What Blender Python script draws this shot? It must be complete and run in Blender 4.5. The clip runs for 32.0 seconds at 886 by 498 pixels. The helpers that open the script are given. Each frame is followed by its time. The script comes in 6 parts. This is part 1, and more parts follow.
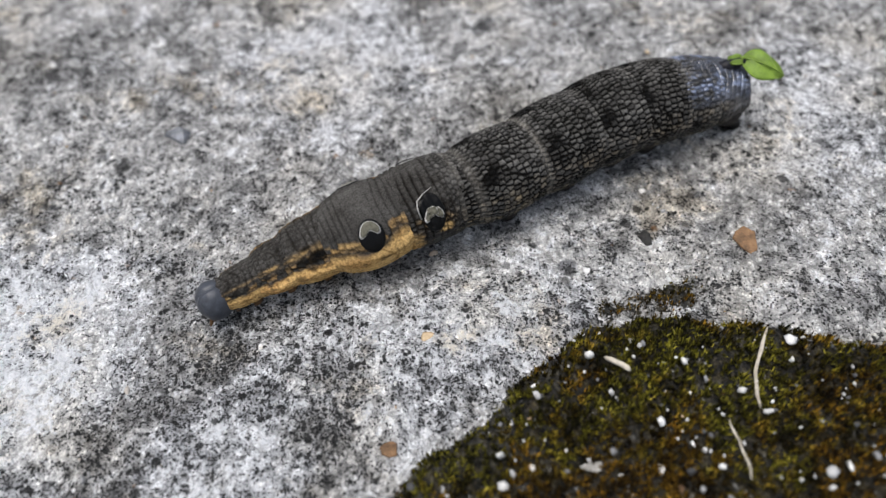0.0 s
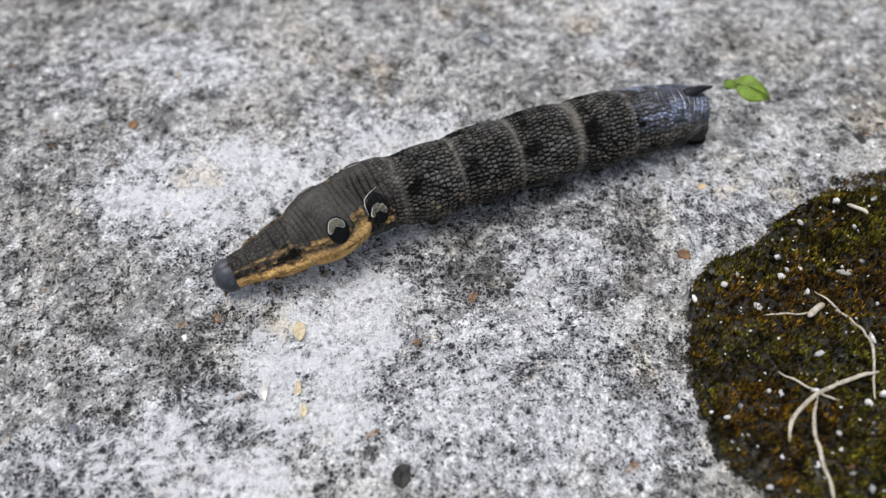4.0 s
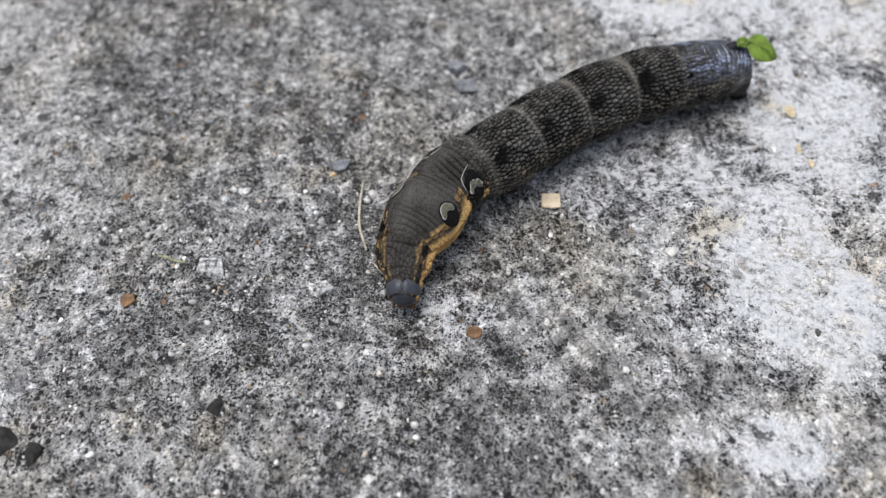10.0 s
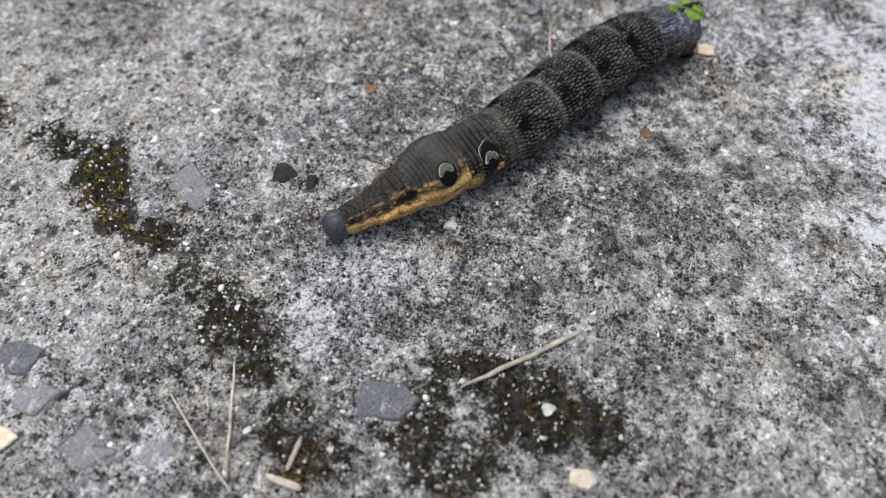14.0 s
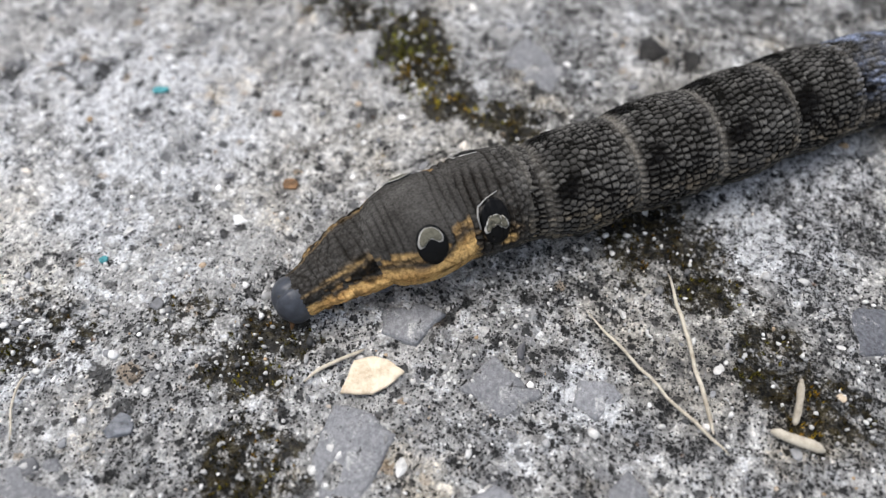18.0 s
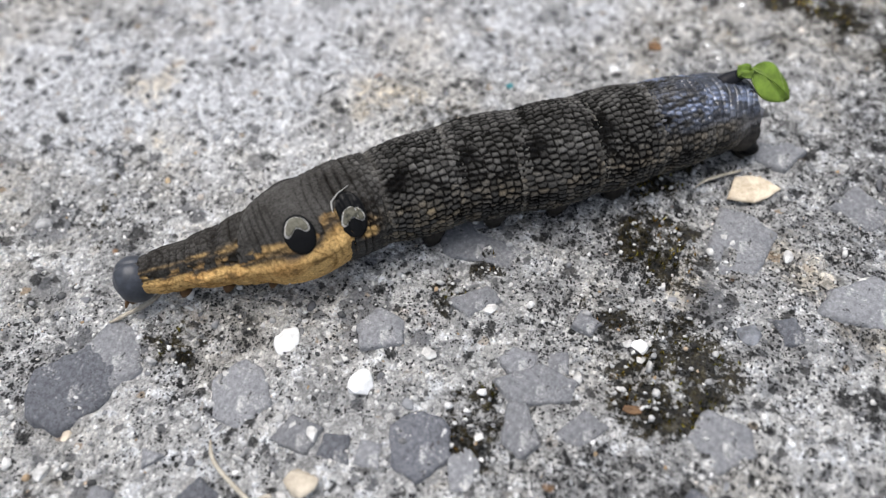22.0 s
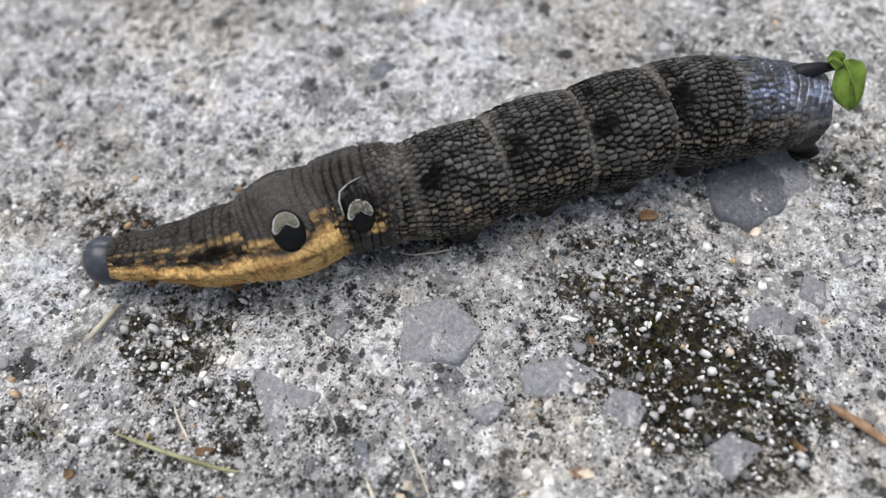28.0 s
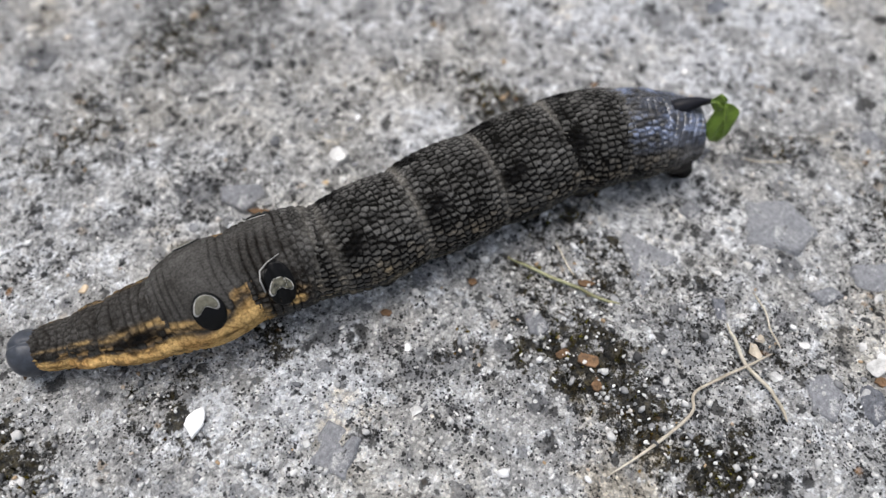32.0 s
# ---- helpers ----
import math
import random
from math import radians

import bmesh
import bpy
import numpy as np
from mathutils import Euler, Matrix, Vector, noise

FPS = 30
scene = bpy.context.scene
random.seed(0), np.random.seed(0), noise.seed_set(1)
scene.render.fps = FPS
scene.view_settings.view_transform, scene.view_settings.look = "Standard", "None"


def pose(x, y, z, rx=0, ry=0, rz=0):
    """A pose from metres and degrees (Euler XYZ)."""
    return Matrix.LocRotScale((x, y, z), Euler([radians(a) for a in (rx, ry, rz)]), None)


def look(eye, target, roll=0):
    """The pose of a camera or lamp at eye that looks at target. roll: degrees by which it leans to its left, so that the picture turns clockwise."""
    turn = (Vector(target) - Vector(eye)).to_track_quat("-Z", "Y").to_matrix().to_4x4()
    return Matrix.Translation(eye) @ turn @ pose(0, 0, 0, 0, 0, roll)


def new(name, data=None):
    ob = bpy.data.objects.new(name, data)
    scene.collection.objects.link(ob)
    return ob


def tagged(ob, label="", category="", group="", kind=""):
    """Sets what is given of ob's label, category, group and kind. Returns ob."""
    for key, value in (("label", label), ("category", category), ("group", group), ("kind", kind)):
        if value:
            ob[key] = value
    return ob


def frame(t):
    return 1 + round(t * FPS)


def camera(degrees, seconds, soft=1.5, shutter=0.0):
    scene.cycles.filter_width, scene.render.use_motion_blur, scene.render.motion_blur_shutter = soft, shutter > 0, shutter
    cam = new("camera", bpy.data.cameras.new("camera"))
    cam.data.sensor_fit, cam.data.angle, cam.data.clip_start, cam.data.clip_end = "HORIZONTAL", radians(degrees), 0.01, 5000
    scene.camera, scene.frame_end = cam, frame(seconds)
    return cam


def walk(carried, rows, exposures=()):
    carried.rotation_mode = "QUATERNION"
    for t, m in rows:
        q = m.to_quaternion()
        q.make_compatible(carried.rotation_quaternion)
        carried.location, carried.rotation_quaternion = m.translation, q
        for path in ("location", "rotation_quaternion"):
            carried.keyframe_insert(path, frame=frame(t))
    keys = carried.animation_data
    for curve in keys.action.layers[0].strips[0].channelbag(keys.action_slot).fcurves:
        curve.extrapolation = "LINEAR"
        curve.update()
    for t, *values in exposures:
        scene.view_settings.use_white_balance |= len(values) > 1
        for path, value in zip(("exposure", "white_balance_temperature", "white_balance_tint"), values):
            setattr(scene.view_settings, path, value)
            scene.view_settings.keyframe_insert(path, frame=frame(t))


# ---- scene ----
EXPOSURES = [(0, 0.68), (5, 0.68), (13.5, 0.64), (16, 0.48), (17, 0.54), (18, 0.78), (19, 0.74), (26, 0.74), (32, 0.66)]
cam = camera(62.80, 32.0, soft=1.25)
cam.data.dof.use_dof = True
cam.data.dof.aperture_fstop = 14
walk(cam, [
    (0.0, pose(0.09804, 0.00038, 0.07527, 34.65, 2.26, -11.72)),
    (0.5, pose(0.09042, -0.00369, 0.07650, 34.76, 1.93, -11.02)),
    (1.0, pose(0.08367, -0.00685, 0.07657, 35.16, 1.82, -10.45)),
    (1.5, pose(0.07817, -0.01102, 0.07655, 35.47, 1.89, -9.81)),
    (2.0, pose(0.07511, -0.01330, 0.07712, 35.57, 1.61, -8.99)),
    (2.5, pose(0.07069, -0.01618, 0.07950, 35.68, 1.31, -7.91)),
    (4.5, pose(0.04836, -0.03515, 0.08697, 36.94, 0.19, -5.64)),
    (5.0, pose(0.04147, -0.03925, 0.08871, 36.88, 0.36, -4.73)),
    (5.5, pose(0.03041, -0.04231, 0.08882, 36.88, -0.04, -3.31)),
    (6.0, pose(0.02233, -0.04205, 0.09007, 36.72, 0.18, -2.15)),
    (6.5, pose(0.01569, -0.04367, 0.09036, 36.70, 0.50, -1.22)),
    (7.0, pose(0.00896, -0.04760, 0.08935, 36.60, 0.69, 0.07)),
    (7.5, pose(0.00817, -0.04805, 0.09033, 36.56, 1.18, 0.57)),
    (8.0, pose(0.00517, -0.05087, 0.08781, 36.51, 1.58, 1.00)),
    (8.5, pose(-0.00305, -0.05381, 0.08870, 36.13, 2.10, 1.15)),
    (9.0, pose(-0.00266, -0.05856, 0.08991, 36.00, 2.22, 2.30)),
    (9.5, pose(-0.00641, -0.06722, 0.08703, 35.45, 1.78, 4.14)),
    (10.0, pose(-0.00843, -0.07110, 0.08707, 35.21, 1.74, 4.56)),
    (10.5, pose(-0.01006, -0.07462, 0.08866, 35.12, 1.81, 5.26)),
    (11.0, pose(-0.00710, -0.08228, 0.09206, 34.75, 1.50, 6.10)),
    (11.5, pose(-0.00741, -0.09170, 0.09405, 34.40, 1.19, 7.17)),
    (12.0, pose(-0.01037, -0.09848, 0.09651, 33.98, 0.83, 7.85)),
    (12.5, pose(-0.00881, -0.10251, 0.09659, 34.01, 1.10, 8.14)),
    (13.0, pose(-0.01620, -0.10843, 0.09540, 33.89, 0.83, 9.25)),
    (13.5, pose(-0.02297, -0.11360, 0.09396, 33.81, 0.89, 10.14)),
    (15.5, pose(-0.05116, -0.11491, 0.07924, 33.44, -1.92, 11.02)),
    (16.0, pose(-0.06045, -0.11168, 0.06649, 31.91, -1.96, 11.70)),
    (16.5, pose(-0.06815, -0.11012, 0.05935, 31.21, -1.10, 10.53)),
    (17.0, pose(-0.07356, -0.11071, 0.05906, 31.75, 0.32, 11.18)),
    (17.5, pose(-0.07863, -0.11322, 0.06253, 31.88, 0.42, 11.48)),
    (18.0, pose(-0.08032, -0.11846, 0.06566, 32.29, 0.59, 11.89)),
    (18.5, pose(-0.08555, -0.12424, 0.06478, 32.24, 0.58, 12.82)),
    (19.0, pose(-0.09155, -0.12883, 0.06086, 32.53, 0.82, 13.63)),
    (19.5, pose(-0.09758, -0.13250, 0.05819, 32.01, 0.72, 14.61)),
    (20.0, pose(-0.09944, -0.13750, 0.05668, 32.78, 0.97, 15.95)),
    (20.5, pose(-0.10041, -0.13980, 0.06028, 32.71, 0.88, 17.30)),
    (21.0, pose(-0.10344, -0.14309, 0.06416, 32.80, 0.98, 18.16)),
    (21.5, pose(-0.10560, -0.14667, 0.06857, 33.01, 1.18, 18.99)),
    (22.0, pose(-0.10666, -0.15334, 0.06652, 33.63, 1.73, 20.11)),
    (22.5, pose(-0.11369, -0.15945, 0.06610, 33.37, 1.79, 21.63)),
    (23.0, pose(-0.11724, -0.16290, 0.06683, 33.17, 2.17, 23.04)),
    (23.5, pose(-0.12237, -0.17040, 0.06755, 33.39, 2.09, 24.82)),
    (24.0, pose(-0.12492, -0.17166, 0.06991, 33.18, 2.61, 25.20)),
    (24.5, pose(-0.13099, -0.17444, 0.07030, 33.23, 3.08, 25.79)),
    (25.0, pose(-0.13772, -0.17755, 0.06954, 33.09, 3.31, 26.50)),
    (25.5, pose(-0.14123, -0.17887, 0.06962, 32.96, 3.80, 26.47)),
    (26.0, pose(-0.14212, -0.18222, 0.06818, 33.04, 3.29, 27.13)),
    (26.5, pose(-0.14707, -0.18659, 0.06580, 32.60, 3.17, 28.22)),
    (28.5, pose(-0.16051, -0.19624, 0.06557, 29.69, 2.57, 31.17)),
    (29.0, pose(-0.16660, -0.20060, 0.07088, 28.85, 0.08, 31.68)),
    (29.5, pose(-0.16929, -0.20603, 0.07463, 29.66, 0.01, 33.41)),
    (30.0, pose(-0.17250, -0.21471, 0.07305, 29.32, -0.78, 35.93)),
    (30.5, pose(-0.17235, -0.21806, 0.07122, 29.39, -0.56, 37.21)),
    (31.0, pose(-0.17395, -0.22013, 0.07184, 29.50, -0.36, 37.68)),
    (31.5, pose(-0.17624, -0.22541, 0.07138, 29.40, -0.08, 39.22)),
    (32.0, pose(-0.17493, -0.22839, 0.07168, 29.44, 0.07, 40.59)),
], exposures=EXPOSURES)


# ---- light ----
world = bpy.data.worlds.new("overcast_sky")
scene.world = world
world.use_nodes = True
wn, wl = world.node_tree.nodes, world.node_tree.links
wn.clear()
sky = wn.new("ShaderNodeTexSky")
sky.sky_type = "NISHITA"
sky.sun_disc = False
sky.sun_elevation = radians(78)
sky.sun_rotation = radians(-72)
sky.air_density, sky.dust_density, sky.ozone_density = 1.0, 4.0, 1.0
veil = wn.new("ShaderNodeHueSaturation")
veil.inputs["Saturation"].default_value = 0.6
back = wn.new("ShaderNodeBackground")
back.inputs["Strength"].default_value = 0.125
wout = wn.new("ShaderNodeOutputWorld")
wl.new(sky.outputs[0], veil.inputs["Color"])
wl.new(veil.outputs[0], back.inputs["Color"])
wl.new(back.outputs[0], wout.inputs["Surface"])

sun_data = bpy.data.lights.new("sun", "SUN")
sun_data.energy, sun_data.angle, sun_data.color = 1.3, radians(40), (1.0, 0.99, 0.98)
sun = new("sun", sun_data)
sun.matrix_world = look((-0.16, 0.05, 0.95), (0, 0, 0))


# ---- materials ----
def material(name, rough=0.8):
    m = bpy.data.materials.new(name)
    m.use_nodes = True
    nt = m.node_tree
    bsdf = nt.nodes["Principled BSDF"]
    bsdf.inputs["Roughness"].default_value = rough
    return m, nt, bsdf


def node(nt, kind, **values):
    n = nt.nodes.new(kind)
    for key, value in values.items():
        n.inputs[key.replace("_", " ")].default_value = value
    return n


def ramp(nt, source, stops):
    r = nt.nodes.new("ShaderNodeValToRGB")
    el = r.color_ramp.elements
    while len(el) < len(stops):
        el.new(0.5)
    for e, (at, col) in zip(el, stops):
        e.position = at
        e.color = (*col, 1) if len(col) == 3 else col
    nt.links.new(source, r.inputs["Fac"])
    return r.outputs["Color"]


def grey(v):
    return (v, v, v)


def mixed(nt, fac, a, b, how="MIX"):
    m = nt.nodes.new("ShaderNodeMix")
    m.data_type, m.blend_type = "RGBA", how
    for socket, value in ((m.inputs[0], fac), (m.inputs[6], a), (m.inputs[7], b)):
        if isinstance(value, (int, float)):
            socket.default_value = value
        elif isinstance(value, tuple):
            socket.default_value = (*value, 1)
        else:
            nt.links.new(value, socket)
    return m.outputs[2]


def maths(nt, how, a, b=0.0, clamp=False):
    m = nt.nodes.new("ShaderNodeMath")
    m.operation, m.use_clamp = how, clamp
    for socket, value in ((m.inputs[0], a), (m.inputs[1], b)):
        if isinstance(value, (int, float)):
            socket.default_value = value
        else:
            nt.links.new(value, socket)
    return m.outputs[0]


def noise_tex(nt, coords, scale, detail=4.0, rough=0.6, distortion=0.0):
    n = node(nt, "ShaderNodeTexNoise", Scale=scale, Detail=detail, Roughness=rough, Distortion=distortion)
    nt.links.new(coords, n.inputs["Vector"])
    return n.outputs["Fac"]


def bumped(nt, bsdf, height, strength, distance):
    b = node(nt, "ShaderNodeBump", Strength=strength, Distance=distance)
    nt.links.new(height, b.inputs["Height"])
    nt.links.new(b.outputs[0], bsdf.inputs["Normal"])


def speckled(name, base, dark, scale, rough=0.8, bump=0.00006, rand=0.25, dusty=0.0):
    """A mineral or dry plant surface: two colours mixed by noise, varied from piece to piece. dusty: share of pale sand caked on it."""
    m, nt, bsdf = material(name, rough)
    bsdf.inputs["Specular IOR Level"].default_value = 0.2
    co = nt.nodes.new("ShaderNodeTexCoord").outputs["Object"]
    fac = ramp(nt, noise_tex(nt, co, scale, 6.0, 0.7), [(0.38, grey(0)), (0.62, grey(1))])
    col = mixed(nt, fac, dark, base)
    if dusty:
        cake = maths(nt, "ADD", maths(nt, "MULTIPLY", noise_tex(nt, co, 330, 5.0, 0.75), 0.5), maths(nt, "MULTIPLY", noise_tex(nt, co, 2100, 4.0, 0.8), 0.5))
        cake = ramp(nt, maths(nt, "ADD", cake, dusty), [(0.56, grey(0)), (0.64, grey(0.8))])
        col = mixed(nt, cake, col, ramp(nt, noise_tex(nt, co, 3100, 3.0, 0.7), [(0.35, (0.30, 0.298, 0.29)), (0.6, (0.66, 0.65, 0.62))]))
        crumbs = ramp(nt, noise_tex(nt, co, 1300, 4.0, 0.7), [(0.62, grey(0)), (0.66, grey(0.9))])
        col = mixed(nt, crumbs, col, (0.03, 0.03, 0.029))
    info = nt.nodes.new("ShaderNodeObjectInfo")
    hsv = node(nt, "ShaderNodeHueSaturation")
    nt.links.new(maths(nt, "ADD", maths(nt, "MULTIPLY", info.outputs["Random"], rand), 1 - rand / 2), hsv.inputs["Value"])
    nt.links.new(col, hsv.inputs["Color"])
    nt.links.new(hsv.outputs[0], bsdf.inputs["Base Color"])
    bumped(nt, bsdf, noise_tex(nt, co, scale * 2.5, 5.0, 0.7), 0.7, bump)
    return m


def pits(nt, co, scale, amount, size, ragged=0.5):
    """Round specks of uneven outline: a mask of the cells of a given scale, as many as amount says."""
    wob = node(nt, "ShaderNodeTexNoise", Scale=scale * 1.6, Detail=3.0, Roughness=0.7)
    nt.links.new(co, wob.inputs["Vector"])
    bent = nt.nodes.new("ShaderNodeVectorMath")
    bent.operation = "MULTIPLY_ADD"
    nt.links.new(wob.outputs["Color"], bent.inputs[0])
    bent.inputs[1].default_value = (ragged / scale,) * 3
    nt.links.new(co, bent.inputs[2])
    cell = node(nt, "ShaderNodeTexVoronoi", Scale=scale)
    nt.links.new(bent.outputs[0], cell.inputs["Vector"])
    pick = nt.nodes.new("ShaderNodeSeparateColor")
    nt.links.new(cell.outputs["Color"], pick.inputs[0])
    chosen = ramp(nt, maths(nt, "SUBTRACT", amount, pick.outputs[0]), [(0.0, grey(0)), (0.05, grey(1))])
    wide = maths(nt, "MULTIPLY", maths(nt, "ADD", pick.outputs[1], 0.5), size)
    inside = ramp(nt, maths(nt, "SUBTRACT", wide, cell.outputs["Distance"]), [(0.0, grey(0)), (0.12, grey(1))])
    return maths(nt, "MULTIPLY", inside, chosen), pick.outputs[2]


def ground_material():
    m, nt, bsdf = material("weathered_concrete", 0.9)
    bsdf.inputs["Specular IOR Level"].default_value = 0.15
    co = nt.nodes.new("ShaderNodeTexCoord").outputs["Object"]
    zone = nt.nodes.new("ShaderNodeAttribute")
    zone.attribute_name = "zone"
    split = nt.nodes.new("ShaderNodeSeparateColor")
    nt.links.new(zone.outputs["Color"], split.inputs[0])
    white, dark, moss = split.outputs[0], split.outputs[1], split.outputs[2]
    sandy = zone.outputs["Alpha"]
    big = noise_tex(nt, co, 55, 6.0, 0.7)
    mid = noise_tex(nt, co, 230, 6.0, 0.75)
    fine = noise_tex(nt, co, 900, 5.0, 0.8)
    dust = noise_tex(nt, co, 3600, 3.0, 0.7)
    # cement paste, stained in soft clouds
    tone = maths(nt, "ADD", maths(nt, "MULTIPLY", big, 0.28), maths(nt, "ADD", maths(nt, "MULTIPLY", mid, 0.40), maths(nt, "MULTIPLY", fine, 0.32)))
    base = ramp(nt, tone, [(0.40, (0.15, 0.15, 0.148)), (0.465, (0.36, 0.358, 0.35)), (0.52, (0.63, 0.62, 0.595)), (0.575, (0.87, 0.86, 0.82))])
    base = mixed(nt, maths(nt, "MULTIPLY", sandy, 0.42), base, (0.60, 0.59, 0.565))
    # pale lichen crust
    cloud = maths(nt, "ADD", maths(nt, "MULTIPLY", mid, 0.55), maths(nt, "MULTIPLY", fine, 0.45))
    crust = ramp(nt, maths(nt, "ADD", cloud, maths(nt, "MULTIPLY", white, 0.30)), [(0.565, grey(0)), (0.61, grey(1))])
    pale = ramp(nt, fine, [(0.38, (0.58, 0.59, 0.60)), (0.54, (0.87, 0.88, 0.89))])
    base = mixed(nt, maths(nt, "MULTIPLY", crust, 0.85), base, pale)
    # grains of sand, each with its own grey
    height = maths(nt, "ADD", maths(nt, "MULTIPLY", mid, 1.0), maths(nt, "MULTIPLY", fine, 0.9))
    for scale, lo, hi, rise in ((1150, 0.66, 1.28, 0.42), (2300, 0.62, 1.34, 0.34), (4300, 0.66, 1.30, 0.2)):
        v = node(nt, "ShaderNodeTexVoronoi", Scale=scale)
        nt.links.new(co, v.inputs["Vector"])
        shade = ramp(nt, v.outputs["Color"], [(0.15, grey(lo)), (0.5, grey(0.98)), (0.85, grey(hi))])
        joint = ramp(nt, v.outputs["Distance"], [(0.5, grey(1.03)), (0.9, grey(0.68))])
        base = mixed(nt, 0.62, base, mixed(nt, 1.0, base, mixed(nt, 1.0, shade, joint, "MULTIPLY"), "MULTIPLY"))
        height = maths(nt, "ADD", height, maths(nt, "MULTIPLY", v.outputs["Distance"], -rise))
    # stones of the aggregate, worn flush with the cement
    for scale, share, size in ((150, 0.13, 0.40), (330, 0.20, 0.42), (760, 0.26, 0.46)):
        mask, pick = pits(nt, co, scale, maths(nt, "MULTIPLY", sandy, share), size, 0.7)
        body = ramp(nt, pick, [(0.0, (0.10, 0.102, 0.108)), (0.4, (0.24, 0.243, 0.25)), (0.66, (0.36, 0.36, 0.352)), (0.85, (0.66, 0.65, 0.62)), (0.97, (0.40, 0.30, 0.20))])
        grain = mixed(nt, 1.0, body, ramp(nt, dust, [(0.35, grey(0.72)), (0.65, grey(1.25))]), "MULTIPLY")
        base = mixed(nt, maths(nt, "MULTIPLY", mask, 0.8), base, grain)
    # pale sand, single bright grains
    mask, pick = pits(nt, co, 1900, maths(nt, "MULTIPLY", sandy, 0.14), 0.42, 0.4)
    base = mixed(nt, mask, base, (0.84, 0.83, 0.80))
    # warm stains
    warm = ramp(nt, noise_tex(nt, co, 38, 4.0, 0.6), [(0.50, grey(0)), (0.66, grey(1))])
    base = mixed(nt, maths(nt, "MULTIPLY", warm, 0.45), base, mixed(nt, 1.0, base, (1.0, 0.91, 0.74), "MULTIPLY"))
    # black lichen: dots that crowd together where it grows thick; one patch paints the body's contact shade
    crowd = maths(nt, "ADD", maths(nt, "MULTIPLY", noise_tex(nt, co, 130, 5.0, 0.7), 1.0), maths(nt, "MULTIPLY", noise_tex(nt, co, 520, 4.0, 0.7), 0.8))
    crowd = maths(nt, "ADD", maths(nt, "MULTIPLY", maths(nt, "SUBTRACT", crowd, maths(nt, "ADD", 0.90, maths(nt, "MULTIPLY", sandy, 0.035))), maths(nt, "SUBTRACT", 2.0, maths(nt, "MULTIPLY", sandy, 0.7))), maths(nt, "MULTIPLY", dark, 0.42))
    crowd = maths(nt, "SUBTRACT", crowd, maths(nt, "MULTIPLY", maths(nt, "SUBTRACT", white, 0.86, True), 2.2))
    soot = ramp(nt, dust, [(0.35, (0.010, 0.010, 0.010)), (0.6, (0.035, 0.035, 0.034)), (0.75, (0.12, 0.12, 0.115))])
    cloud = ramp(nt, maths(nt, "ADD", crowd, maths(nt, "MULTIPLY", maths(nt, "SUBTRACT", fine, 0.5), 1.2)), [(0.12, grey(0)), (0.5, grey(0.62))])
    base = mixed(nt, cloud, base, mixed(nt, 1.0, base, (0.22, 0.22, 0.225), "MULTIPLY"))
    for scale, gain, size, strew in ((1050, 0.7, 0.40, 0.0), (2100, 1.1, 0.46, 0.03), (4200, 1.3, 0.5, 0.16)):
        mask, pick = pits(nt, co, scale, maths(nt, "ADD", maths(nt, "MULTIPLY", crowd, gain), strew), size, 0.8)
        base = mixed(nt, maths(nt, "MULTIPLY", mask, 0.93), base, soot)
        height = maths(nt, "ADD", height, maths(nt, "MULTIPLY", mask, -0.12))
    # dark hollows where grains have fallen out, in loose swarms
    swarm = ramp(nt, noise_tex(nt, co, 75, 4.0, 0.65), [(0.44, grey(0.25)), (0.60, grey(1.0))])
    for scale, share, size in ((360, 0.30, 0.36), (800, 0.36, 0.42)):
        mask, pick = pits(nt, co, scale, maths(nt, "MULTIPLY", maths(nt, "MULTIPLY", swarm, sandy), share), size, 1.3)
        base = mixed(nt, maths(nt, "MULTIPLY", mask, maths(nt, "ADD", 0.45, maths(nt, "MULTIPLY", fine, 0.75), True)), base, soot)
        height = maths(nt, "ADD", height, maths(nt, "MULTIPLY", mask, -0.25))
    # smooth thick white crust, and ochre stains
    plaster = maths(nt, "ADD", white, maths(nt, "ADD", maths(nt, "MULTIPLY", maths(nt, "SUBTRACT", mid, 0.5), 2.4), maths(nt, "MULTIPLY", maths(nt, "SUBTRACT", fine, 0.5), 2.2)))
    plaster = ramp(nt, plaster, [(0.84, grey(0)), (1.08, grey(0.85))])
    base = mixed(nt, plaster, base, ramp(nt, fine, [(0.38, (0.56, 0.57, 0.575)), (0.50, (0.80, 0.815, 0.83)), (0.62, (0.89, 0.90, 0.905))]))
    ochre = ramp(nt, maths(nt, "ADD", maths(nt, "MULTIPLY", noise_tex(nt, co, 62, 3.0, 0.6), 0.7), maths(nt, "MULTIPLY", fine, 0.3)), [(0.565, grey(0)), (0.64, grey(0.5))])
    base = mixed(nt, ochre, base, mixed(nt, 1.0, base, (1.0, 0.84, 0.58), "MULTIPLY"))
    # soil and moss
    soil = maths(nt, "ADD", maths(nt, "MULTIPLY", noise_tex(nt, co, 420, 6.0, 0.75), 0.6), maths(nt, "MULTIPLY", noise_tex(nt, co, 1300, 4.0, 0.8), 0.4))
    soil = ramp(nt, maths(nt, "ADD", soil, maths(nt, "MULTIPLY", moss, 0.23)), [(0.59, grey(0)), (0.65, grey(1))])
    dirt = ramp(nt, fine, [(0.42, (0.003, 0.003, 0.002)), (0.50, (0.014, 0.011, 0.004)), (0.57, (0.040, 0.030, 0.010)), (0.65, (0.07, 0.058, 0.022)), (0.75, (0.3, 0.28, 0.23))])
    base = mixed(nt, maths(nt, "MULTIPLY", soil, 0.93), base, dirt)
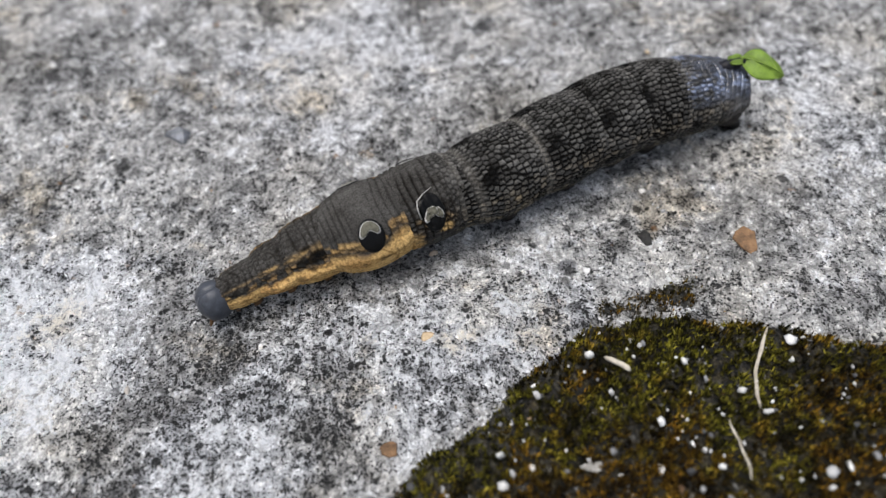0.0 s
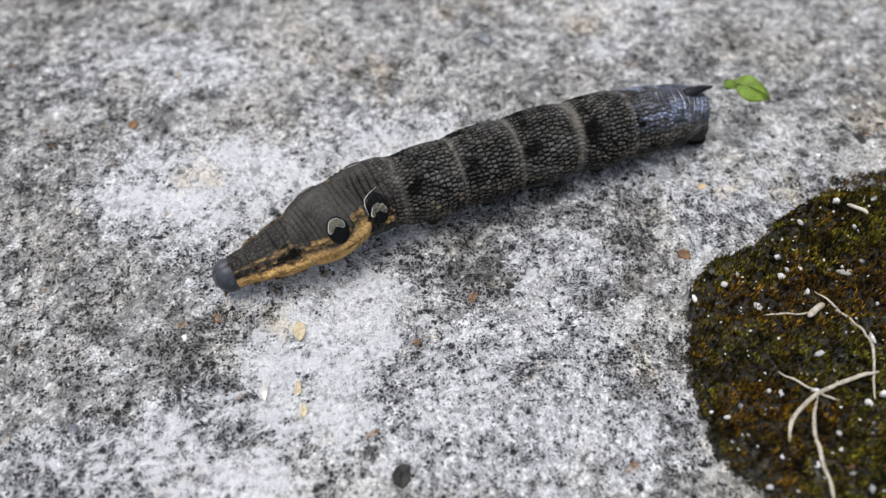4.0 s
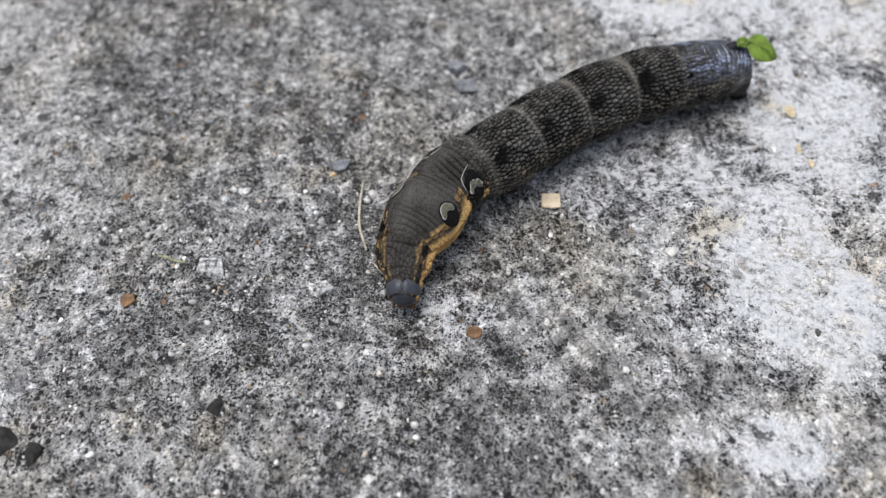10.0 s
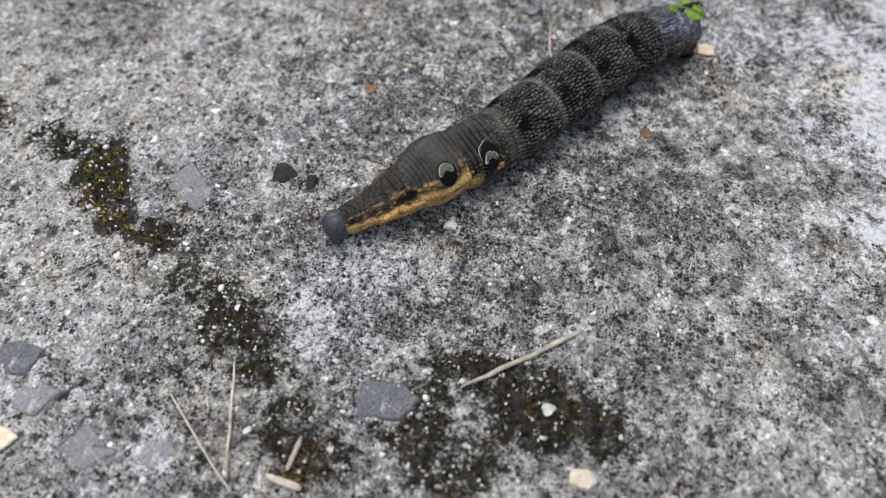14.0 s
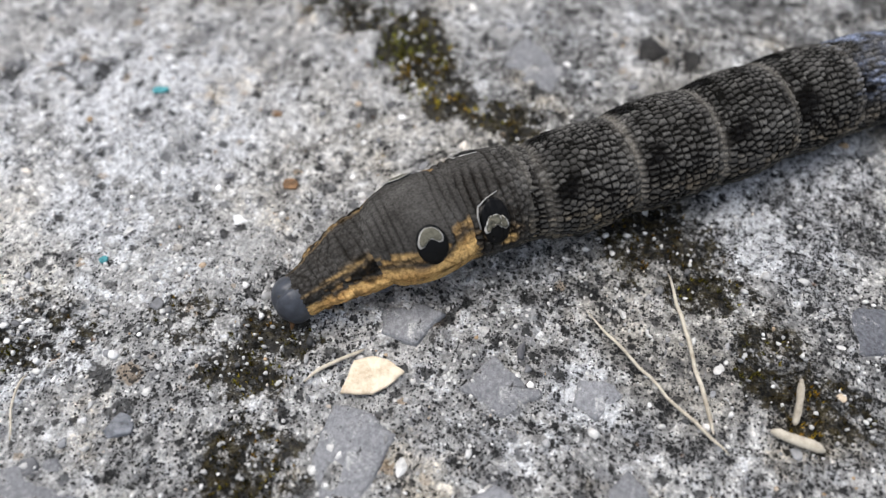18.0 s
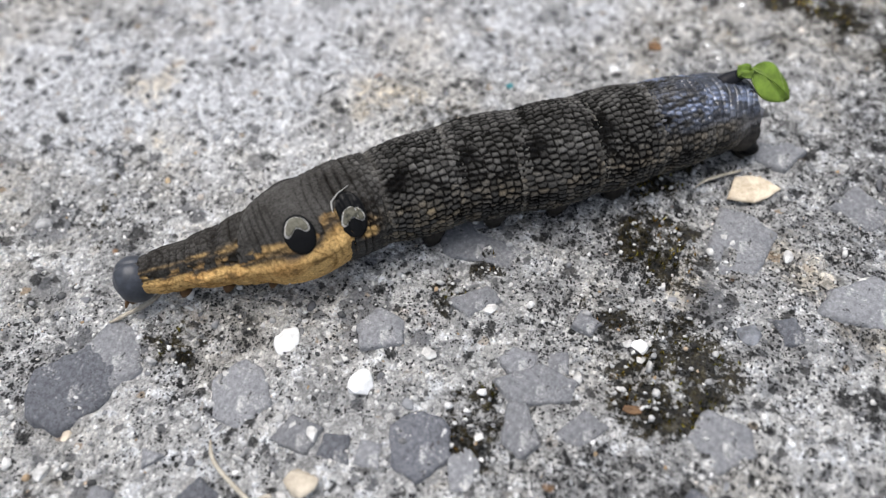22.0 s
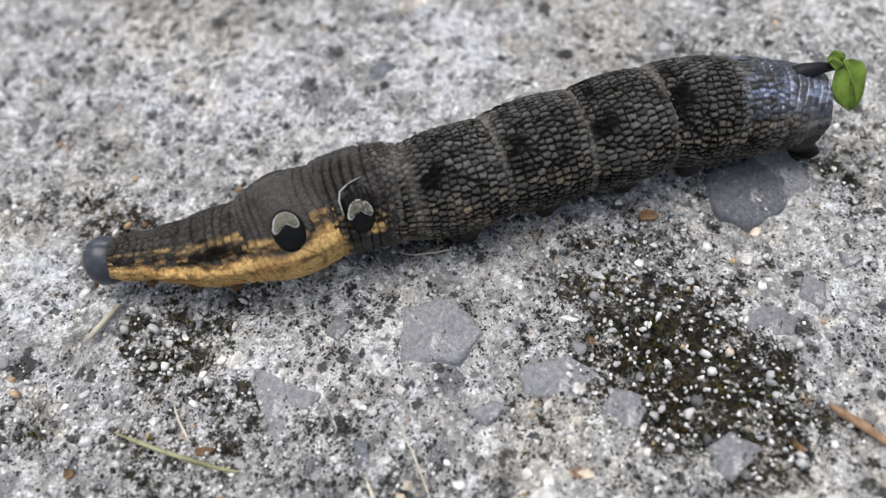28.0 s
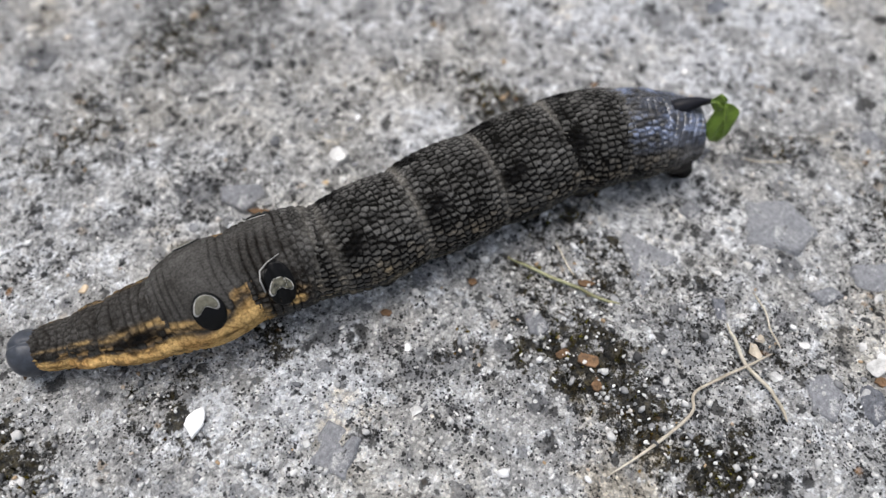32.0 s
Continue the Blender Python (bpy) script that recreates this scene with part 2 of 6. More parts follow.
    # rusty grains
    rust = ramp(nt, noise_tex(nt, co, 260, 2.0, 0.5), [(0.73, grey(0)), (0.77, grey(1))])
    base = mixed(nt, maths(nt, "MULTIPLY", rust, 0.6), base, (0.42, 0.22, 0.09))
    nt.links.new(base, bsdf.inputs["Base Color"])
    bumped(nt, bsdf, height, 1.0, 0.0012)
    return m


CONCRETE = ground_material()


def skin_material():
    """Skin: the pattern lies in the colour attribute, with a sky sheen painted on the tail; its alpha says how glossy
    the skin is.
    """
    m, nt, bsdf = material("caterpillar_skin", 0.5)
    pat = nt.nodes.new("ShaderNodeAttribute")
    pat.attribute_name = "pattern"
    co = nt.nodes.new("ShaderNodeTexCoord").outputs["Object"]
    speck = ramp(nt, noise_tex(nt, co, 4000, 4.0, 0.7), [(0.35, grey(0.6)), (0.65, grey(1.35))])
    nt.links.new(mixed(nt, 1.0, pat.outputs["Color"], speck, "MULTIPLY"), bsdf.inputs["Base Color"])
    wet = maths(nt, "MULTIPLY", pat.outputs["Alpha"], ramp(nt, noise_tex(nt, co, 700, 4.0, 0.7), [(0.4, grey(0.5)), (0.6, grey(1.1))]))
    nt.links.new(maths(nt, "SUBTRACT", 0.62, maths(nt, "MULTIPLY", wet, 0.27)), bsdf.inputs["Roughness"])
    nt.links.new(maths(nt, "MULTIPLY", maths(nt, "SUBTRACT", wet, 0.12, True), 0.95), bsdf.inputs["Specular IOR Level"])
    bumped(nt, bsdf, noise_tex(nt, co, 3000, 4.0, 0.7), 0.5, 0.00008)
    return m


SKIN = skin_material()


def plain_material(name, col, rough, scale=900, amount=0.3, gloss=0.15):
    m, nt, bsdf = material(name, rough)
    co = nt.nodes.new("ShaderNodeTexCoord").outputs["Object"]
    fac = noise_tex(nt, co, scale, 4.0, 0.65)
    lo, hi = tuple(c * (1 - amount) for c in col), tuple(min(1, c * (1 + amount)) for c in col)
    nt.links.new(ramp(nt, fac, [(0.3, lo), (0.7, hi)]), bsdf.inputs["Base Color"])
    bsdf.inputs["Specular IOR Level"].default_value = gloss
    bumped(nt, bsdf, fac, 0.4, 0.00005)
    return m


EYE_BLACK = plain_material("eyespot_black", (0.003, 0.003, 0.003), 0.4)
PROLEG = plain_material("proleg_skin", (0.024, 0.021, 0.018), 0.6, 1800, 0.6)
EYE_OLIVE = plain_material("eyespot_olive", (0.105, 0.10, 0.075), 0.45, 2500, 0.35)
EYE_WHITE = plain_material("eyespot_pale", (0.33, 0.322, 0.30), 0.5)
HEAD_GREY = plain_material("head_grey", (0.036, 0.040, 0.049), 0.4, 1500, 0.35, 0.35)
LEG_BROWN = plain_material("leg_brown", (0.10, 0.055, 0.025), 0.5)
HORN_BLACK = plain_material("horn_dark", (0.010, 0.010, 0.013), 0.45)


# ---- mesh helpers ----
import functools


def part(name, bm, mat, parent=None, label="", smooth=True):
    me = bpy.data.meshes.new(name)
    bm.to_mesh(me)
    bm.free()
    me.materials.append(mat)
    if smooth:
        me.polygons.foreach_set("use_smooth", [True] * len(me.polygons))
    ob = new(name, me)
    if parent is not None:
        ob.parent = parent
    if label:
        ob["label"] = label
    return ob


@functools.lru_cache(maxsize=None)
def lattice(n, seed):
    return np.random.RandomState(seed).rand(n, n)


def value_noise(x, y, scale, seed):
    """Smooth value noise of numpy arrays, 0 to 1."""
    g = lattice(256, seed)
    u, v = x * scale + 1000.37, y * scale + 1000.71
    i, j = np.floor(u).astype(int), np.floor(v).astype(int)
    fu, fv = u - i, v - j
    fu, fv = fu * fu * (3 - 2 * fu), fv * fv * (3 - 2 * fv)
    i, j = i % 256, j % 256
    i2, j2 = (i + 1) % 256, (j + 1) % 256
    return (g[i, j] * (1 - fu) + g[i2, j] * fu) * (1 - fv) + (g[i, j2] * (1 - fu) + g[i2, j2] * fu) * fv


def fractal(x, y, scale, seed, octaves=4, gain=0.5):
    total, amp, norm = 0.0, 1.0, 0.0
    for o in range(octaves):
        total = total + amp * value_noise(x, y, scale * 2.03 ** o, seed + o)
        norm += amp
        amp *= gain
    return total / norm


# ---- ground ----
ALONG = Vector((-0.755, -0.656, 0)).normalized()   # the way the caterpillar creeps
ACROSS = Vector((-ALONG.y, ALONG.x, 0))
MID = Vector((-0.045, -0.075, 0))

# patches of the ground in millimetres: x, y, radius along x, radius along y, strength
WHITE_A = [
    (109, 41, 10, 8, 0.60), (97, 34, 6, 7, 0.50), (94, 90, 13, 13, 0.40), (163, 65, 12, 12, 0.35),
    (38, 31, 14, 12, 0.50), (78, 30, 9, 7, 0.50), (73, 23, 5, 4, 0.50), (27, 50, 16, 10, 0.75),
    (26, 5, 13, 8, 0.60), (61, 9, 11, 10, 0.55), (51, 18, 4, 4, 0.80), (91, 39, 11, 7, 0.50),
    (23, 47, 12, 12, 0.75), (43, 20, 11, 6, 0.60), (17, 6, 8, 5, 0.60), (36, -11, 7, 5, 0.80),
    (19, 79, 21, 9, 0.50), (73, 11, 14, 15, 0.45),
]
WHITE_B = [
    (28, 47, 13, 9, 0.70), (51, 47, 15, 16, 0.65), (38, -16, 9, 11, 0.90), (29, -3, 12, 11, 0.60),
    (43, 23, 12, 8, 0.55), (10, 3, 10, 7, 0.45), (-15, -21, 6, 3, 0.50), (32, -16, 9, 10, 0.85),
    (28, -37, 5, 4, 0.95), (46, 14, 6, 17, 0.70), (22, -12, 9, 11, 0.50), (-56, -69, 7, 6, 0.52),
    (-51, -59, 6, 5, 0.50), (-146, -83, 25, 11, 0.40), (-169, -104, 35, 10, 0.35), (-127, -64, 18, 13, 0.40),
    (-148, -102, 18, 9, 0.35), (-212, -155, 23, 7, 0.35),
]
WHITE_C = [
    (-55, -70, 4, 4, 0.55), (-73, -91, 3, 3, 0.55), (-192, -138, 7, 7, 0.50),
    (-193, -156, 8, 6, 0.35), (-207, -228, 2, 3, 0.90), (-216, -187, 7, 4, 0.55), (-201, -218, 7, 5, 0.40),
    (-189, -181, 7, 4, 0.40), (-184, -175, 7, 5, 0.35), (-132, -97, 10, 6, 0.35),
]
WHITE_D = [
    (40, 15, 11, 10, 0.80), (33, -5, 9, 12, 0.72), (36, -17, 9, 9, 0.95), (28, -37, 5, 4, 1.0), (24, 7, 9, 7, 0.68),
    (50, 23, 9, 8, 0.78), (37, -12, 4, 8, 1.0), (22, 48, 13, 6, 0.85),
]
WHITE_SPOTS = WHITE_A + WHITE_B + WHITE_C + WHITE_D
DARK_A = [
    (88, 37, 8, 8, 0.60), (102, 34, 6, 5, 0.60), (78, 48, 7, 6, 0.50), (119, 41, 5, 3, 0.50),
    (67, 36, 8, 5, 0.60), (59, 29, 9, 6, 0.75), (84, 39, 8, 6, 0.60), (54, 14, 7, 4, 0.60),
    (79, 20, 5, 4, 0.55), (30, 13, 10, 7, 0.80), (60, 25, 7, 6, 0.65), (85, 11, 5, 7, 0.50),
    (14, 3, 9, 6, 0.55), (-17, -3, 13, 7, 0.80), (-3, -9, 9, 4, 0.75), (28, 19, 9, 6, 0.70),
    (50, 14, 6, 5, 0.60), (68, -8, 9, 6, 0.45),
]
DARK_B = [
    (-34, 12, 8, 7, 0.60), (-10, -5, 10, 7, 0.75), (20, -15, 5, 5, 0.55), (28, 17, 7, 5, 0.60),
    (-36, -13, 14, 10, 0.60), (-43, -26, 12, 6, 0.60), (-75, 37, 16, 23, 0.50), (-15, -11, 5, 5, 0.60),
    (-13, -39, 16, 13, 0.40), (-81, -51, 7, 8, 0.60), (-9, -62, 10, 8, 0.35), (-41, -60, 7, 5, 0.45),
    (-103, -133, 13, 5, 0.50), (-152, -171, 11, 4, 0.50), (-128, -153, 10, 3, 0.45), (-165, -195, 11, 5, 0.40),
    # last spot of this row: contact shade under the caterpillar, painted on the ground
    (-163, -186, 14, 5, 0.40), (-160, -140, 9, 3, 0.80),
]
DARK_C = [
    (-109, -107, 9, 2, 0.60), (-246, -193, 11, 14, 0.50), (-230, -210, 8, 7, 0.40), (-117, -7, 14, 16, 0.60),
    (-101, -112, 7, 3, 0.50), (-71, -70, 8, 3, 0.60), (-62, -54, 4, 3, 0.50), (-87, -82, 5, 2, 0.55),
    (-106, -87, 4, 4, 0.50), (-113, -102, 5, 5, 0.45), (-79, -79, 4, 3, 0.60), (-129, -97, 3, 4, 0.60),
    (-140, -129, 5, 2, 0.60), (-108, -115, 5, 4, 0.45), (-160, -150, 5, 3, 0.45), (-181, -161, 3, 2, 0.50),
    (-168, -147, 4, 2, 0.50), (-192, -176, 9, 2, 0.50),
]
DARK_D = [
    (30, 17, 6, 4, 0.85), (48, 15, 4, 3, 0.8), (-85, -49, 5, 4, 0.75), (15, 3, 7, 4, 0.7), (-151, -162, 10, 7, 0.75),
    (-182, -171, 5, 2, 0.50), (-196, -211, 8, 5, 0.40), (-209, -219, 3, 2, 0.50),
]
DARK_SPOTS = DARK_A + DARK_B + DARK_C + DARK_D
MOSS_A = [
    (131, 39, 5, 2, 0.70), (125, 39, 4, 2, 0.60), (-125, -38, 6, 5, 0.75), (-109, -43, 6, 4, 0.85), (-101, -46, 4, 6, 1.0), (-97, -52, 4, 5, 1.0), (-93, -57, 5, 4, 0.95), (-112, -42, 5, 4, 0.9),
    (-94, -53, 4, 4, 0.90), (-87, -59, 5, 4, 0.85), (-69, -72, 5, 6, 0.70), (-56, -84, 5, 5, 0.80), (-30, -73, 11, 4, 0.85),
]
MOSS_B = [
    (-22, -78, 12, 6, 0.80), (-38, -79, 5, 5, 0.70), (-77, -65, 5, 4, 0.60), (-62, -78, 5, 4, 0.70), (-34, -85, 10, 5, 0.70),
    (-56, -86, 5, 4, 0.70), (-50, -89, 5, 4, 0.75), (-65, -73, 5, 3, 0.75), (-104, -92, 5, 4, 0.75), (-102, -104, 6, 5, 0.75),
    (-113, -91, 4, 3, 0.55), (-127, -96, 7, 4, 0.60), (-74, -66, 6, 4, 0.60),
]
MOSS_C = [
    (-104, -96, 6, 3, 0.70), (-103, -115, 5, 2, 0.65), (-119, -113, 2, 2, 0.70), (-121, -118, 2, 2, 0.70),
    (-63, -74, 6, 4, 0.55), (-164, -159, 7, 5, 0.80), (-99, -119, 6, 6, 0.75), (-114, -130, 3, 4, 0.65),
    (-163, -121, 4, 6, 0.55), (-153, -157, 8, 7, 0.80), (-123, -150, 5, 3, 0.80), (-146, -133, 4, 4, 0.70),
    (-194, -183, 2, 5, 0.80), (-204, -198, 4, 3, 0.50), (-166, -185, 7, 4, 0.42), (-159, -164, 5, 7, 0.70),
    (-178, -185, 6, 5, 0.42), (-124, -151, 6, 3, 0.70),
]
MOSS_D = [
    (-142, -160, 7, 3, 0.50), (-199, -185, 5, 5, 0.65), (-193, -190, 4, 3, 0.50), (-211, -177, 6, 5, 0.75),
    (-186, -187, 5, 5, 0.60), (-181, -199, 6, 3, 0.70), (-192, -205, 3, 3, 0.60), (-207, -218, 3, 3, 0.60),
    (-252, -191, 6, 11, 0.60), (-212, -176, 7, 4, 0.75), (-183, -200, 6, 4, 0.60), (-166, -199, 4, 5, 0.60),
    (-248, -217, 6, 8, 0.60), (-210, -231, 4, 4, 0.60), (-187, -167, 3, 2, 0.50), (-179, -160, 4, 3, 0.55),
    (-163, -156, 6, 5, 0.65), (-152, -163, 8, 7, 0.95), (-146, -162, 6, 7, 0.85), (-158, -160, 5, 4, 0.9),
]
MOSS_E = [
    (-181, -199, 9, 4, 0.95), (-186, -200, 5, 4, 0.85), (-176, -200, 7, 4, 0.85), (-211, -177, 6, 4, 0.75), (-164, -199, 6, 4, 0.80), (-218, -243, 4, 3, 0.80), (-210, -230, 6, 4, 0.70), (-190, -194, 6, 3, 0.60), (-169, -202, 5, 3, 0.70),
]
MOSS_SPOTS = MOSS_A + MOSS_B + MOSS_C + MOSS_D + MOSS_E


def spots(x, y, table, seed, ragged=0.5):
    """How strongly a point belongs to the patches, 0 to 1, fading softly and raggedly outwards."""
    shape, mx, my = x.shape, x.ravel() * 1000, y.ravel() * 1000
    out = np.zeros_like(mx)
    n = (fractal(x, y, 70, seed, 6, 0.7) - 0.5).ravel()
    for cx, cy, rx, ry, s in table:
        near = np.flatnonzero((np.abs(mx - cx) < 2.2 * rx) & (np.abs(my - cy) < 2.2 * ry))
        d = np.sqrt(((mx[near] - cx) / rx) ** 2 + ((my[near] - cy) / ry) ** 2) + n[near] * 2.2 * ragged
        f = np.clip((1.45 - d) / 0.9, 0, 1)
        out[near] = np.maximum(out[near], s * f * f * (3 - 2 * f))
    return out.reshape(shape)


# outline of the thick moss cushion beside the first stretch, in millimetres
CUSHION = ((93, 21), (99, 26), (107, 30), (115, 34), (120, 37), (127, 36.5), (133, 35), (139, 33), (146, 29), (168, 24), (176, -12), (150, -30), (112, -22), (96, -13), (89, -2), (89, 9), (91, 16))


def cushion_depth(x, y):
    """How far a point lies inside the cushion's ragged outline, in millimetres; negative outside."""
    mx, my = x * 1000, y * 1000
    mx = mx + 3.0 * (fractal(x, y, 160, 82, 4, 0.6) - 0.5)
    my = my + 3.0 * (fractal(x, y, 160, 88, 4, 0.6) - 0.5)
    best, inside = np.full(np.shape(mx), 1e9), np.zeros(np.shape(mx), bool)
    for (ax, ay), (bx, by) in zip(CUSHION, CUSHION[1:] + CUSHION[:1]):
        ex, ey = bx - ax, by - ay
        f = np.clip(((mx - ax) * ex + (my - ay) * ey) / (ex * ex + ey * ey), 0, 1)
        best = np.minimum(best, np.hypot(mx - ax - f * ex, my - ay - f * ey))
        if ay != by:
            inside ^= ((ay > my) != (by > my)) & (mx < (bx - ax) * (my - ay) / (by - ay) + ax)
    return np.where(inside, best, -best)


def mossiness(x, y):
    """How strongly moss and soil hold a point, 0 to 1."""
    later = 0.78 + 0.22 * np.clip((x * 1000 + 130) / 25, 0, 1)
    patchy = spots(x, y, MOSS_SPOTS, 81, 0.95) * later * np.clip(0.25 + 1.7 * fractal(x, y, 190, 86, 4, 0.65), 0, 1.05)
    return np.maximum(patchy, np.clip(cushion_depth(x, y) / 1.2 + 0.4, 0, 1))


def sooty(x):
    """Black lichen grows thicker on the first part of the way than on the last."""
    return 0.03 + 0.20 * np.clip((x * 1000 + 110) / 50, 0, 1) + 0.46 * np.exp(-(((x * 1000 + 45) / 45) ** 2))


def relief(x, y):
    """Height of the ground."""
    h = 0.0022 * (fractal(x, y, 28, 11, 3) - 0.5) + 0.0012 * (fractal(x, y, 170, 21, 3, 0.6) - 0.5)
    h = h + 0.0008 * (value_noise(x, y, 650, 31) - 0.5)
    cushion = np.sqrt(np.clip(cushion_depth(x, y) / 3.0, 0, 1))
    return h + 0.0032 * cushion * (0.62 + 0.75 * fractal(x, y, 260, 33, 4, 0.65))


def edges(lo, hi, step, far):
    """Even steps between lo and hi, growing ones beyond, out to far."""
    inner = list(np.arange(lo, hi + step / 2, step))
    out, d, at = [], step, inner[-1]
    while at < far:
        d *= 1.22
        at += d
        out.append(at)
    under, d, at = [], step, inner[0]
    while at > -far:
        d *= 1.22
        at -= d
        under.append(at)
    return np.array(under[::-1] + inner + out)


def build_ground():
    a, b = edges(-0.285, 0.27, 0.0007, 25.0), edges(-0.158, 0.065, 0.0007, 25.0)
    A, B = np.meshgrid(a, b, indexing="ij")
    X = MID.x + A * ALONG.x + B * ACROSS.x
    Y = MID.y + A * ALONG.y + B * ACROSS.y
    near = np.clip(1.7 - np.hypot(A / 0.3, (B + 0.045) / 0.16), 0, 1)
    Z = relief(X, Y) * near
    na, nb = len(a), len(b)
    idx = np.arange(na * nb).reshape(na, nb)
    quads = np.stack([idx[:-1, :-1], idx[1:, :-1], idx[1:, 1:], idx[:-1, 1:]], -1).reshape(-1, 4)
    me = bpy.data.meshes.new("ground")
    me.vertices.add(na * nb)
    me.vertices.foreach_set("co", np.stack([X, Y, Z], -1).astype(np.float32).ravel())
    me.loops.add(quads.size)
    me.loops.foreach_set("vertex_index", quads.astype(np.int32).ravel())
    me.polygons.add(len(quads))
    me.polygons.foreach_set("loop_start", np.arange(0, quads.size, 4, dtype=np.int32))
    me.polygons.foreach_set("use_smooth", np.ones(len(quads), dtype=bool))
    me.update()
    x, y = X.ravel(), Y.ravel()
    zone = np.stack([0.30 * fractal(x, y, 30, 51) + 1.1 * spots(x, y, WHITE_SPOTS, 61),
                     0.3 * fractal(x, y, 45, 52) + sooty(x) + spots(x, y, DARK_SPOTS, 71, 0.7),
                     mossiness(x, y), np.clip(0.35 - (x * 1000 + 50) / 60, 0.3, 1)], -1)
    attr = me.color_attributes.new("zone", "FLOAT_COLOR", "POINT")
    attr.data.foreach_set("color", np.clip(zone, 0, 1).astype(np.float32).ravel())
    me.materials.append(CONCRETE)
    ob = new("ground", me)
    return tagged(ob, "weathered grey concrete with pale and black lichen", "ground", kind="structure")


ground = build_ground()


# ---- the caterpillar ----
# name, length, front radius, middle radius, rear radius (mm), scaliness of the skin
SEGMENTS = (
    ("prothorax", 5.0, 2.3, 2.55, 2.7, 0.5),
    ("mesothorax", 5.6, 2.75, 3.2, 3.5, 0.55),
    ("metathorax", 6.8, 3.5, 4.05, 4.5, 0.45),
    ("eyespot_segment", 8.2, 4.45, 5.35, 4.85, 0.12),
    ("hind_eyespot_segment", 8.2, 4.9, 5.35, 5.1, 0.6),
    ("abdomen_segment", 9.4, 5.1, 5.6, 5.3, 1.0),
    ("abdomen_segment", 10.0, 5.3, 5.85, 5.4, 1.0),
    ("abdomen_segment", 10.0, 5.4, 5.95, 5.4, 1.0),
    ("abdomen_segment", 9.6, 5.4, 5.8, 5.3, 1.0),
    ("abdomen_segment", 8.2, 5.2, 5.4, 5.0, 0.8),
    ("horn_segment", 7.0, 4.9, 4.9, 4.4, 0.5),
    ("tail_segment", 5.4, 4.4, 4.1, 3.0, 0.3),
)
SLEEVE = 0.30   # how far the soft skin between two rings reaches past each end, as a share of the length
SPINE_AT = (0.92, 1.8, 2.75, 4.0, 5.1, 6.15, 7.15, 8.15, 9.25, 10.15, 10.8, 11.2)
TAN, BACK, SCALE, BLACK = (0.50, 0.325, 0.130), (0.031, 0.029, 0.026), (0.088, 0.085, 0.079), (0.004, 0.004, 0.004)
GAP = (0.0045, 0.0042, 0.0038)


def bell(x, at, wide):
    return np.exp(-(((x - at) / wide) ** 2))


def cells(k, v, phi):
    """The scales of the skin: uneven rounded plates in staggered rings.
    Returns how far a point lies from the plate's edge (0 to 1) and a random tone per plate."""
    long = (8, 9, 9, 10, 11, 11, 11, 11, 11, 10, 9, 8)[k]
    count = (26, 28, 32, 38, 46, 50, 54, 54, 54, 50, 42, 32)[k]
    bend = 0.9 * (value_noise(v * 1.7 + k * 3, phi * 1.3, 1.0, 41) - 0.5)
    p = v * long + bend
    q = (phi / (2 * np.pi) + 0.5) * count
    ring, col = np.floor(p), np.floor(q)
    g, h = lattice(256, 47), lattice(256, 48)
    best, second, tone = np.full(v.shape, 9.0), np.full(v.shape, 9.0), np.zeros(v.shape)
    own, other = np.zeros(v.shape), np.zeros(v.shape)
    for di in (-1, 0, 1):
        for dj in (-2, -1, 0, 1, 2):
            i = ring + di
            j = col + dj
            ii, jj = (i.astype(int) + 20 * k) % 256, (j.astype(int) % count)
            stagger = 0.5 * (i.astype(int) % 2)
            ci = i + 0.5 + 0.45 * (g[ii, jj] - 0.5)
            cj = j + 0.5 * stagger + 0.25 + 0.62 * (h[ii, jj] - 0.5) + 0.25
            d = np.hypot(p - ci, 0.95 * (q - cj))
            near = d < best
            other = np.where(near, own, np.where(d < second, i, other))
            second = np.where(near, best, np.minimum(second, d))
            own = np.where(near, i, own)
            tone = np.where(near, g[jj, ii], tone)
            best = np.where(near, d, best)
    loose = value_noise(p * 0.35 + k * 9, q * 0.35, 1.0, 54)
    gap = np.where(own == other, 0.14 + 0.34 * loose, 0.03 + 0.16 * loose)
    return np.sqrt(np.clip((second - best - gap) / 0.25, 0, 1)), tone


def wrinkles(k, v, phi):
    """Fine folds that run round the body, 0 in a fold to 1 between them."""
    many = (4, 5, 6, 10, 9, 10, 10, 10, 10, 9, 8, 6)[k]
    w = v * many + 1.6 * (value_noise(v * 2 + k, phi * 1.3, 1.0, 49) - 0.5)
    f = np.abs(w - np.floor(w) - 0.5) * 2
    deep = np.clip(2.2 * value_noise(np.floor(w) * 3.7 + k, phi * 1.6, 1.0, 50) - 0.25, 0, 1)
    if k <= 2:
        deep = deep * 0.7
    if k == 3:
        deep = 0.7 * np.clip(1.6 * deep - 0.6, 0, 1) * np.clip(np.abs(v - 0.46) / 0.14 - 0.9, 0, 1)
    return 1 - deep * np.clip((f - 0.45) / 0.5, 0, 1) ** 1.3


def rear_share(k, v):
    return np.clip((k + np.clip(v, 0, 1) - 10.0) / 1.0, 0, 1)


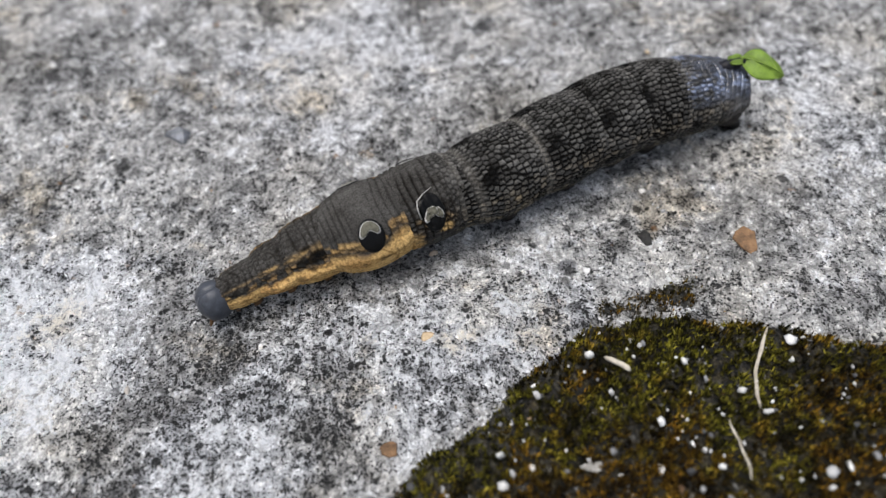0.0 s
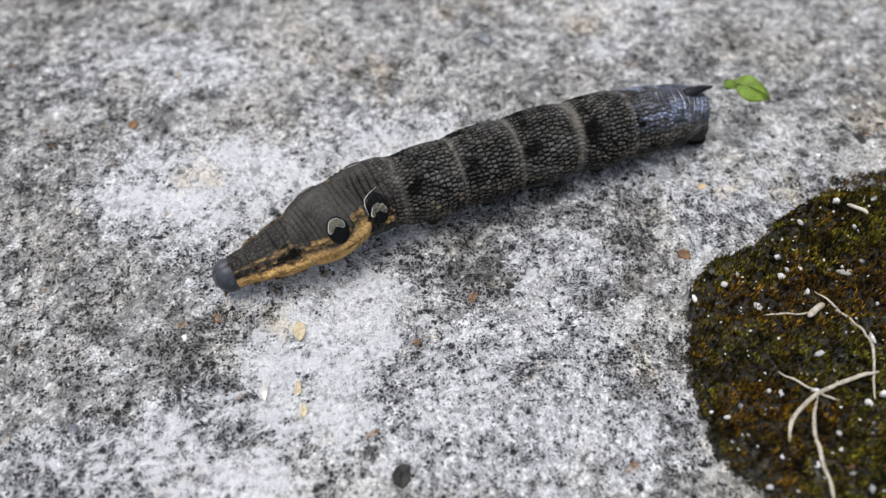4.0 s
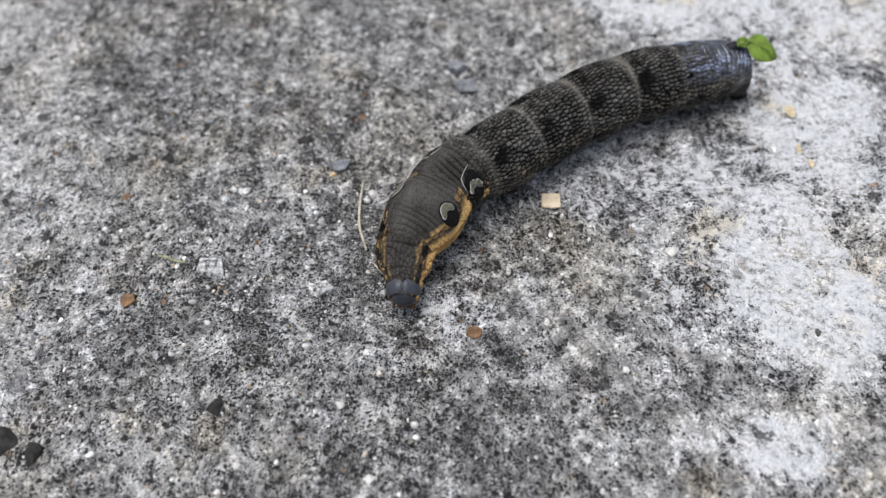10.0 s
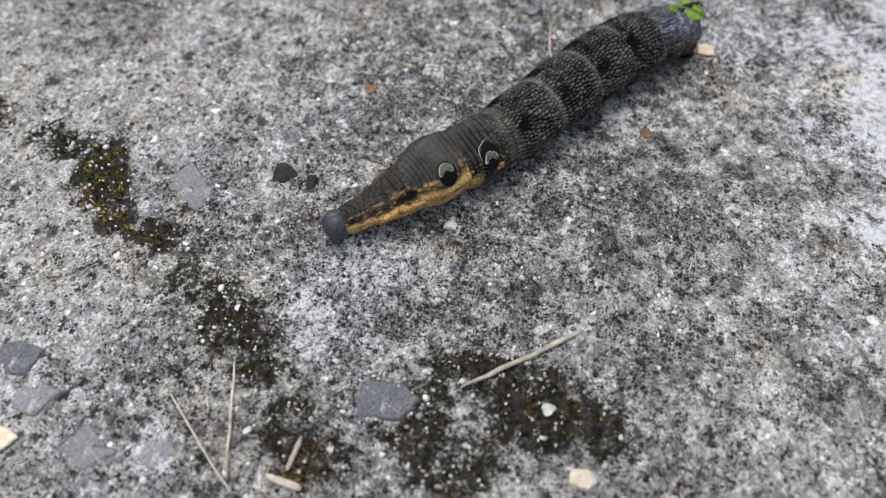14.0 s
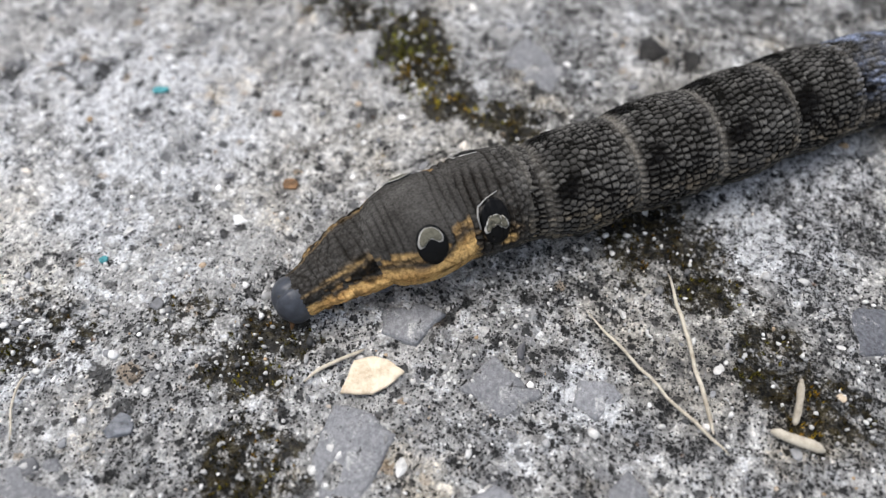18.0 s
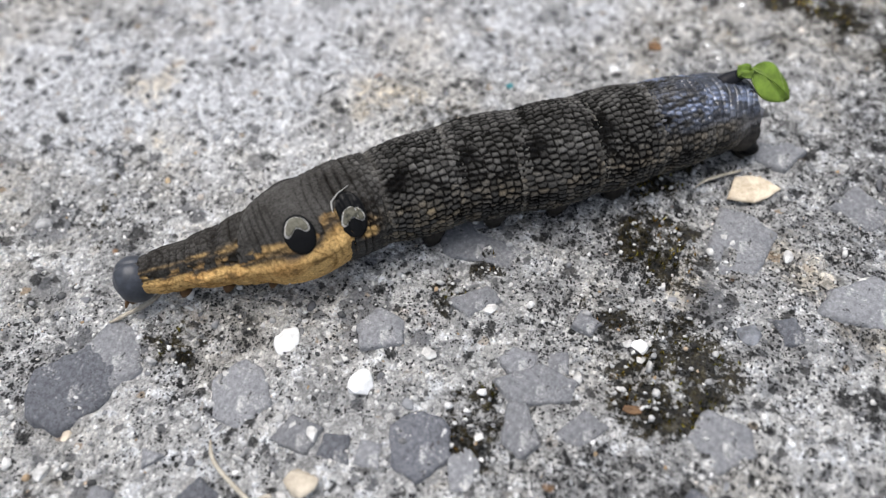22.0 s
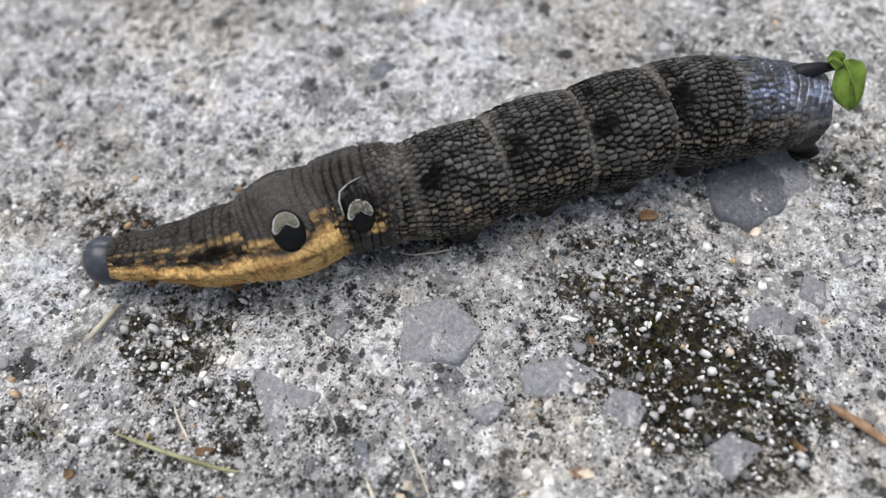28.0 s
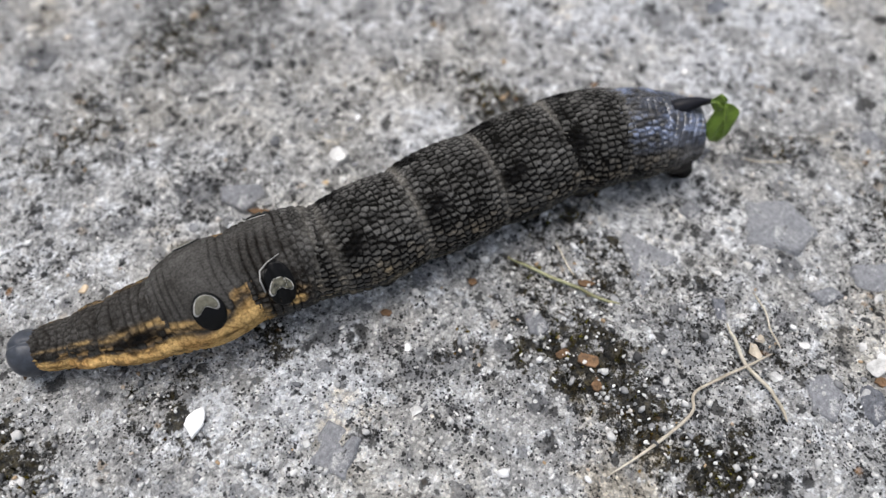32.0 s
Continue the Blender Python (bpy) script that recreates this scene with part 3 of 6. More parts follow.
def skin_radius(k, v, phi):
    """Radius in metres of numpy arrays v (0 front, 1 rear) and phi (0 on the back)."""
    _, length, r0, r1, r2, scaly = SEGMENTS[k]
    s = np.sin(np.clip(v, 0, 1) * np.pi)
    r = np.where(v < 0.5, r0 + (r1 - r0) * s, r2 + (r1 - r2) * s)
    plate, tone = cells(k, v, phi)
    u = np.abs(phi) / np.pi
    fold = 0.24 if k <= 4 else 0.12
    r = r - fold * (1 - wrinkles(k, v, phi)) * (0.6 + 0.6 * np.clip(k / 4, 0, 1))
    knobbly = scaly * (1 - 0.6 * rear_share(k, v))
    if k in (2, 3, 4):
        knobbly = np.maximum(knobbly, 0.6 * bell(u, 0.40, 0.08))
    if k <= 3:
        knobbly = knobbly * (1 - 0.85 * np.clip((u - 0.38) / 0.04, 0, 1))
    r = r - 0.17 * knobbly * (1 - plate) * (0.7 + 0.5 * tone)
    r = r + 0.06 * scaly * tone
    r = r + (0.30 + 0.25 * (k in (1, 2, 3))) * bell(u, 0.45, 0.055) * (0.2 + value_noise(v * 2.6 + k * 3, phi * 0, 1.0, 44)) * (k >= 1)
    edge = np.minimum(v, 1 - v)
    r = r * np.where(edge < 0.10, 0.955 + 0.045 * np.sqrt(np.clip(1 - (1 - np.clip(edge, 0, 1) / 0.10) ** 2, 0, 1)), 1)
    r = r * np.where(edge < 0, 1 + edge * np.where(v < 0.5, *((1.15, 0.6) if k == 3 else (0.8, 0.36) if k in (1, 2) else (1.6, 1.6) if k == 11 else (0.36, 0.36))), 1)
    return r * 0.001


def skin_place(k, v, phi, lift=0.0):
    r = skin_radius(k, v, phi) + lift
    c = np.cos(phi)
    z = r * np.where(c > 0, c, 0.90 * c)
    return np.stack([SEGMENTS[k][1] * 0.001 * (0.5 - v), r * np.sin(phi) * 1.02, z], -1)


def seg_point(k, v, phi, lift=0.0):
    """One point of the skin: phi is positive down the left flank."""
    return Vector(skin_place(k, np.array([v]), np.array([phi]), lift)[0])


def blend(a, b, f):
    f = np.clip(f, 0, 1)[..., None]
    return np.asarray(a) * (1 - f) + np.asarray(b) * f


def skin_pattern(k, v, phi):
    """Skin colour with fold shade painted in, and gloss. The smooth skin of the fore-body passes into scales on the
    hind eyespot's ring.
    """
    if k != 4:
        return ring_pattern(k, v, phi, k < 4)
    (fore, gloss), (aft, _) = ring_pattern(k, v, phi, True), ring_pattern(k, v, phi, False)
    n = fractal(v * 5 + 3, phi * 5, 1.0, 57, 3) - 0.5
    return blend(fore, aft, (v - 0.58 + 0.7 * n) / 0.35), gloss


def ring_pattern(k, v, phi, smooth):
    """u runs from 0 on the back to 1 under the belly; the skin is rolled a little to the left."""
    u = np.where(phi < 0, 0.76 if k <= 2 else 0.86, 1.0) * np.abs(phi) / np.pi
    one = np.ones_like(v)
    scaly = SEGMENTS[k][5]
    n = fractal(v * 3 + k * 5, phi * 2.2, 1.0, 45, 3) - 0.5
    fine = fractal(v * 14 + k * 9, phi * 9, 1.0, 46, 2) - 0.5
    mott = fractal(v * 5 + k * 7, phi * 7, 1.0, 53, 3, 0.6) - 0.5
    plate, tone = cells(k, v, phi)
    line = wrinkles(k, v, phi)
    gloss = 0.15 * one
    if smooth:
        col = blend(one[..., None] * BACK, (0.066, 0.063, 0.058), 0.5 + 1.3 * n + 0.6 * mott)
        border = (0.345, 0.340, 0.340, 0.365, 0.41)[k] + 0.05 * n + 0.07 * mott
        if k == 3:
            border = border - 0.10 * np.clip(1 - np.abs(v - 0.92) / 0.26, 0, 1) - 0.025 * np.clip(1 - np.abs(v - 0.05) / 0.3, 0, 1)
        tan = np.clip((u - border) / (0.03 if k < 3 else 0.06), 0, 1)
        if k == 4:
            tan = tan * np.clip((0.32 - v + 0.5 * mott) / 0.15, 0, 1)
            nub = np.exp(-(((v - 0.62) / 0.11) ** 2 + ((u - 0.43) / 0.035) ** 2) ** 2)
            tan = np.maximum(tan, nub)
        # tan skin above the border is broken up into plates
        scal = 0.75 * np.clip(1 - np.abs(u - border + 0.045) / 0.05, 0, 1) * (tone > 0.45) * (1 if k < 4 else 0.5)
        tan = np.maximum(tan, scal)
        tans = blend(one[..., None] * TAN, (0.38, 0.225, 0.085), 0.40 + 2.4 * n + 2.0 * mott)
        col = blend(col, tans, tan)
        # shade in the creases of the tan skin, painted as dark brown lines
        crease_shade = np.clip(bell(v, 0.5 + 0.25 * np.sin(9 * u + k), 0.02) + bell(u, 0.455 + 0.02 * np.sin(7 * v + k), 0.007), 0, 1)
        col = blend(col, (0.14, 0.075, 0.025), 0.7 * tan * crease_shade)
        col = blend(col, (0.10, 0.065, 0.03), tan * np.clip(3.2 * (mott + fine) - 0.55, 0, 0.75))
        if k <= 2:
            band = bell(u, 0.285 + 0.02 * n, 0.045) * (1 - tan)
            col = blend(col, (0.020, 0.019, 0.016), np.clip(band * (0.75 + 2.5 * mott), 0, 0.95))
            stripe = bell(u, 0.205 + 0.04 * n, 0.020 + 0.01 * (k == 2)) * np.clip(0.75 + 3.0 * mott, 0, 1) * (0.4 if k == 0 else 1)
            col = blend(col, (0.34, 0.225, 0.095), np.clip(0.95 * stripe, 0, 1))
        if k == 2:
            col = blend(col, BLACK, np.exp(-(((v - 0.50 + 0.2 * mott) / 0.30) ** 2 + ((u - 0.285 + 0.05 * mott) / 0.068) ** 2) ** 2))
            col = blend(col, BLACK, 0.9 * np.exp(-(((v - 0.36) / 0.10) ** 2 + ((u - 0.175) / 0.022) ** 2) ** 2))
        # wrinkles get their fold shade painted in near-black
        col = blend(col, (0.008, 0.007, 0.006), (0.92 - 0.62 * tan) * (1 - line))
        net = scaly + 0.7 * bell(u, border - 0.03, 0.05) * (k >= 2)
        net = net * (1 - 0.85 * np.clip((u - border - 0.02) / 0.03, 0, 1))
        if k == 4:
            net = np.clip(net * (0.35 + 0.65 * np.clip((v - 0.6) / 0.2, 0, 1)) + bell(u, 0.36, 0.08), 0, 1)
        if k == 3:
            net = 0.75 * bell(u, border - 0.02, 0.045)
        col = blend(col, (0.010, 0.008, 0.006), np.clip(0.95 * net * (1 - plate) ** 1.3, 0, 0.95))
        return col * (0.88 + 0.24 * (tone[..., None] * net[..., None] + 0.5 * (1 - net[..., None]))), gloss
    col = blend(one[..., None] * SCALE, (0.052, 0.050, 0.046), 0.45 + 1.8 * n)
    low = np.clip((u - 0.30) / 0.12, 0, 1)
    col = blend(col, (0.095, 0.078, 0.056) if k > 5 else (0.14, 0.112, 0.073), low * np.clip(0.1 + 0.9 * (tone - 0.35) + 1.2 * mott, 0, 1))
    col = col * (0.55 + 0.95 * tone[..., None])
    patch = np.exp(-(((v - 0.21 + 0.5 * (u - 0.2) + 0.25 * mott) / 0.165) ** 2 + ((u - 0.205 + 0.16 * mott) / 0.085) ** 2) ** 2)
    patch = np.maximum(patch, 0.85 * bell(v, 0.22, 0.10) * np.clip(1.6 * mott + 0.45 * bell(u, 0.0, 0.10) + 0.25 * bell(u, 0.32, 0.06), 0, 1))
    edge = np.clip(v, 0, 1)
    pale = np.clip(bell(v, 0.0, 0.055) + bell(v, 1.0, 0.075), 0, 1) * np.clip(0.62 + 1.8 * mott + 0.3 * bell(u, 0.2, 0.2), 0.1, 1) * (0.35 if k <= 5 else 1.0)
    shade = np.clip(0.55 + 2.2 * n + 1.2 * mott, 0.35, 1)
    dark = np.clip((1 - plate) ** 0.9 * (0.75 + 0.6 * shade), 0, 0.98) * (1 - 0.75 * pale)
    if 5 <= k <= 9:
        col = blend(col, BLACK, np.clip(1.1 * patch, 0, 0.97))
    col = blend(col, GAP, dark * (0.35 + 0.65 * scaly))
    col = blend(col, (0.165, 0.152, 0.130), 0.75 * pale)
    rear = np.clip((k + edge - 9.1 + 1.6 * mott + 0.5 * n) / 0.75, 0, 1) * np.clip((0.36 - u) / 0.06, 0, 1)
    rear = np.maximum(rear, np.clip((k + edge - 10.7 + 0.6 * n) / 0.4, 0, 1))
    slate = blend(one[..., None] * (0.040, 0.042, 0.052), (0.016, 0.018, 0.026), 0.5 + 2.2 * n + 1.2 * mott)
    # pale blue sky sheen painted into the colour along back and flank
    painted_sheen = bell(u, 0.18, 0.11) * np.clip(0.42 + 5 * mott + 2.0 * n, 0, 1)
    slate = blend(slate, (0.17, 0.205, 0.30), 0.95 * painted_sheen)
    slate = blend(slate, (0.20, 0.215, 0.25), 0.8 * bell(u, 0.28, 0.05) * np.clip(0.3 + 3 * mott, 0, 1) * (k >= 10))
    slate = blend(slate, (0.085, 0.075, 0.066), 0.7 * np.clip((u - 0.33) / 0.1, 0, 1))
    slate = blend(slate, (0.007, 0.008, 0.011), np.clip(-5 * mott - 0.35 + 1.5 * fine, 0, 0.92))
    if k >= 10:
        slate = blend(slate, (0.26, 0.26, 0.27), 0.7 * bell(u, 0.43, 0.022) * np.clip(0.6 + 2 * mott, 0, 1))
    if k == 10:
        slate = blend(slate, BLACK, 0.95 * np.exp(-(((v - 0.22) / 0.13) ** 2 + ((u - 0.20) / 0.045) ** 2) ** 2))
    if k == 11:
        slate = blend(slate, BLACK, 0.9 * np.exp(-(((v - 0.40) / 0.12) ** 2 + ((u - 0.24) / 0.04) ** 2) ** 2))
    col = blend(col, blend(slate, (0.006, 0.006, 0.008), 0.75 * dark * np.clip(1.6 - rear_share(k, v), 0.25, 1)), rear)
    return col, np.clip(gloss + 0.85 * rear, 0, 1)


def segment_mesh(k):
    """One ring of the body as a mesh, its front and rear closed."""
    n_long, n_round = (150, 288) if k >= 4 else (116, 200)
    v, phi = np.meshgrid(np.linspace(-SLEEVE, 1 + SLEEVE, n_long + 1), -math.pi + 2 * math.pi * np.arange(n_round) / n_round, indexing="ij")
    co = skin_place(k, v, phi)
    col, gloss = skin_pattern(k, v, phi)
    idx = np.arange(co.shape[0] * n_round).reshape(-1, n_round)
    nxt = np.roll(idx, -1, axis=1)
    quads = np.stack([idx[:-1], nxt[:-1], nxt[1:], idx[1:]], -1).reshape(-1, 4)
    ends = np.concatenate([co[0].mean(0)[None], co[-1].mean(0)[None]])
    verts = np.concatenate([co.reshape(-1, 3), ends])
    first, last = len(verts) - 2, len(verts) - 1
    faces = [tuple(q) for q in quads.tolist()]
    faces += [(first, int(b), int(a)) for a, b in zip(idx[0], nxt[0])] + [(last, int(a), int(b)) for a, b in zip(idx[-1], nxt[-1])]
    me = bpy.data.meshes.new(SEGMENTS[k][0])
    me.from_pydata(verts.tolist(), [], faces)
    me.polygons.foreach_set("use_smooth", [True] * len(faces))
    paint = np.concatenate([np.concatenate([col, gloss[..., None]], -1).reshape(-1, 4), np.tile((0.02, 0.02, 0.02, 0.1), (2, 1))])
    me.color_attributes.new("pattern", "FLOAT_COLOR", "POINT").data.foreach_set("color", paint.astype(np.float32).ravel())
    me.materials.append(SKIN)
    return me


def skin_patch(k, side, shape, lift, rings=8, n=40):
    """A thin pad on the skin, bounded by shape(angle) -> (v, phi) offsets round a centre."""
    bm = bmesh.new()
    (cv, cp), outline = shape
    centre = bm.verts.new(seg_point(k, cv, side * cp, lift))
    last = None
    for i in range(1, rings + 2):
        f = min(1.0, i / rings)
        row = []
        for j in range(n):
            dv, dp = outline(2 * math.pi * j / n)
            h = lift * (1 - 0.25 * f * f) if i <= rings else -0.0003
            row.append(bm.verts.new(seg_point(k, cv + dv * f, side * (cp + dp * f), h)))
        for j in range(n):
            jj = (j + 1) % n
            if last is None:
                bm.faces.new((centre, row[j], row[jj]))
            else:
                bm.faces.new((last[j], row[j], row[jj], last[jj]))
        last = row
    bmesh.ops.recalc_face_normals(bm, faces=bm.faces)
    return bm


def oval(dv, dp):
    return lambda a: (dv * math.cos(a), dp * math.sin(a))


KIDNEY = ((-58, -5), (-53, -34), (-36, -56), (-6, -64), (22, -55), (38, -36), (38, -19), (24, -13), (6, -20), (-12, -21), (-22, -9), (-33, 8), (-46, 17), (-56, 10))


def kidney(dv, dp, inner=1.0):
    """A kidney with a hollow lower side and a hanging lobe towards the head, as a share of an oval of half axes dv, dp."""
    ring = []
    for i in range(len(KIDNEY)):
        a, b, c, d = (Vector(KIDNEY[(i + s) % len(KIDNEY)]) for s in (-1, 0, 1, 2))
        for s in range(5):
            f = s / 5
            ring.append(0.5 * (2 * b + (c - a) * f + (2 * a - 5 * b + 4 * c - d) * f * f + (3 * b - a - 3 * c + d) * f ** 3))
    turn = math.radians(24)
    ring = [Vector((1.12 * (p.x * math.cos(turn) - p.y * math.sin(turn)), 1.05 * (p.x * math.sin(turn) + p.y * math.cos(turn)))) for p in ring]
    core = sum(ring, Vector((0, 0))) / len(ring) + Vector((3, -6))

    def outline(a):
        p = ring[int(a / (2 * math.pi) * len(ring) + 0.5) % len(ring)] - core
        return p.x * inner / 66 * dv, p.y * inner / 76 * dp
    return (core.x / 66 * dv, core.y / 76 * dp), outline


def kidney_on(cv, cp, dv, dp, inner=1.0, shift=(0, 0)):
    (ov, op), outline = kidney(dv, dp, inner)
    return (cv + ov + shift[0] * dv, cp + op + shift[1] * dp), outline


def limb(points, radii, n=12):
    """A tapered round limb along the points, closed at both ends."""
    bm = bmesh.new()
    rows = []
    for i, (p, r) in enumerate(zip(points, radii)):
        a, b = Vector(points[max(i - 1, 0)]), Vector(points[min(i + 1, len(points) - 1)])
        turn = (b - a).to_track_quat("Z", "Y").to_matrix()
        rows.append([bm.verts.new(Vector(p) + turn @ Vector((r * math.cos(2 * math.pi * j / n), r * math.sin(2 * math.pi * j / n), 0))) for j in range(n)])
    for i in range(len(rows) - 1):
        for j in range(n):
            jj = (j + 1) % n
            bm.faces.new((rows[i][j], rows[i][jj], rows[i + 1][jj], rows[i + 1][j]))
    bm.faces.new(rows[0][::-1])
    bm.faces.new(rows[-1])
    bmesh.ops.recalc_face_normals(bm, faces=bm.faces)
    return bm


def build_head():
    bm = bmesh.new()
    bmesh.ops.create_uvsphere(bm, u_segments=48, v_segments=32, radius=1.0)
    for vert in bm.verts:
        x, y, z = vert.co
        groove = 1 - 0.07 * math.exp(-(y / 0.10) ** 2) * max(0.0, z + 0.3)
        face = 0.94 if x > 0.6 else 1.0
        n = 1 + 0.025 * noise.noise(vert.co * 3)
        vert.co = Vector((x * 2.25 * face, y * 2.4, z * 2.4 - 0.25 * max(0, -z))) * 0.001 * groove * n
    return bm


cater = tagged(new("caterpillar"), "dark grey-brown hawk-moth caterpillar with eyespots creeping over concrete", "caterpillar")
head = part("head", build_head(), HEAD_GREY, cater, "small round slate-grey head")
for side in (1, -1):
    part("jaw", limb([(0.0010, side * 0.0006, -0.0018), (0.0013, side * 0.0005, -0.0024), (0.0013, side * 0.0002, -0.0027)], [0.0006, 0.0005, 0.0002]), LEG_BROWN, head)
    part("antenna", limb([(0.0014, side * 0.0013, -0.0015), (0.0017, side * 0.0014, -0.0020), (0.0019, side * 0.0015, -0.0023)], [0.00025, 0.0002, 0.0001], 8), LEG_BROWN, head)

segs = []
for k, row in enumerate(SEGMENTS):
    seg = new(row[0], segment_mesh(k))
    seg.parent = cater
    segs.append(seg)
    r = row[3] * 0.001
    for side in (1, -1):
        if k <= 2:
            y0 = 0.0012 + 0.0004 * k
            part("leg", limb([(0, side * y0, -0.78 * r), (0.0004, side * (y0 + 0.0002), -0.78 * r - 0.0005), (0.0006, side * (y0 + 0.0001), -0.78 * r - 0.0009), (0.0008, side * y0, -0.78 * r - 0.0012)],
                             [0.0007, 0.0005, 0.0003, 0.00012]), LEG_BROWN, seg, "short pointed brown leg")
        if 5 <= k <= 8:
            part("proleg", limb([(0.0, side * 0.0026, -0.50 * r), (0.0, side * 0.0029, -0.78 * r), (0.0002, side * 0.0028, -0.0052), (0.0003, side * 0.0027, -0.0058)],
                                [0.0016, 0.0014, 0.0011, 0.0008], 16), PROLEG, seg, "stubby dark proleg")
        if k == 11:
            part("clasper", limb([(-0.0004, side * 0.0018, -0.0008), (-0.0022, side * 0.0024, -0.0022), (-0.0028, side * 0.0024, -0.0038), (-0.0022, side * 0.0023, -0.0048)],
                                 [0.0021, 0.0021, 0.0017, 0.0010], 16), PROLEG, seg, "fleshy dark clasper")
        if k == 3:
            part("eyespot", skin_patch(k, side, ((0.50, 0.87 if side > 0 else 1.06), oval(0.185, 0.375)), 0.00014), EYE_BLACK, seg, "round black eyespot")
            part("crescent_rim", skin_patch(k, side, kidney_on(0.50, 0.87 if side > 0 else 1.06, 0.176, 0.357), 0.00019, 8, 70), EYE_WHITE, seg, "pale crescent edge")
            part("crescent", skin_patch(k, side, kidney_on(0.50, 0.87 if side > 0 else 1.06, 0.176, 0.357, 0.88, (0.025, -0.03)), 0.00024, 8, 70), EYE_OLIVE, seg, "olive-grey crescent")
        if k == 4:
            part("eyespot", skin_patch(k, side, ((0.48, 0.93 if side > 0 else 1.12), oval(0.175, 0.45)), 0.00014), EYE_BLACK, seg, "smaller black eyespot")
            part("crescent_rim", skin_patch(k, side, kidney_on(0.48, 0.93 if side > 0 else 1.12, 0.168, 0.36, 1.0, (0.02, 0.50)), 0.00019, 8, 70), EYE_WHITE, seg, "pale crescent edge")
            part("crescent", skin_patch(k, side, kidney_on(0.48, 0.93 if side > 0 else 1.12, 0.168, 0.36, 0.88, (0.045, 0.475)), 0.00024, 8, 70), EYE_OLIVE, seg, "olive-grey crescent")
            hook = [seg_point(k, v, side * (p if side > 0 else p + 0.19), 0.00012) for v, p in ((0.29, 1.0), (0.28, 0.74), (0.31, 0.58), (0.42, 0.48), (0.58, 0.40))]
            part("pale_line", limb(hook, [0.00008, 0.00009, 0.00008, 0.00006, 0.00003], 8), EYE_WHITE, seg, "fine pale hooked line")
    if k == 10:
        part("horn", limb([(-0.0016, 0, 0.0034), (-0.0030, 0, 0.0043), (-0.0048, 0, 0.0047), (-0.0068, 0, 0.0047)], [0.0012, 0.0009, 0.0006, 0.00015], 14), HORN_BLACK, seg, "short dark tail horn")


cam.data.dof.focus_object = segs[1]   # the lens is focused on the fore-body


def leaf_mesh(length, width, bend):
    bm = bmesh.new()
    n, w = 14, 6
    rows = []
    for side in (0.00006, -0.00006):
        grid = []
        for i in range(n + 1):
            s = i / n
            half = width * math.sin(math.pi * s ** 0.75) ** 0.8 * 0.5 + 0.0001
            row = []
            for j in range(-w, w + 1):
                y = half * j / w
                z = bend * math.sin(math.pi * s) - 0.12 * abs(y) + 0.0002 * math.sin(9 * s + j) + side
                row.append(bm.verts.new((length * (s - 0.2), y, z)))
            grid.append(row)
        rows.append(grid)
    for g, grid in enumerate(rows):
        for i in range(n):
            for j in range(2 * w):
                f = (grid[i][j], grid[i + 1][j], grid[i + 1][j + 1], grid[i][j + 1])
                bm.faces.new(f if g == 0 else f[::-1])
    top, low = rows
    for i in range(n):
        for j in (0, 2 * w):
            bm.faces.new((top[i][j], low[i][j], low[i + 1][j], top[i + 1][j]))
    bmesh.ops.recalc_face_normals(bm, faces=bm.faces)
    return bm


LEAF = plain_material("fresh_leaf", (0.125, 0.195, 0.026), 0.5, 500, 0.45, 0.3)
leaf = tagged(new("leaf"), "fresh green leaf scrap stuck on the caterpillar's tail", "leaf")
part("leaf_blade", leaf_mesh(0.0062, 0.0040, 0.0007), LEAF, leaf, "bright green leaf blade")
lobe = leaf_mesh(0.0024, 0.0018, 0.0003)
bmesh.ops.transform(lobe, matrix=pose(-0.0022, -0.0012, 0.0001, -25, 10, 60), verts=lobe.verts)
part("leaf_lobe", lobe, LEAF, leaf, "small torn green lobe")
part("leaf_rib", limb([(-0.0015, 0, 0.0002), (0.0015, 0, 0.0009), (0.0034, 0, 0.0008), (0.0049, 0, 0.0002)], [0.00014, 0.00011, 0.00008, 0.00004], 6), LEAF, leaf, "paler middle rib")


# ---- stones, chips, straw and crumbs on the ground ----
WHITE_STONE = speckled("chalk_stone", (0.86, 0.86, 0.85), (0.62, 0.62, 0.60), 500, 0.7)
PALE_STONE = speckled("quartz_stone", (0.72, 0.71, 0.68), (0.38, 0.37, 0.35), 600, 0.55)
CREAM_STONE = speckled("cream_stone", (0.66, 0.58, 0.46), (0.42, 0.36, 0.28), 450, 0.7)
SLATE_STONE = speckled("blue_grey_stone", (0.25, 0.26, 0.28), (0.09, 0.093, 0.10), 600, 0.65)
SLATE_SLAB = speckled("aggregate_stone", (0.30, 0.302, 0.312), (0.17, 0.172, 0.18), 2600, 0.85, 0.0004, 0.3, 0.02)
SLATE_DARK = speckled("dark_aggregate", (0.19, 0.195, 0.212), (0.09, 0.093, 0.104), 2600, 0.8, 0.0004, 0.3, 0.01)
WOOD_CHIP = speckled("pale_wood", (0.56, 0.48, 0.36), (0.42, 0.34, 0.24), 700, 0.7)
CREAM_CHIP = speckled("cream_shell", (0.70, 0.61, 0.47), (0.47, 0.38, 0.27), 900, 0.6)
DARK_FLAKE = speckled("black_bark", (0.035, 0.033, 0.031), (0.012, 0.011, 0.010), 700, 0.6)
CRUSTED_STONE = speckled("crusted_stone", (0.72, 0.72, 0.71), (0.02, 0.02, 0.02), 1300, 0.85, 0.0005)
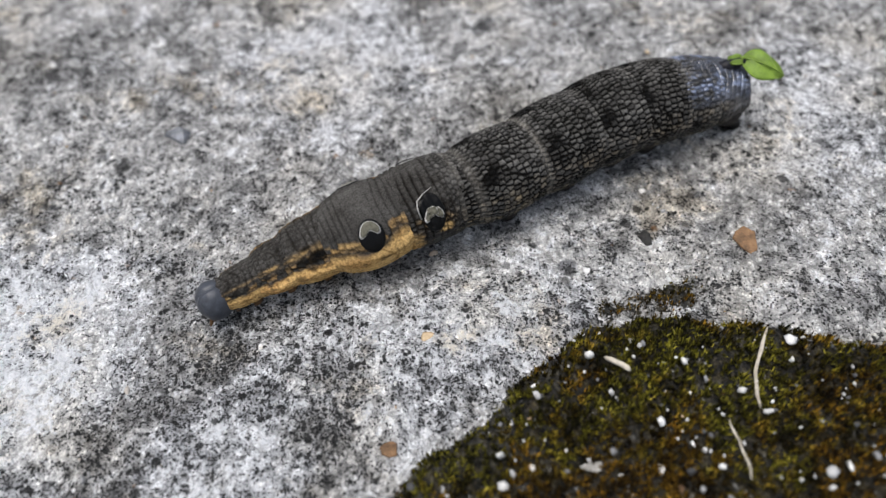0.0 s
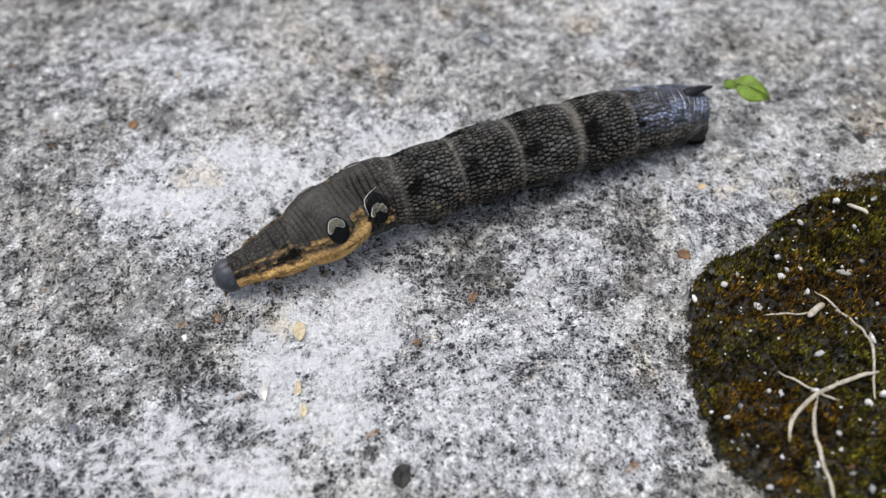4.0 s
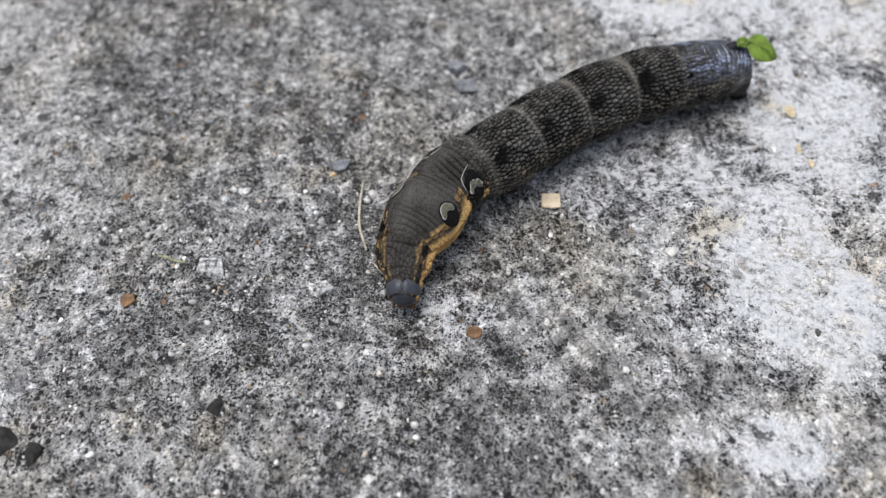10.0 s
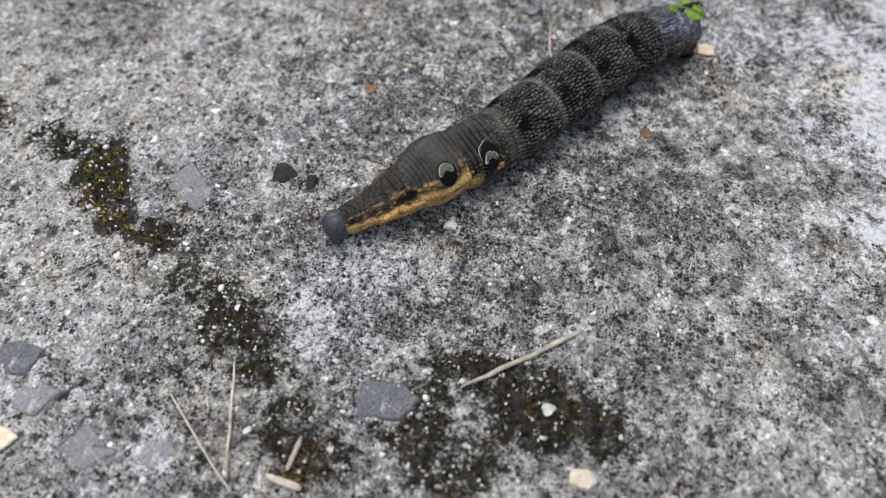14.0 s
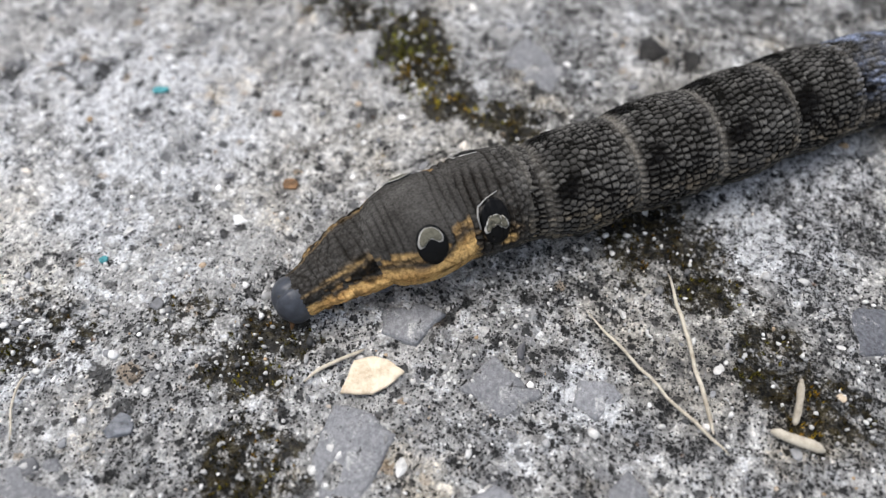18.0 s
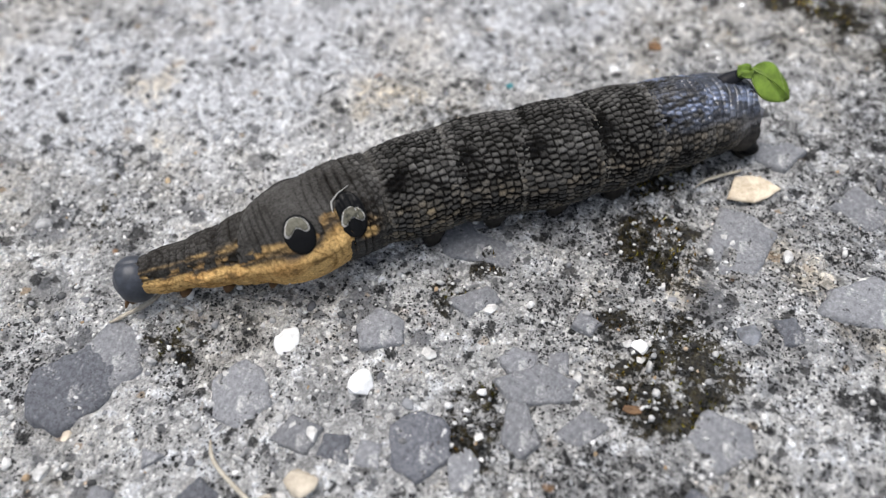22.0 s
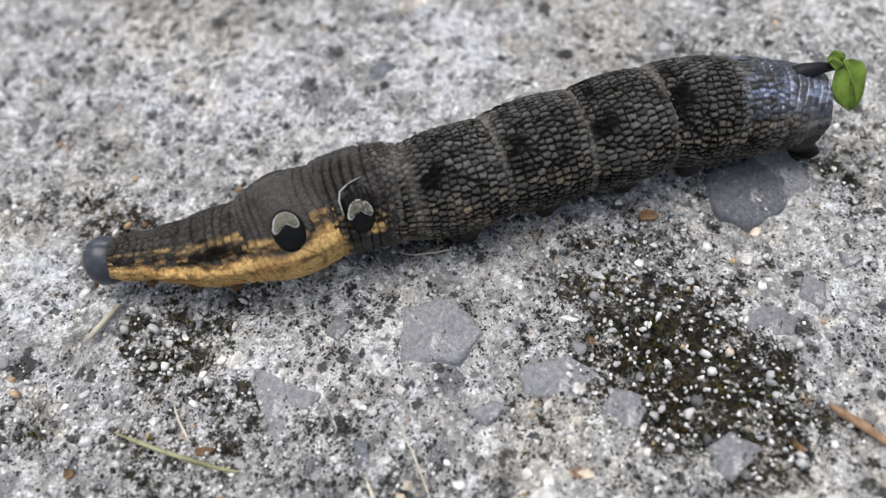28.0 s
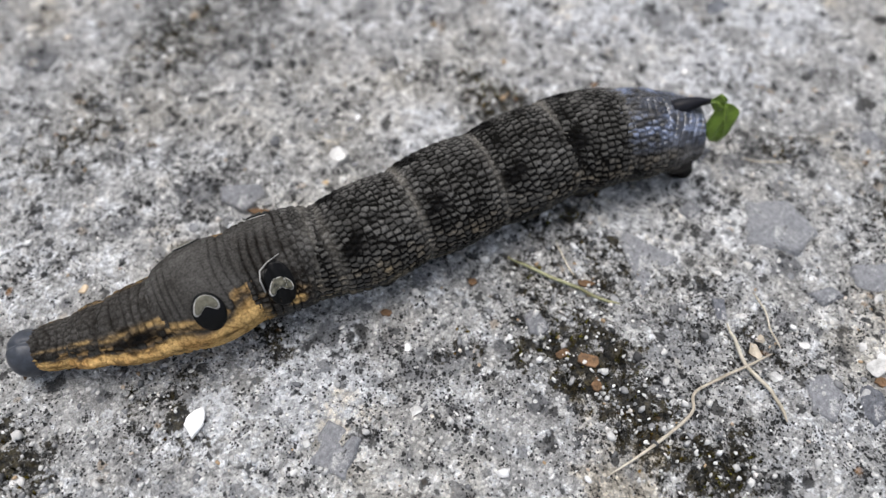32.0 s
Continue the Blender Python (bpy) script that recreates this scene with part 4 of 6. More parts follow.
GREY_CHIP = speckled("grey_wood", (0.42, 0.41, 0.38), (0.22, 0.21, 0.19), 800, 0.8)
RUST_BIT = speckled("rusty_bark", (0.23, 0.135, 0.072), (0.10, 0.062, 0.036), 700, 0.85)
STRAW_PALE = speckled("dry_straw", (0.50, 0.455, 0.37), (0.27, 0.235, 0.18), 500, 0.6)
STRAW_GREEN = speckled("greenish_straw", (0.34, 0.34, 0.20), (0.18, 0.17, 0.09), 500, 0.6)
YELLOW_LICHEN = speckled("yellow_lichen", (0.58, 0.50, 0.34), (0.36, 0.30, 0.20), 1600, 0.9)
TEAL_PAINT = speckled("teal_paint", (0.10, 0.34, 0.36), (0.06, 0.22, 0.24), 900, 0.7)
BARK_STRIP = speckled("brown_bark", (0.34, 0.22, 0.13), (0.14, 0.08, 0.05), 500, 0.75)

GROUPS = {"crusted_stone": "crusted stones", "white_pebble": "white pebbles", "pale_pebble": "pale pebbles", "cream_pebble": "cream pebbles", "grey_pebble": "grey pebbles",
          "embedded_stone": "embedded stones", "rusty_crumb": "rusty crumbs", "straw": "dry straws", "fibre": "dry fibres", "root": "dry roots"}
luck = random.Random(7)


def height(x, y):
    return float(relief(np.array([x]), np.array([y]))[0])


def settle(ob, name, label):
    kind = name.split("_")[-1]
    return tagged(ob, label, kind, GROUPS.get(name, ""))


def pebble(x, y, a, b, turn, mat, name, label):
    """A worn stone of half axes a and b in millimetres, sunk a little into the grit."""
    bm = bmesh.new()
    bmesh.ops.create_icosphere(bm, subdivisions=4, radius=1.0)
    off = Vector((luck.uniform(0, 90), luck.uniform(0, 90), luck.uniform(0, 90)))
    cuts = [Vector((luck.uniform(-1, 1), luck.uniform(-1, 1), luck.uniform(-0.3, 1))).normalized() for _ in range(10)]
    high = 0.62 * min(a, b)
    luck_cut = luck.uniform(0.45, 0.62)
    for v in bm.verts:
        p = v.co.copy()
        for c in cuts:
            over = p.dot(c) - luck_cut
            if over > 0:
                p -= c * over
        p *= 1 + 0.10 * noise.noise(p * 1.6 + off) + 0.035 * noise.noise(p * 6 + off)
        v.co = Vector((p.x * a, p.y * b, p.z * high)) * 0.001
    ob = part(name, bm, mat)
    ob.matrix_world = pose(x / 1000, y / 1000, height(x / 1000, y / 1000) + high * 0.00035, 0, 0, turn)
    return settle(ob, name, label)


def slab(x, y, a, b, turn, mat, name, label, corners=None):
    """A flat broken stone set flush in the cement."""
    bm = bmesh.new()
    n = luck.choice((4, 5, 5, 6))
    if corners:
        corners = [(math.radians(c), luck.uniform(0.98, 1.16)) for c in corners]
    else:
        corners = [(2 * math.pi * (i + luck.uniform(-0.3, 0.3)) / n, luck.uniform(0.8, 1.22)) for i in range(n)]
    count, rows = 44, []
    off = luck.uniform(0, 90)

    def rim(t):
        for (t0, r0), (t1, r1) in zip(corners, corners[1:] + [(corners[0][0] + 2 * math.pi, corners[0][1])]):
            tt = t if t >= t0 else t + 2 * math.pi
            if t0 <= tt <= t1:
                p = Vector((r0 * math.cos(t0), r0 * math.sin(t0)))
                q = Vector((r1 * math.cos(t1), r1 * math.sin(t1)))
                f = (tt - t0) / (t1 - t0)
                return p.lerp(q, f)
        return Vector((math.cos(t), math.sin(t)))

    lean = Vector((luck.uniform(-0.05, 0.05), luck.uniform(-0.05, 0.05)))
    for f, h in ((1.04, -1.2), (1.0, -0.3), (0.95, 0.02), (0.85, 0.12), (0.65, 0.16), (0.4, 0.16), (0.15, 0.16)):
        row = []
        for j in range(count):
            t = 2 * math.pi * j / count
            d = rim(t) * (f + (0.10 * noise.noise(Vector((2.5 * math.cos(t), 2.5 * math.sin(t), off))) + 0.06 * noise.noise(Vector((8 * math.cos(t), 8 * math.sin(t), off))) if f > 0.8 else 0))
            bumpy = 0.08 * noise.noise(Vector((d.x * 4, d.y * 4, off))) + 0.05 * noise.noise(Vector((d.x * 13, d.y * 13, off)))
            row.append(bm.verts.new(Vector((d.x * a, d.y * b, h + (bumpy if h > 0 else 0) + d.dot(lean) * a)) * 0.001))
        rows.append(row)
    for r, s in zip(rows, rows[1:]):
        for j in range(count):
            jj = (j + 1) % count
            bm.faces.new((r[j], r[jj], s[jj], s[j]))
    bm.faces.new(rows[-1])
    ob = part(name, bm, mat)
    ob.matrix_world = pose(x / 1000, y / 1000, height(x / 1000, y / 1000) + 0.00018, 0, 0, turn)
    return settle(ob, name, label)


def flake(x, y, a, b, turn, mat, name, label):
    """A thin broken chip with uneven edges, slightly curled."""
    bm = bmesh.new()
    wedge = name == "shell_chip"
    if wedge:
        outline = [(-1.0, -0.9), (-0.6, 0.7), (-0.1, 0.95), (0.4, 0.8), (1.0, 0.1), (0.55, -0.5), (0.0, -0.95)]
    elif name == "wood_chip":
        outline = [(-1, -0.9), (-0.95, 0.85), (0, 1.0), (0.95, 0.9), (1, -0.85), (0.1, -1)]
    else:
        outline = [(math.cos(t) * luck.uniform(0.65, 1.1), math.sin(t) * luck.uniform(0.65, 1.1)) for t in [2 * math.pi * i / 8 for i in range(8)]]
    thick = 0.45 if wedge else 0.4 if name == "wood_chip" else 0.08 if name == "lichen_crust" else 0.3
    n = 5
    ring = []
    for (x0, y0), (x1, y1) in zip(outline, outline[1:] + outline[:1]):
        ring += [(x0 + (x1 - x0) * i / n, y0 + (y1 - y0) * i / n) for i in range(n)]
    rows = []
    curl = {"bark_flake": 0.5, "lichen_crust": 0.0}.get(name, 0.12)
    for f, h in ((0.96, 0.0), (1.0, 0.35), (0.97, 0.8), (0.88, 1.0), (0.5, 1.05), (0.12, 1.0)):
        row = []
        for px, py in ring:
            w = 1 + 0.05 * noise.noise(Vector((px * 4, py * 4, x)))
            z = h * thick + curl * (px * px) * a * 0.5 + 0.06 * noise.noise(Vector((px * 6, py * 6, y)))
            row.append(bm.verts.new(Vector((px * a * f * w, py * b * f * w, z)) * 0.001))
        rows.append(row)
    m = len(ring)
    for r, s in zip(rows, rows[1:]):
        for j in range(m):
            jj = (j + 1) % m
            bm.faces.new((r[j], r[jj], s[jj], s[j]))
    bm.faces.new(rows[-1])
    bm.faces.new(rows[0][::-1])
    bmesh.ops.recalc_face_normals(bm, faces=bm.faces)
    ob = part(name, bm, mat, smooth=False)
    ob.matrix_world = pose(x / 1000, y / 1000, height(x / 1000, y / 1000) + 0.0001, 0, 0, turn)
    return settle(ob, name, label)


def straw(points, radius, mat, name, label):
    """A dry stalk lying along the points, slightly flattened, with frayed ends."""
    fine = []
    for i in range(len(points) - 1):
        p0, p1 = points[max(i - 1, 0)], points[i]
        p2, p3 = points[i + 1], points[min(i + 2, len(points) - 1)]
        for s in range(6):
            f = s / 6
            fine.append([0.5 * (2 * b + (c - a) * f + (2 * a - 5 * b + 4 * c - d) * f * f + (3 * b - a - 3 * c + d) * f ** 3) for a, b, c, d in zip(p0, p1, p2, p3)])
    fine.append(list(points[-1]))
    radius = radius * 0.75 if name == "root" else radius
    ox, oy = points[0]
    base = height(ox / 1000, oy / 1000)
    track, radii = [], []
    for i, (px, py) in enumerate(fine):
        z = max(height(px / 1000, py / 1000) - base, -0.0008) + 0.0005 + radius * 0.0006
        track.append(Vector(((px - ox) / 1000, (py - oy) / 1000, z)))
        s = i / (len(fine) - 1)
        radii.append(radius * 0.001 * (0.3 + 0.55 * min(1, 5 * s, 6 * (1 - s) + 0.1)) * (1 + 0.15 * noise.noise(Vector((i * 0.7, ox, oy)))))
    ob = part(name, limb(track, radii, 10), mat)
    ob.matrix_world = pose(ox / 1000, oy / 1000, base)
    return settle(ob, name, label)


pebble(-126.2, -130.5, 1.8, 1.9, 22, WHITE_STONE, "white_pebble", "angular chalk-white pebble lying on grey concrete")
pebble(-135.0, -128.2, 1.3, 1.8, 22, WHITE_STONE, "white_pebble", "angular chalk-white pebble lying on grey concrete")
pebble(-100.9, -117.2, 1.2, 1.3, 22, WHITE_STONE, "white_pebble", "angular chalk-white pebble lying on grey concrete")
pebble(-120.7, -125.0, 0.8, 0.9, 22, PALE_STONE, "pale_pebble", "small pale quartz pebble on gritty concrete")
pebble(-101.8, -122.2, 0.6, 0.5, 22, PALE_STONE, "pale_pebble", "small pale quartz pebble on gritty concrete")
pebble(-128.2, -136.3, 0.8, 0.9, 22, PALE_STONE, "pale_pebble", "small pale quartz pebble on gritty concrete")
pebble(-136.8, -137.7, 0.6, 0.5, 22, PALE_STONE, "pale_pebble", "small pale quartz pebble on gritty concrete")
pebble(-88.5, -101.6, 0.7, 0.9, 13, PALE_STONE, "pale_pebble", "small pale quartz pebble on gritty concrete")
pebble(-116.5, -118.2, 0.8, 0.9, 13, PALE_STONE, "pale_pebble", "small pale quartz pebble on gritty concrete")
pebble(-83.5, -86.7, 0.8, 0.7, 13, PALE_STONE, "pale_pebble", "small pale quartz pebble on gritty concrete")
pebble(-70.0, -81.8, 0.6, 0.8, 13, PALE_STONE, "pale_pebble", "small pale quartz pebble on gritty concrete")
pebble(17.1, -8.5, 1.3, 1.2, 1, PALE_STONE, "pale_pebble", "small pale quartz pebble on gritty concrete")
pebble(22.1, -55.0, 1.0, 1.0, 9, PALE_STONE, "pale_pebble", "small pale quartz pebble on gritty concrete")
pebble(-22.3, -76.7, 1.5, 1.2, 9, PALE_STONE, "pale_pebble", "small pale quartz pebble on gritty concrete")
pebble(-22.1, -44.4, 0.9, 0.9, 9, PALE_STONE, "pale_pebble", "small pale quartz pebble on gritty concrete")
pebble(-40.3, -48.8, 1.8, 1.3, 9, PALE_STONE, "pale_pebble", "small pale quartz pebble on gritty concrete")
pebble(-163.3, -162.9, 0.9, 0.4, 26, PALE_STONE, "pale_pebble", "small pale quartz pebble on gritty concrete")
pebble(-162.9, -157.2, 1.0, 0.7, 26, PALE_STONE, "pale_pebble", "small pale quartz pebble on gritty concrete")
pebble(-156.4, -142.4, 0.5, 0.5, 25, PALE_STONE, "pale_pebble", "small pale quartz pebble on gritty concrete")
pebble(-195.9, -183.1, 0.5, 0.7, 30, PALE_STONE, "pale_pebble", "small pale quartz pebble on gritty concrete")
pebble(-192.6, -191.2, 0.6, 0.7, 30, PALE_STONE, "pale_pebble", "small pale quartz pebble on gritty concrete")
pebble(-176.7, -180.4, 0.7, 0.7, 36, PALE_STONE, "pale_pebble", "small pale quartz pebble on gritty concrete")
pebble(-191.3, -213.6, 0.9, 0.9, 41, PALE_STONE, "pale_pebble", "small pale quartz pebble on gritty concrete")
pebble(-219.3, -196.3, 1.8, 1.7, 41, PALE_STONE, "pale_pebble", "small pale quartz pebble on gritty concrete")
pebble(35.1, 12.8, 1.0, 1.4, -2, PALE_STONE, "pale_pebble", "small pale quartz pebble on gritty concrete")
pebble(-27.9, 0.2, 1.1, 1.1, 1, PALE_STONE, "pale_pebble", "small pale quartz pebble on gritty concrete")
pebble(-48.0, -0.6, 1.2, 1.2, 1, PALE_STONE, "pale_pebble", "small pale quartz pebble on gritty concrete")
pebble(123.2, 33.3, 0.6, 0.5, -13, PALE_STONE, "pale_pebble", "small pale quartz pebble on gritty concrete")
pebble(100.7, 16.7, 0.9, 0.9, -9, PALE_STONE, "pale_pebble", "small pale quartz pebble on gritty concrete")
pebble(121.4, 19.2, 0.5, 0.6, -9, PALE_STONE, "pale_pebble", "small pale quartz pebble on gritty concrete")
pebble(-102.2, -117.3, 0.6, 0.6, 16, PALE_STONE, "pale_pebble", "small pale quartz pebble on gritty concrete")
pebble(-127.2, -140.9, 2.0, 1.6, 22, CREAM_STONE, "cream_pebble", "cream sandstone pebble resting on concrete")
pebble(-168.5, -185.9, 0.9, 1.2, 36, CREAM_STONE, "cream_pebble", "cream sandstone pebble resting on concrete")
pebble(-16.7, -85.0, 2.8, 2.4, 12, CREAM_STONE, "cream_pebble", "cream sandstone pebble resting on concrete")
pebble(-33.9, 5.3, 2.2, 1.9, 1, SLATE_STONE, "grey_pebble", "dull blue-grey pebble set among grit")
pebble(-16.9, 29.5, 2.7, 2.7, 0, SLATE_STONE, "grey_pebble", "dull blue-grey pebble set among grit")
pebble(-49.5, -15.4, 3.4, 2.7, 1, CRUSTED_STONE, "crusted_stone", "dark stone crusted with white lichen on concrete")
pebble(-32.4, -17.8, 2.1, 1.7, 1, CRUSTED_STONE, "crusted_stone", "dark stone crusted with white lichen on concrete")
pebble(11.7, 10.2, 1.3, 1.2, 1, SLATE_STONE, "grey_pebble", "dull blue-grey pebble set among grit")
pebble(-212.3, -216.8, 1.1, 1.4, 36, SLATE_STONE, "grey_pebble", "dull blue-grey pebble set among grit")
pebble(-197.2, -144.1, 1.7, 2.3, 24, SLATE_STONE, "grey_pebble", "dull blue-grey pebble set among grit")
pebble(72.9, 79.6, 2.4, 2.0, -14, SLATE_STONE, "grey_pebble", "dull blue-grey pebble set among grit")
pebble(-14.9, 25.2, 3.0, 2.4, -2, SLATE_STONE, "grey_pebble", "dull blue-grey pebble set among grit")
pebble(-114.9, -103.4, 1.5, 1.5, 11, SLATE_STONE, "grey_pebble", "dull blue-grey pebble set among grit")
pebble(-90.9, -112.1, 1.6, 1.5, 13, SLATE_STONE, "grey_pebble", "dull blue-grey pebble set among grit")
slab(-174.3, -170.7, 4.3, 4.2, 26, SLATE_SLAB, "embedded_stone", "flat grey aggregate stone embedded in the concrete", corners=(3, 68, 141, 230, 313))
slab(-153.2, -139.7, 4.3, 4.8, 25, SLATE_DARK, "embedded_stone", "dark blue-grey flat stone embedded in the concrete", corners=(20, 75, 160, 215, 262, 330))
slab(-184.1, -183.8, 4.0, 5.0, 36, SLATE_SLAB, "embedded_stone", "flat grey aggregate stone embedded in the concrete", corners=(0, 133, 273))
slab(-131.4, -149.5, 4.5, 2.8, 26, SLATE_SLAB, "embedded_stone", "flat grey aggregate stone embedded in the concrete", corners=(5, 60, 110, 195, 260, 330))
slab(-135.9, -145.4, 2.2, 1.9, 26, SLATE_DARK, "embedded_stone", "dark blue-grey flat stone embedded in the concrete", corners=(10, 80, 190, 260, 330))
slab(-143.8, -148.8, 1.5, 1.9, 26, SLATE_SLAB, "embedded_stone", "flat grey aggregate stone embedded in the concrete", corners=(30, 110, 200, 300))
slab(-136.8, -135.1, 3.1, 3.7, 25, SLATE_SLAB, "embedded_stone", "flat grey aggregate stone embedded in the concrete", corners=(20, 80, 150, 210, 280, 340))
slab(-161.5, -168.9, 3.8, 2.5, 26, SLATE_SLAB, "embedded_stone", "flat grey aggregate stone embedded in the concrete", corners=(15, 80, 165, 220, 300))
slab(-44.4, -79.0, 5.0, 3.1, 9, SLATE_DARK, "embedded_stone", "dark blue-grey flat stone embedded in the concrete", corners=(0, 50, 120, 170, 230, 300))
slab(-156.7, -183.3, 1.4, 2.2, 36, SLATE_DARK, "embedded_stone", "dark blue-grey flat stone embedded in the concrete", corners=(30, 90, 150, 215, 270, 330))
slab(-173.6, -184.2, 1.1, 1.6, 36, SLATE_DARK, "embedded_stone", "dark blue-grey flat stone embedded in the concrete", corners=(60, 130, 240, 300))
slab(-165.7, -175.0, 1.8, 1.1, 36, SLATE_SLAB, "embedded_stone", "flat grey aggregate stone embedded in the concrete", corners=(0, 70, 180, 260))
slab(-186.8, -167.0, 1.9, 1.9, 26, SLATE_DARK, "embedded_stone", "dark blue-grey flat stone embedded in the concrete", corners=(20, 110, 200, 290))
slab(-171.1, -151.7, 2.0, 1.9, 25, SLATE_SLAB, "embedded_stone", "flat grey aggregate stone embedded in the concrete", corners=(0, 90, 170, 280))
slab(-192.1, -172.6, 2.3, 1.1, 26, SLATE_DARK, "embedded_stone", "dark blue-grey flat stone embedded in the concrete", corners=(10, 150, 200, 330))
slab(-182.9, -174.9, 1.5, 1.3, 26, SLATE_SLAB, "embedded_stone", "flat grey aggregate stone embedded in the concrete", corners=(20, 100, 200, 280))
slab(-129.6, -136.7, 2.5, 2.0, 25, SLATE_SLAB, "embedded_stone", "flat grey aggregate stone embedded in the concrete", corners=(10, 100, 190, 290))
slab(-125.7, -136.9, 1.9, 1.9, 25, SLATE_DARK, "embedded_stone", "dark blue-grey flat stone embedded in the concrete", corners=(40, 120, 200, 310))
slab(-112.1, -122.8, 2.0, 1.6, 22, SLATE_SLAB, "embedded_stone", "flat grey aggregate stone embedded in the concrete", corners=(20, 100, 170, 250, 320))
slab(-141.8, -143.5, 1.4, 1.2, 22, SLATE_SLAB, "embedded_stone", "flat grey aggregate stone embedded in the concrete", corners=(10, 120, 250))
slab(-87.2, -110.9, 1.6, 2.0, 18, SLATE_DARK, "embedded_stone", "dark blue-grey flat stone embedded in the concrete", corners=(60, 140, 230, 320))
slab(-106.8, -116.6, 1.6, 1.5, 18, SLATE_SLAB, "embedded_stone", "flat grey aggregate stone embedded in the concrete", corners=(0, 100, 190, 280))
slab(-109.7, -124.8, 4.0, 2.3, 18, SLATE_SLAB, "embedded_stone", "flat grey aggregate stone embedded in the concrete", corners=(10, 80, 170, 240, 320))
slab(-118.2, -133.9, 3.1, 3.6, 22, SLATE_DARK, "embedded_stone", "dark blue-grey flat stone embedded in the concrete", corners=(35, 100, 150, 215, 265, 340))
slab(-113.5, -135.1, 1.8, 2.3, 22, SLATE_SLAB, "embedded_stone", "flat grey aggregate stone embedded in the concrete", corners=(20, 80, 140, 220, 300))
slab(-104.3, -137.0, 3.5, 2.2, 22, SLATE_SLAB, "embedded_stone", "flat grey aggregate stone embedded in the concrete", corners=(10, 70, 150, 200, 290))
slab(-118.2, -117.9, 2.8, 1.9, 22, SLATE_SLAB, "embedded_stone", "flat grey aggregate stone embedded in the concrete", corners=(0, 60, 170, 250))
slab(-126.3, -124.1, 2.8, 2.5, 22, SLATE_SLAB, "embedded_stone", "flat grey aggregate stone embedded in the concrete", corners=(20, 90, 160, 230, 320))
slab(-122.4, -136.2, 1.6, 1.7, 22, SLATE_SLAB, "embedded_stone", "flat grey aggregate stone embedded in the concrete", corners=(30, 120, 210, 300))
slab(-92.3, -124.6, 3.1, 3.2, 22, SLATE_SLAB, "embedded_stone", "flat grey aggregate stone embedded in the concrete", corners=(15, 95, 170, 250, 330))
slab(-109.9, -129.6, 1.9, 2.8, 22, SLATE_SLAB, "embedded_stone", "flat grey aggregate stone embedded in the concrete", corners=(60, 110, 200, 260, 330))
slab(-104.4, -127.6, 2.5, 1.8, 22, SLATE_SLAB, "embedded_stone", "flat grey aggregate stone embedded in the concrete", corners=(5, 80, 190, 260))
slab(-93.0, -132.3, 2.9, 2.6, 22, SLATE_DARK, "embedded_stone", "dark blue-grey flat stone embedded in the concrete", corners=(20, 90, 180, 280))
slab(-108.3, -121.7, 1.5, 1.7, 22, SLATE_SLAB, "embedded_stone", "flat grey aggregate stone embedded in the concrete", corners=(40, 130, 220, 310))
slab(-146.6, -153.9, 3.0, 1.9, 22, SLATE_SLAB, "embedded_stone", "flat grey aggregate stone embedded in the concrete", corners=(20, 80, 170, 240, 320))
slab(-155.0, -168.6, 2.5, 2.0, 32, SLATE_SLAB, "embedded_stone", "flat grey aggregate stone embedded in the concrete", corners=(20, 100, 190, 280))
slab(-145.4, -168.0, 2.7, 2.2, 32, SLATE_SLAB, "embedded_stone", "flat grey aggregate stone embedded in the concrete", corners=(10, 80, 170, 260))
slab(-151.3, -135.5, 3.0, 4.5, 32, SLATE_SLAB, "embedded_stone", "flat grey aggregate stone embedded in the concrete", corners=(30, 90, 160, 250, 330))
slab(-194.6, -222.0, 2.5, 3.3, 41, SLATE_SLAB, "embedded_stone", "flat grey aggregate stone embedded in the concrete", corners=(20, 110, 200, 300))
slab(-79.3, -105.4, 6.1, 3.7, 13, SLATE_SLAB, "embedded_stone", "flat grey aggregate stone embedded in the concrete")
slab(-93.6, -101.0, 3.9, 4.7, 13, SLATE_SLAB, "embedded_stone", "flat grey aggregate stone embedded in the concrete")
slab(-81.1, -92.1, 4.0, 4.0, 13, SLATE_SLAB, "embedded_stone", "flat grey aggregate stone embedded in the concrete")
slab(-68.3, -101.3, 2.4, 3.3, 13, SLATE_SLAB, "embedded_stone", "flat grey aggregate stone embedded in the concrete")
slab(-120.3, -110.9, 6.3, 3.0, 13, SLATE_SLAB, "embedded_stone", "flat grey aggregate stone embedded in the concrete")
slab(-91.1, -87.4, 3.4, 3.0, 13, SLATE_SLAB, "embedded_stone", "flat grey aggregate stone embedded in the concrete")
slab(-195.9, -165.0, 3.6, 2.5, 25, SLATE_SLAB, "embedded_stone", "flat grey aggregate stone embedded in the concrete")
slab(-223.9, -207.8, 2.5, 2.5, 36, SLATE_SLAB, "embedded_stone", "flat grey aggregate stone embedded in the concrete")
slab(-85.0, -48.7, 5.3, 4.9, 13, SLATE_SLAB, "embedded_stone", "flat grey aggregate stone embedded in the concrete")
slab(-72.1, -91.3, 2.7, 2.5, 11, SLATE_SLAB, "embedded_stone", "flat grey aggregate stone embedded in the concrete")
slab(-187.8, -198.0, 1.5, 1.6, 41, SLATE_SLAB, "embedded_stone", "flat grey aggregate stone embedded in the concrete")
slab(-160.5, -186.0, 2.3, 2.8, 36, SLATE_SLAB, "embedded_stone", "flat grey aggregate stone embedded in the concrete")
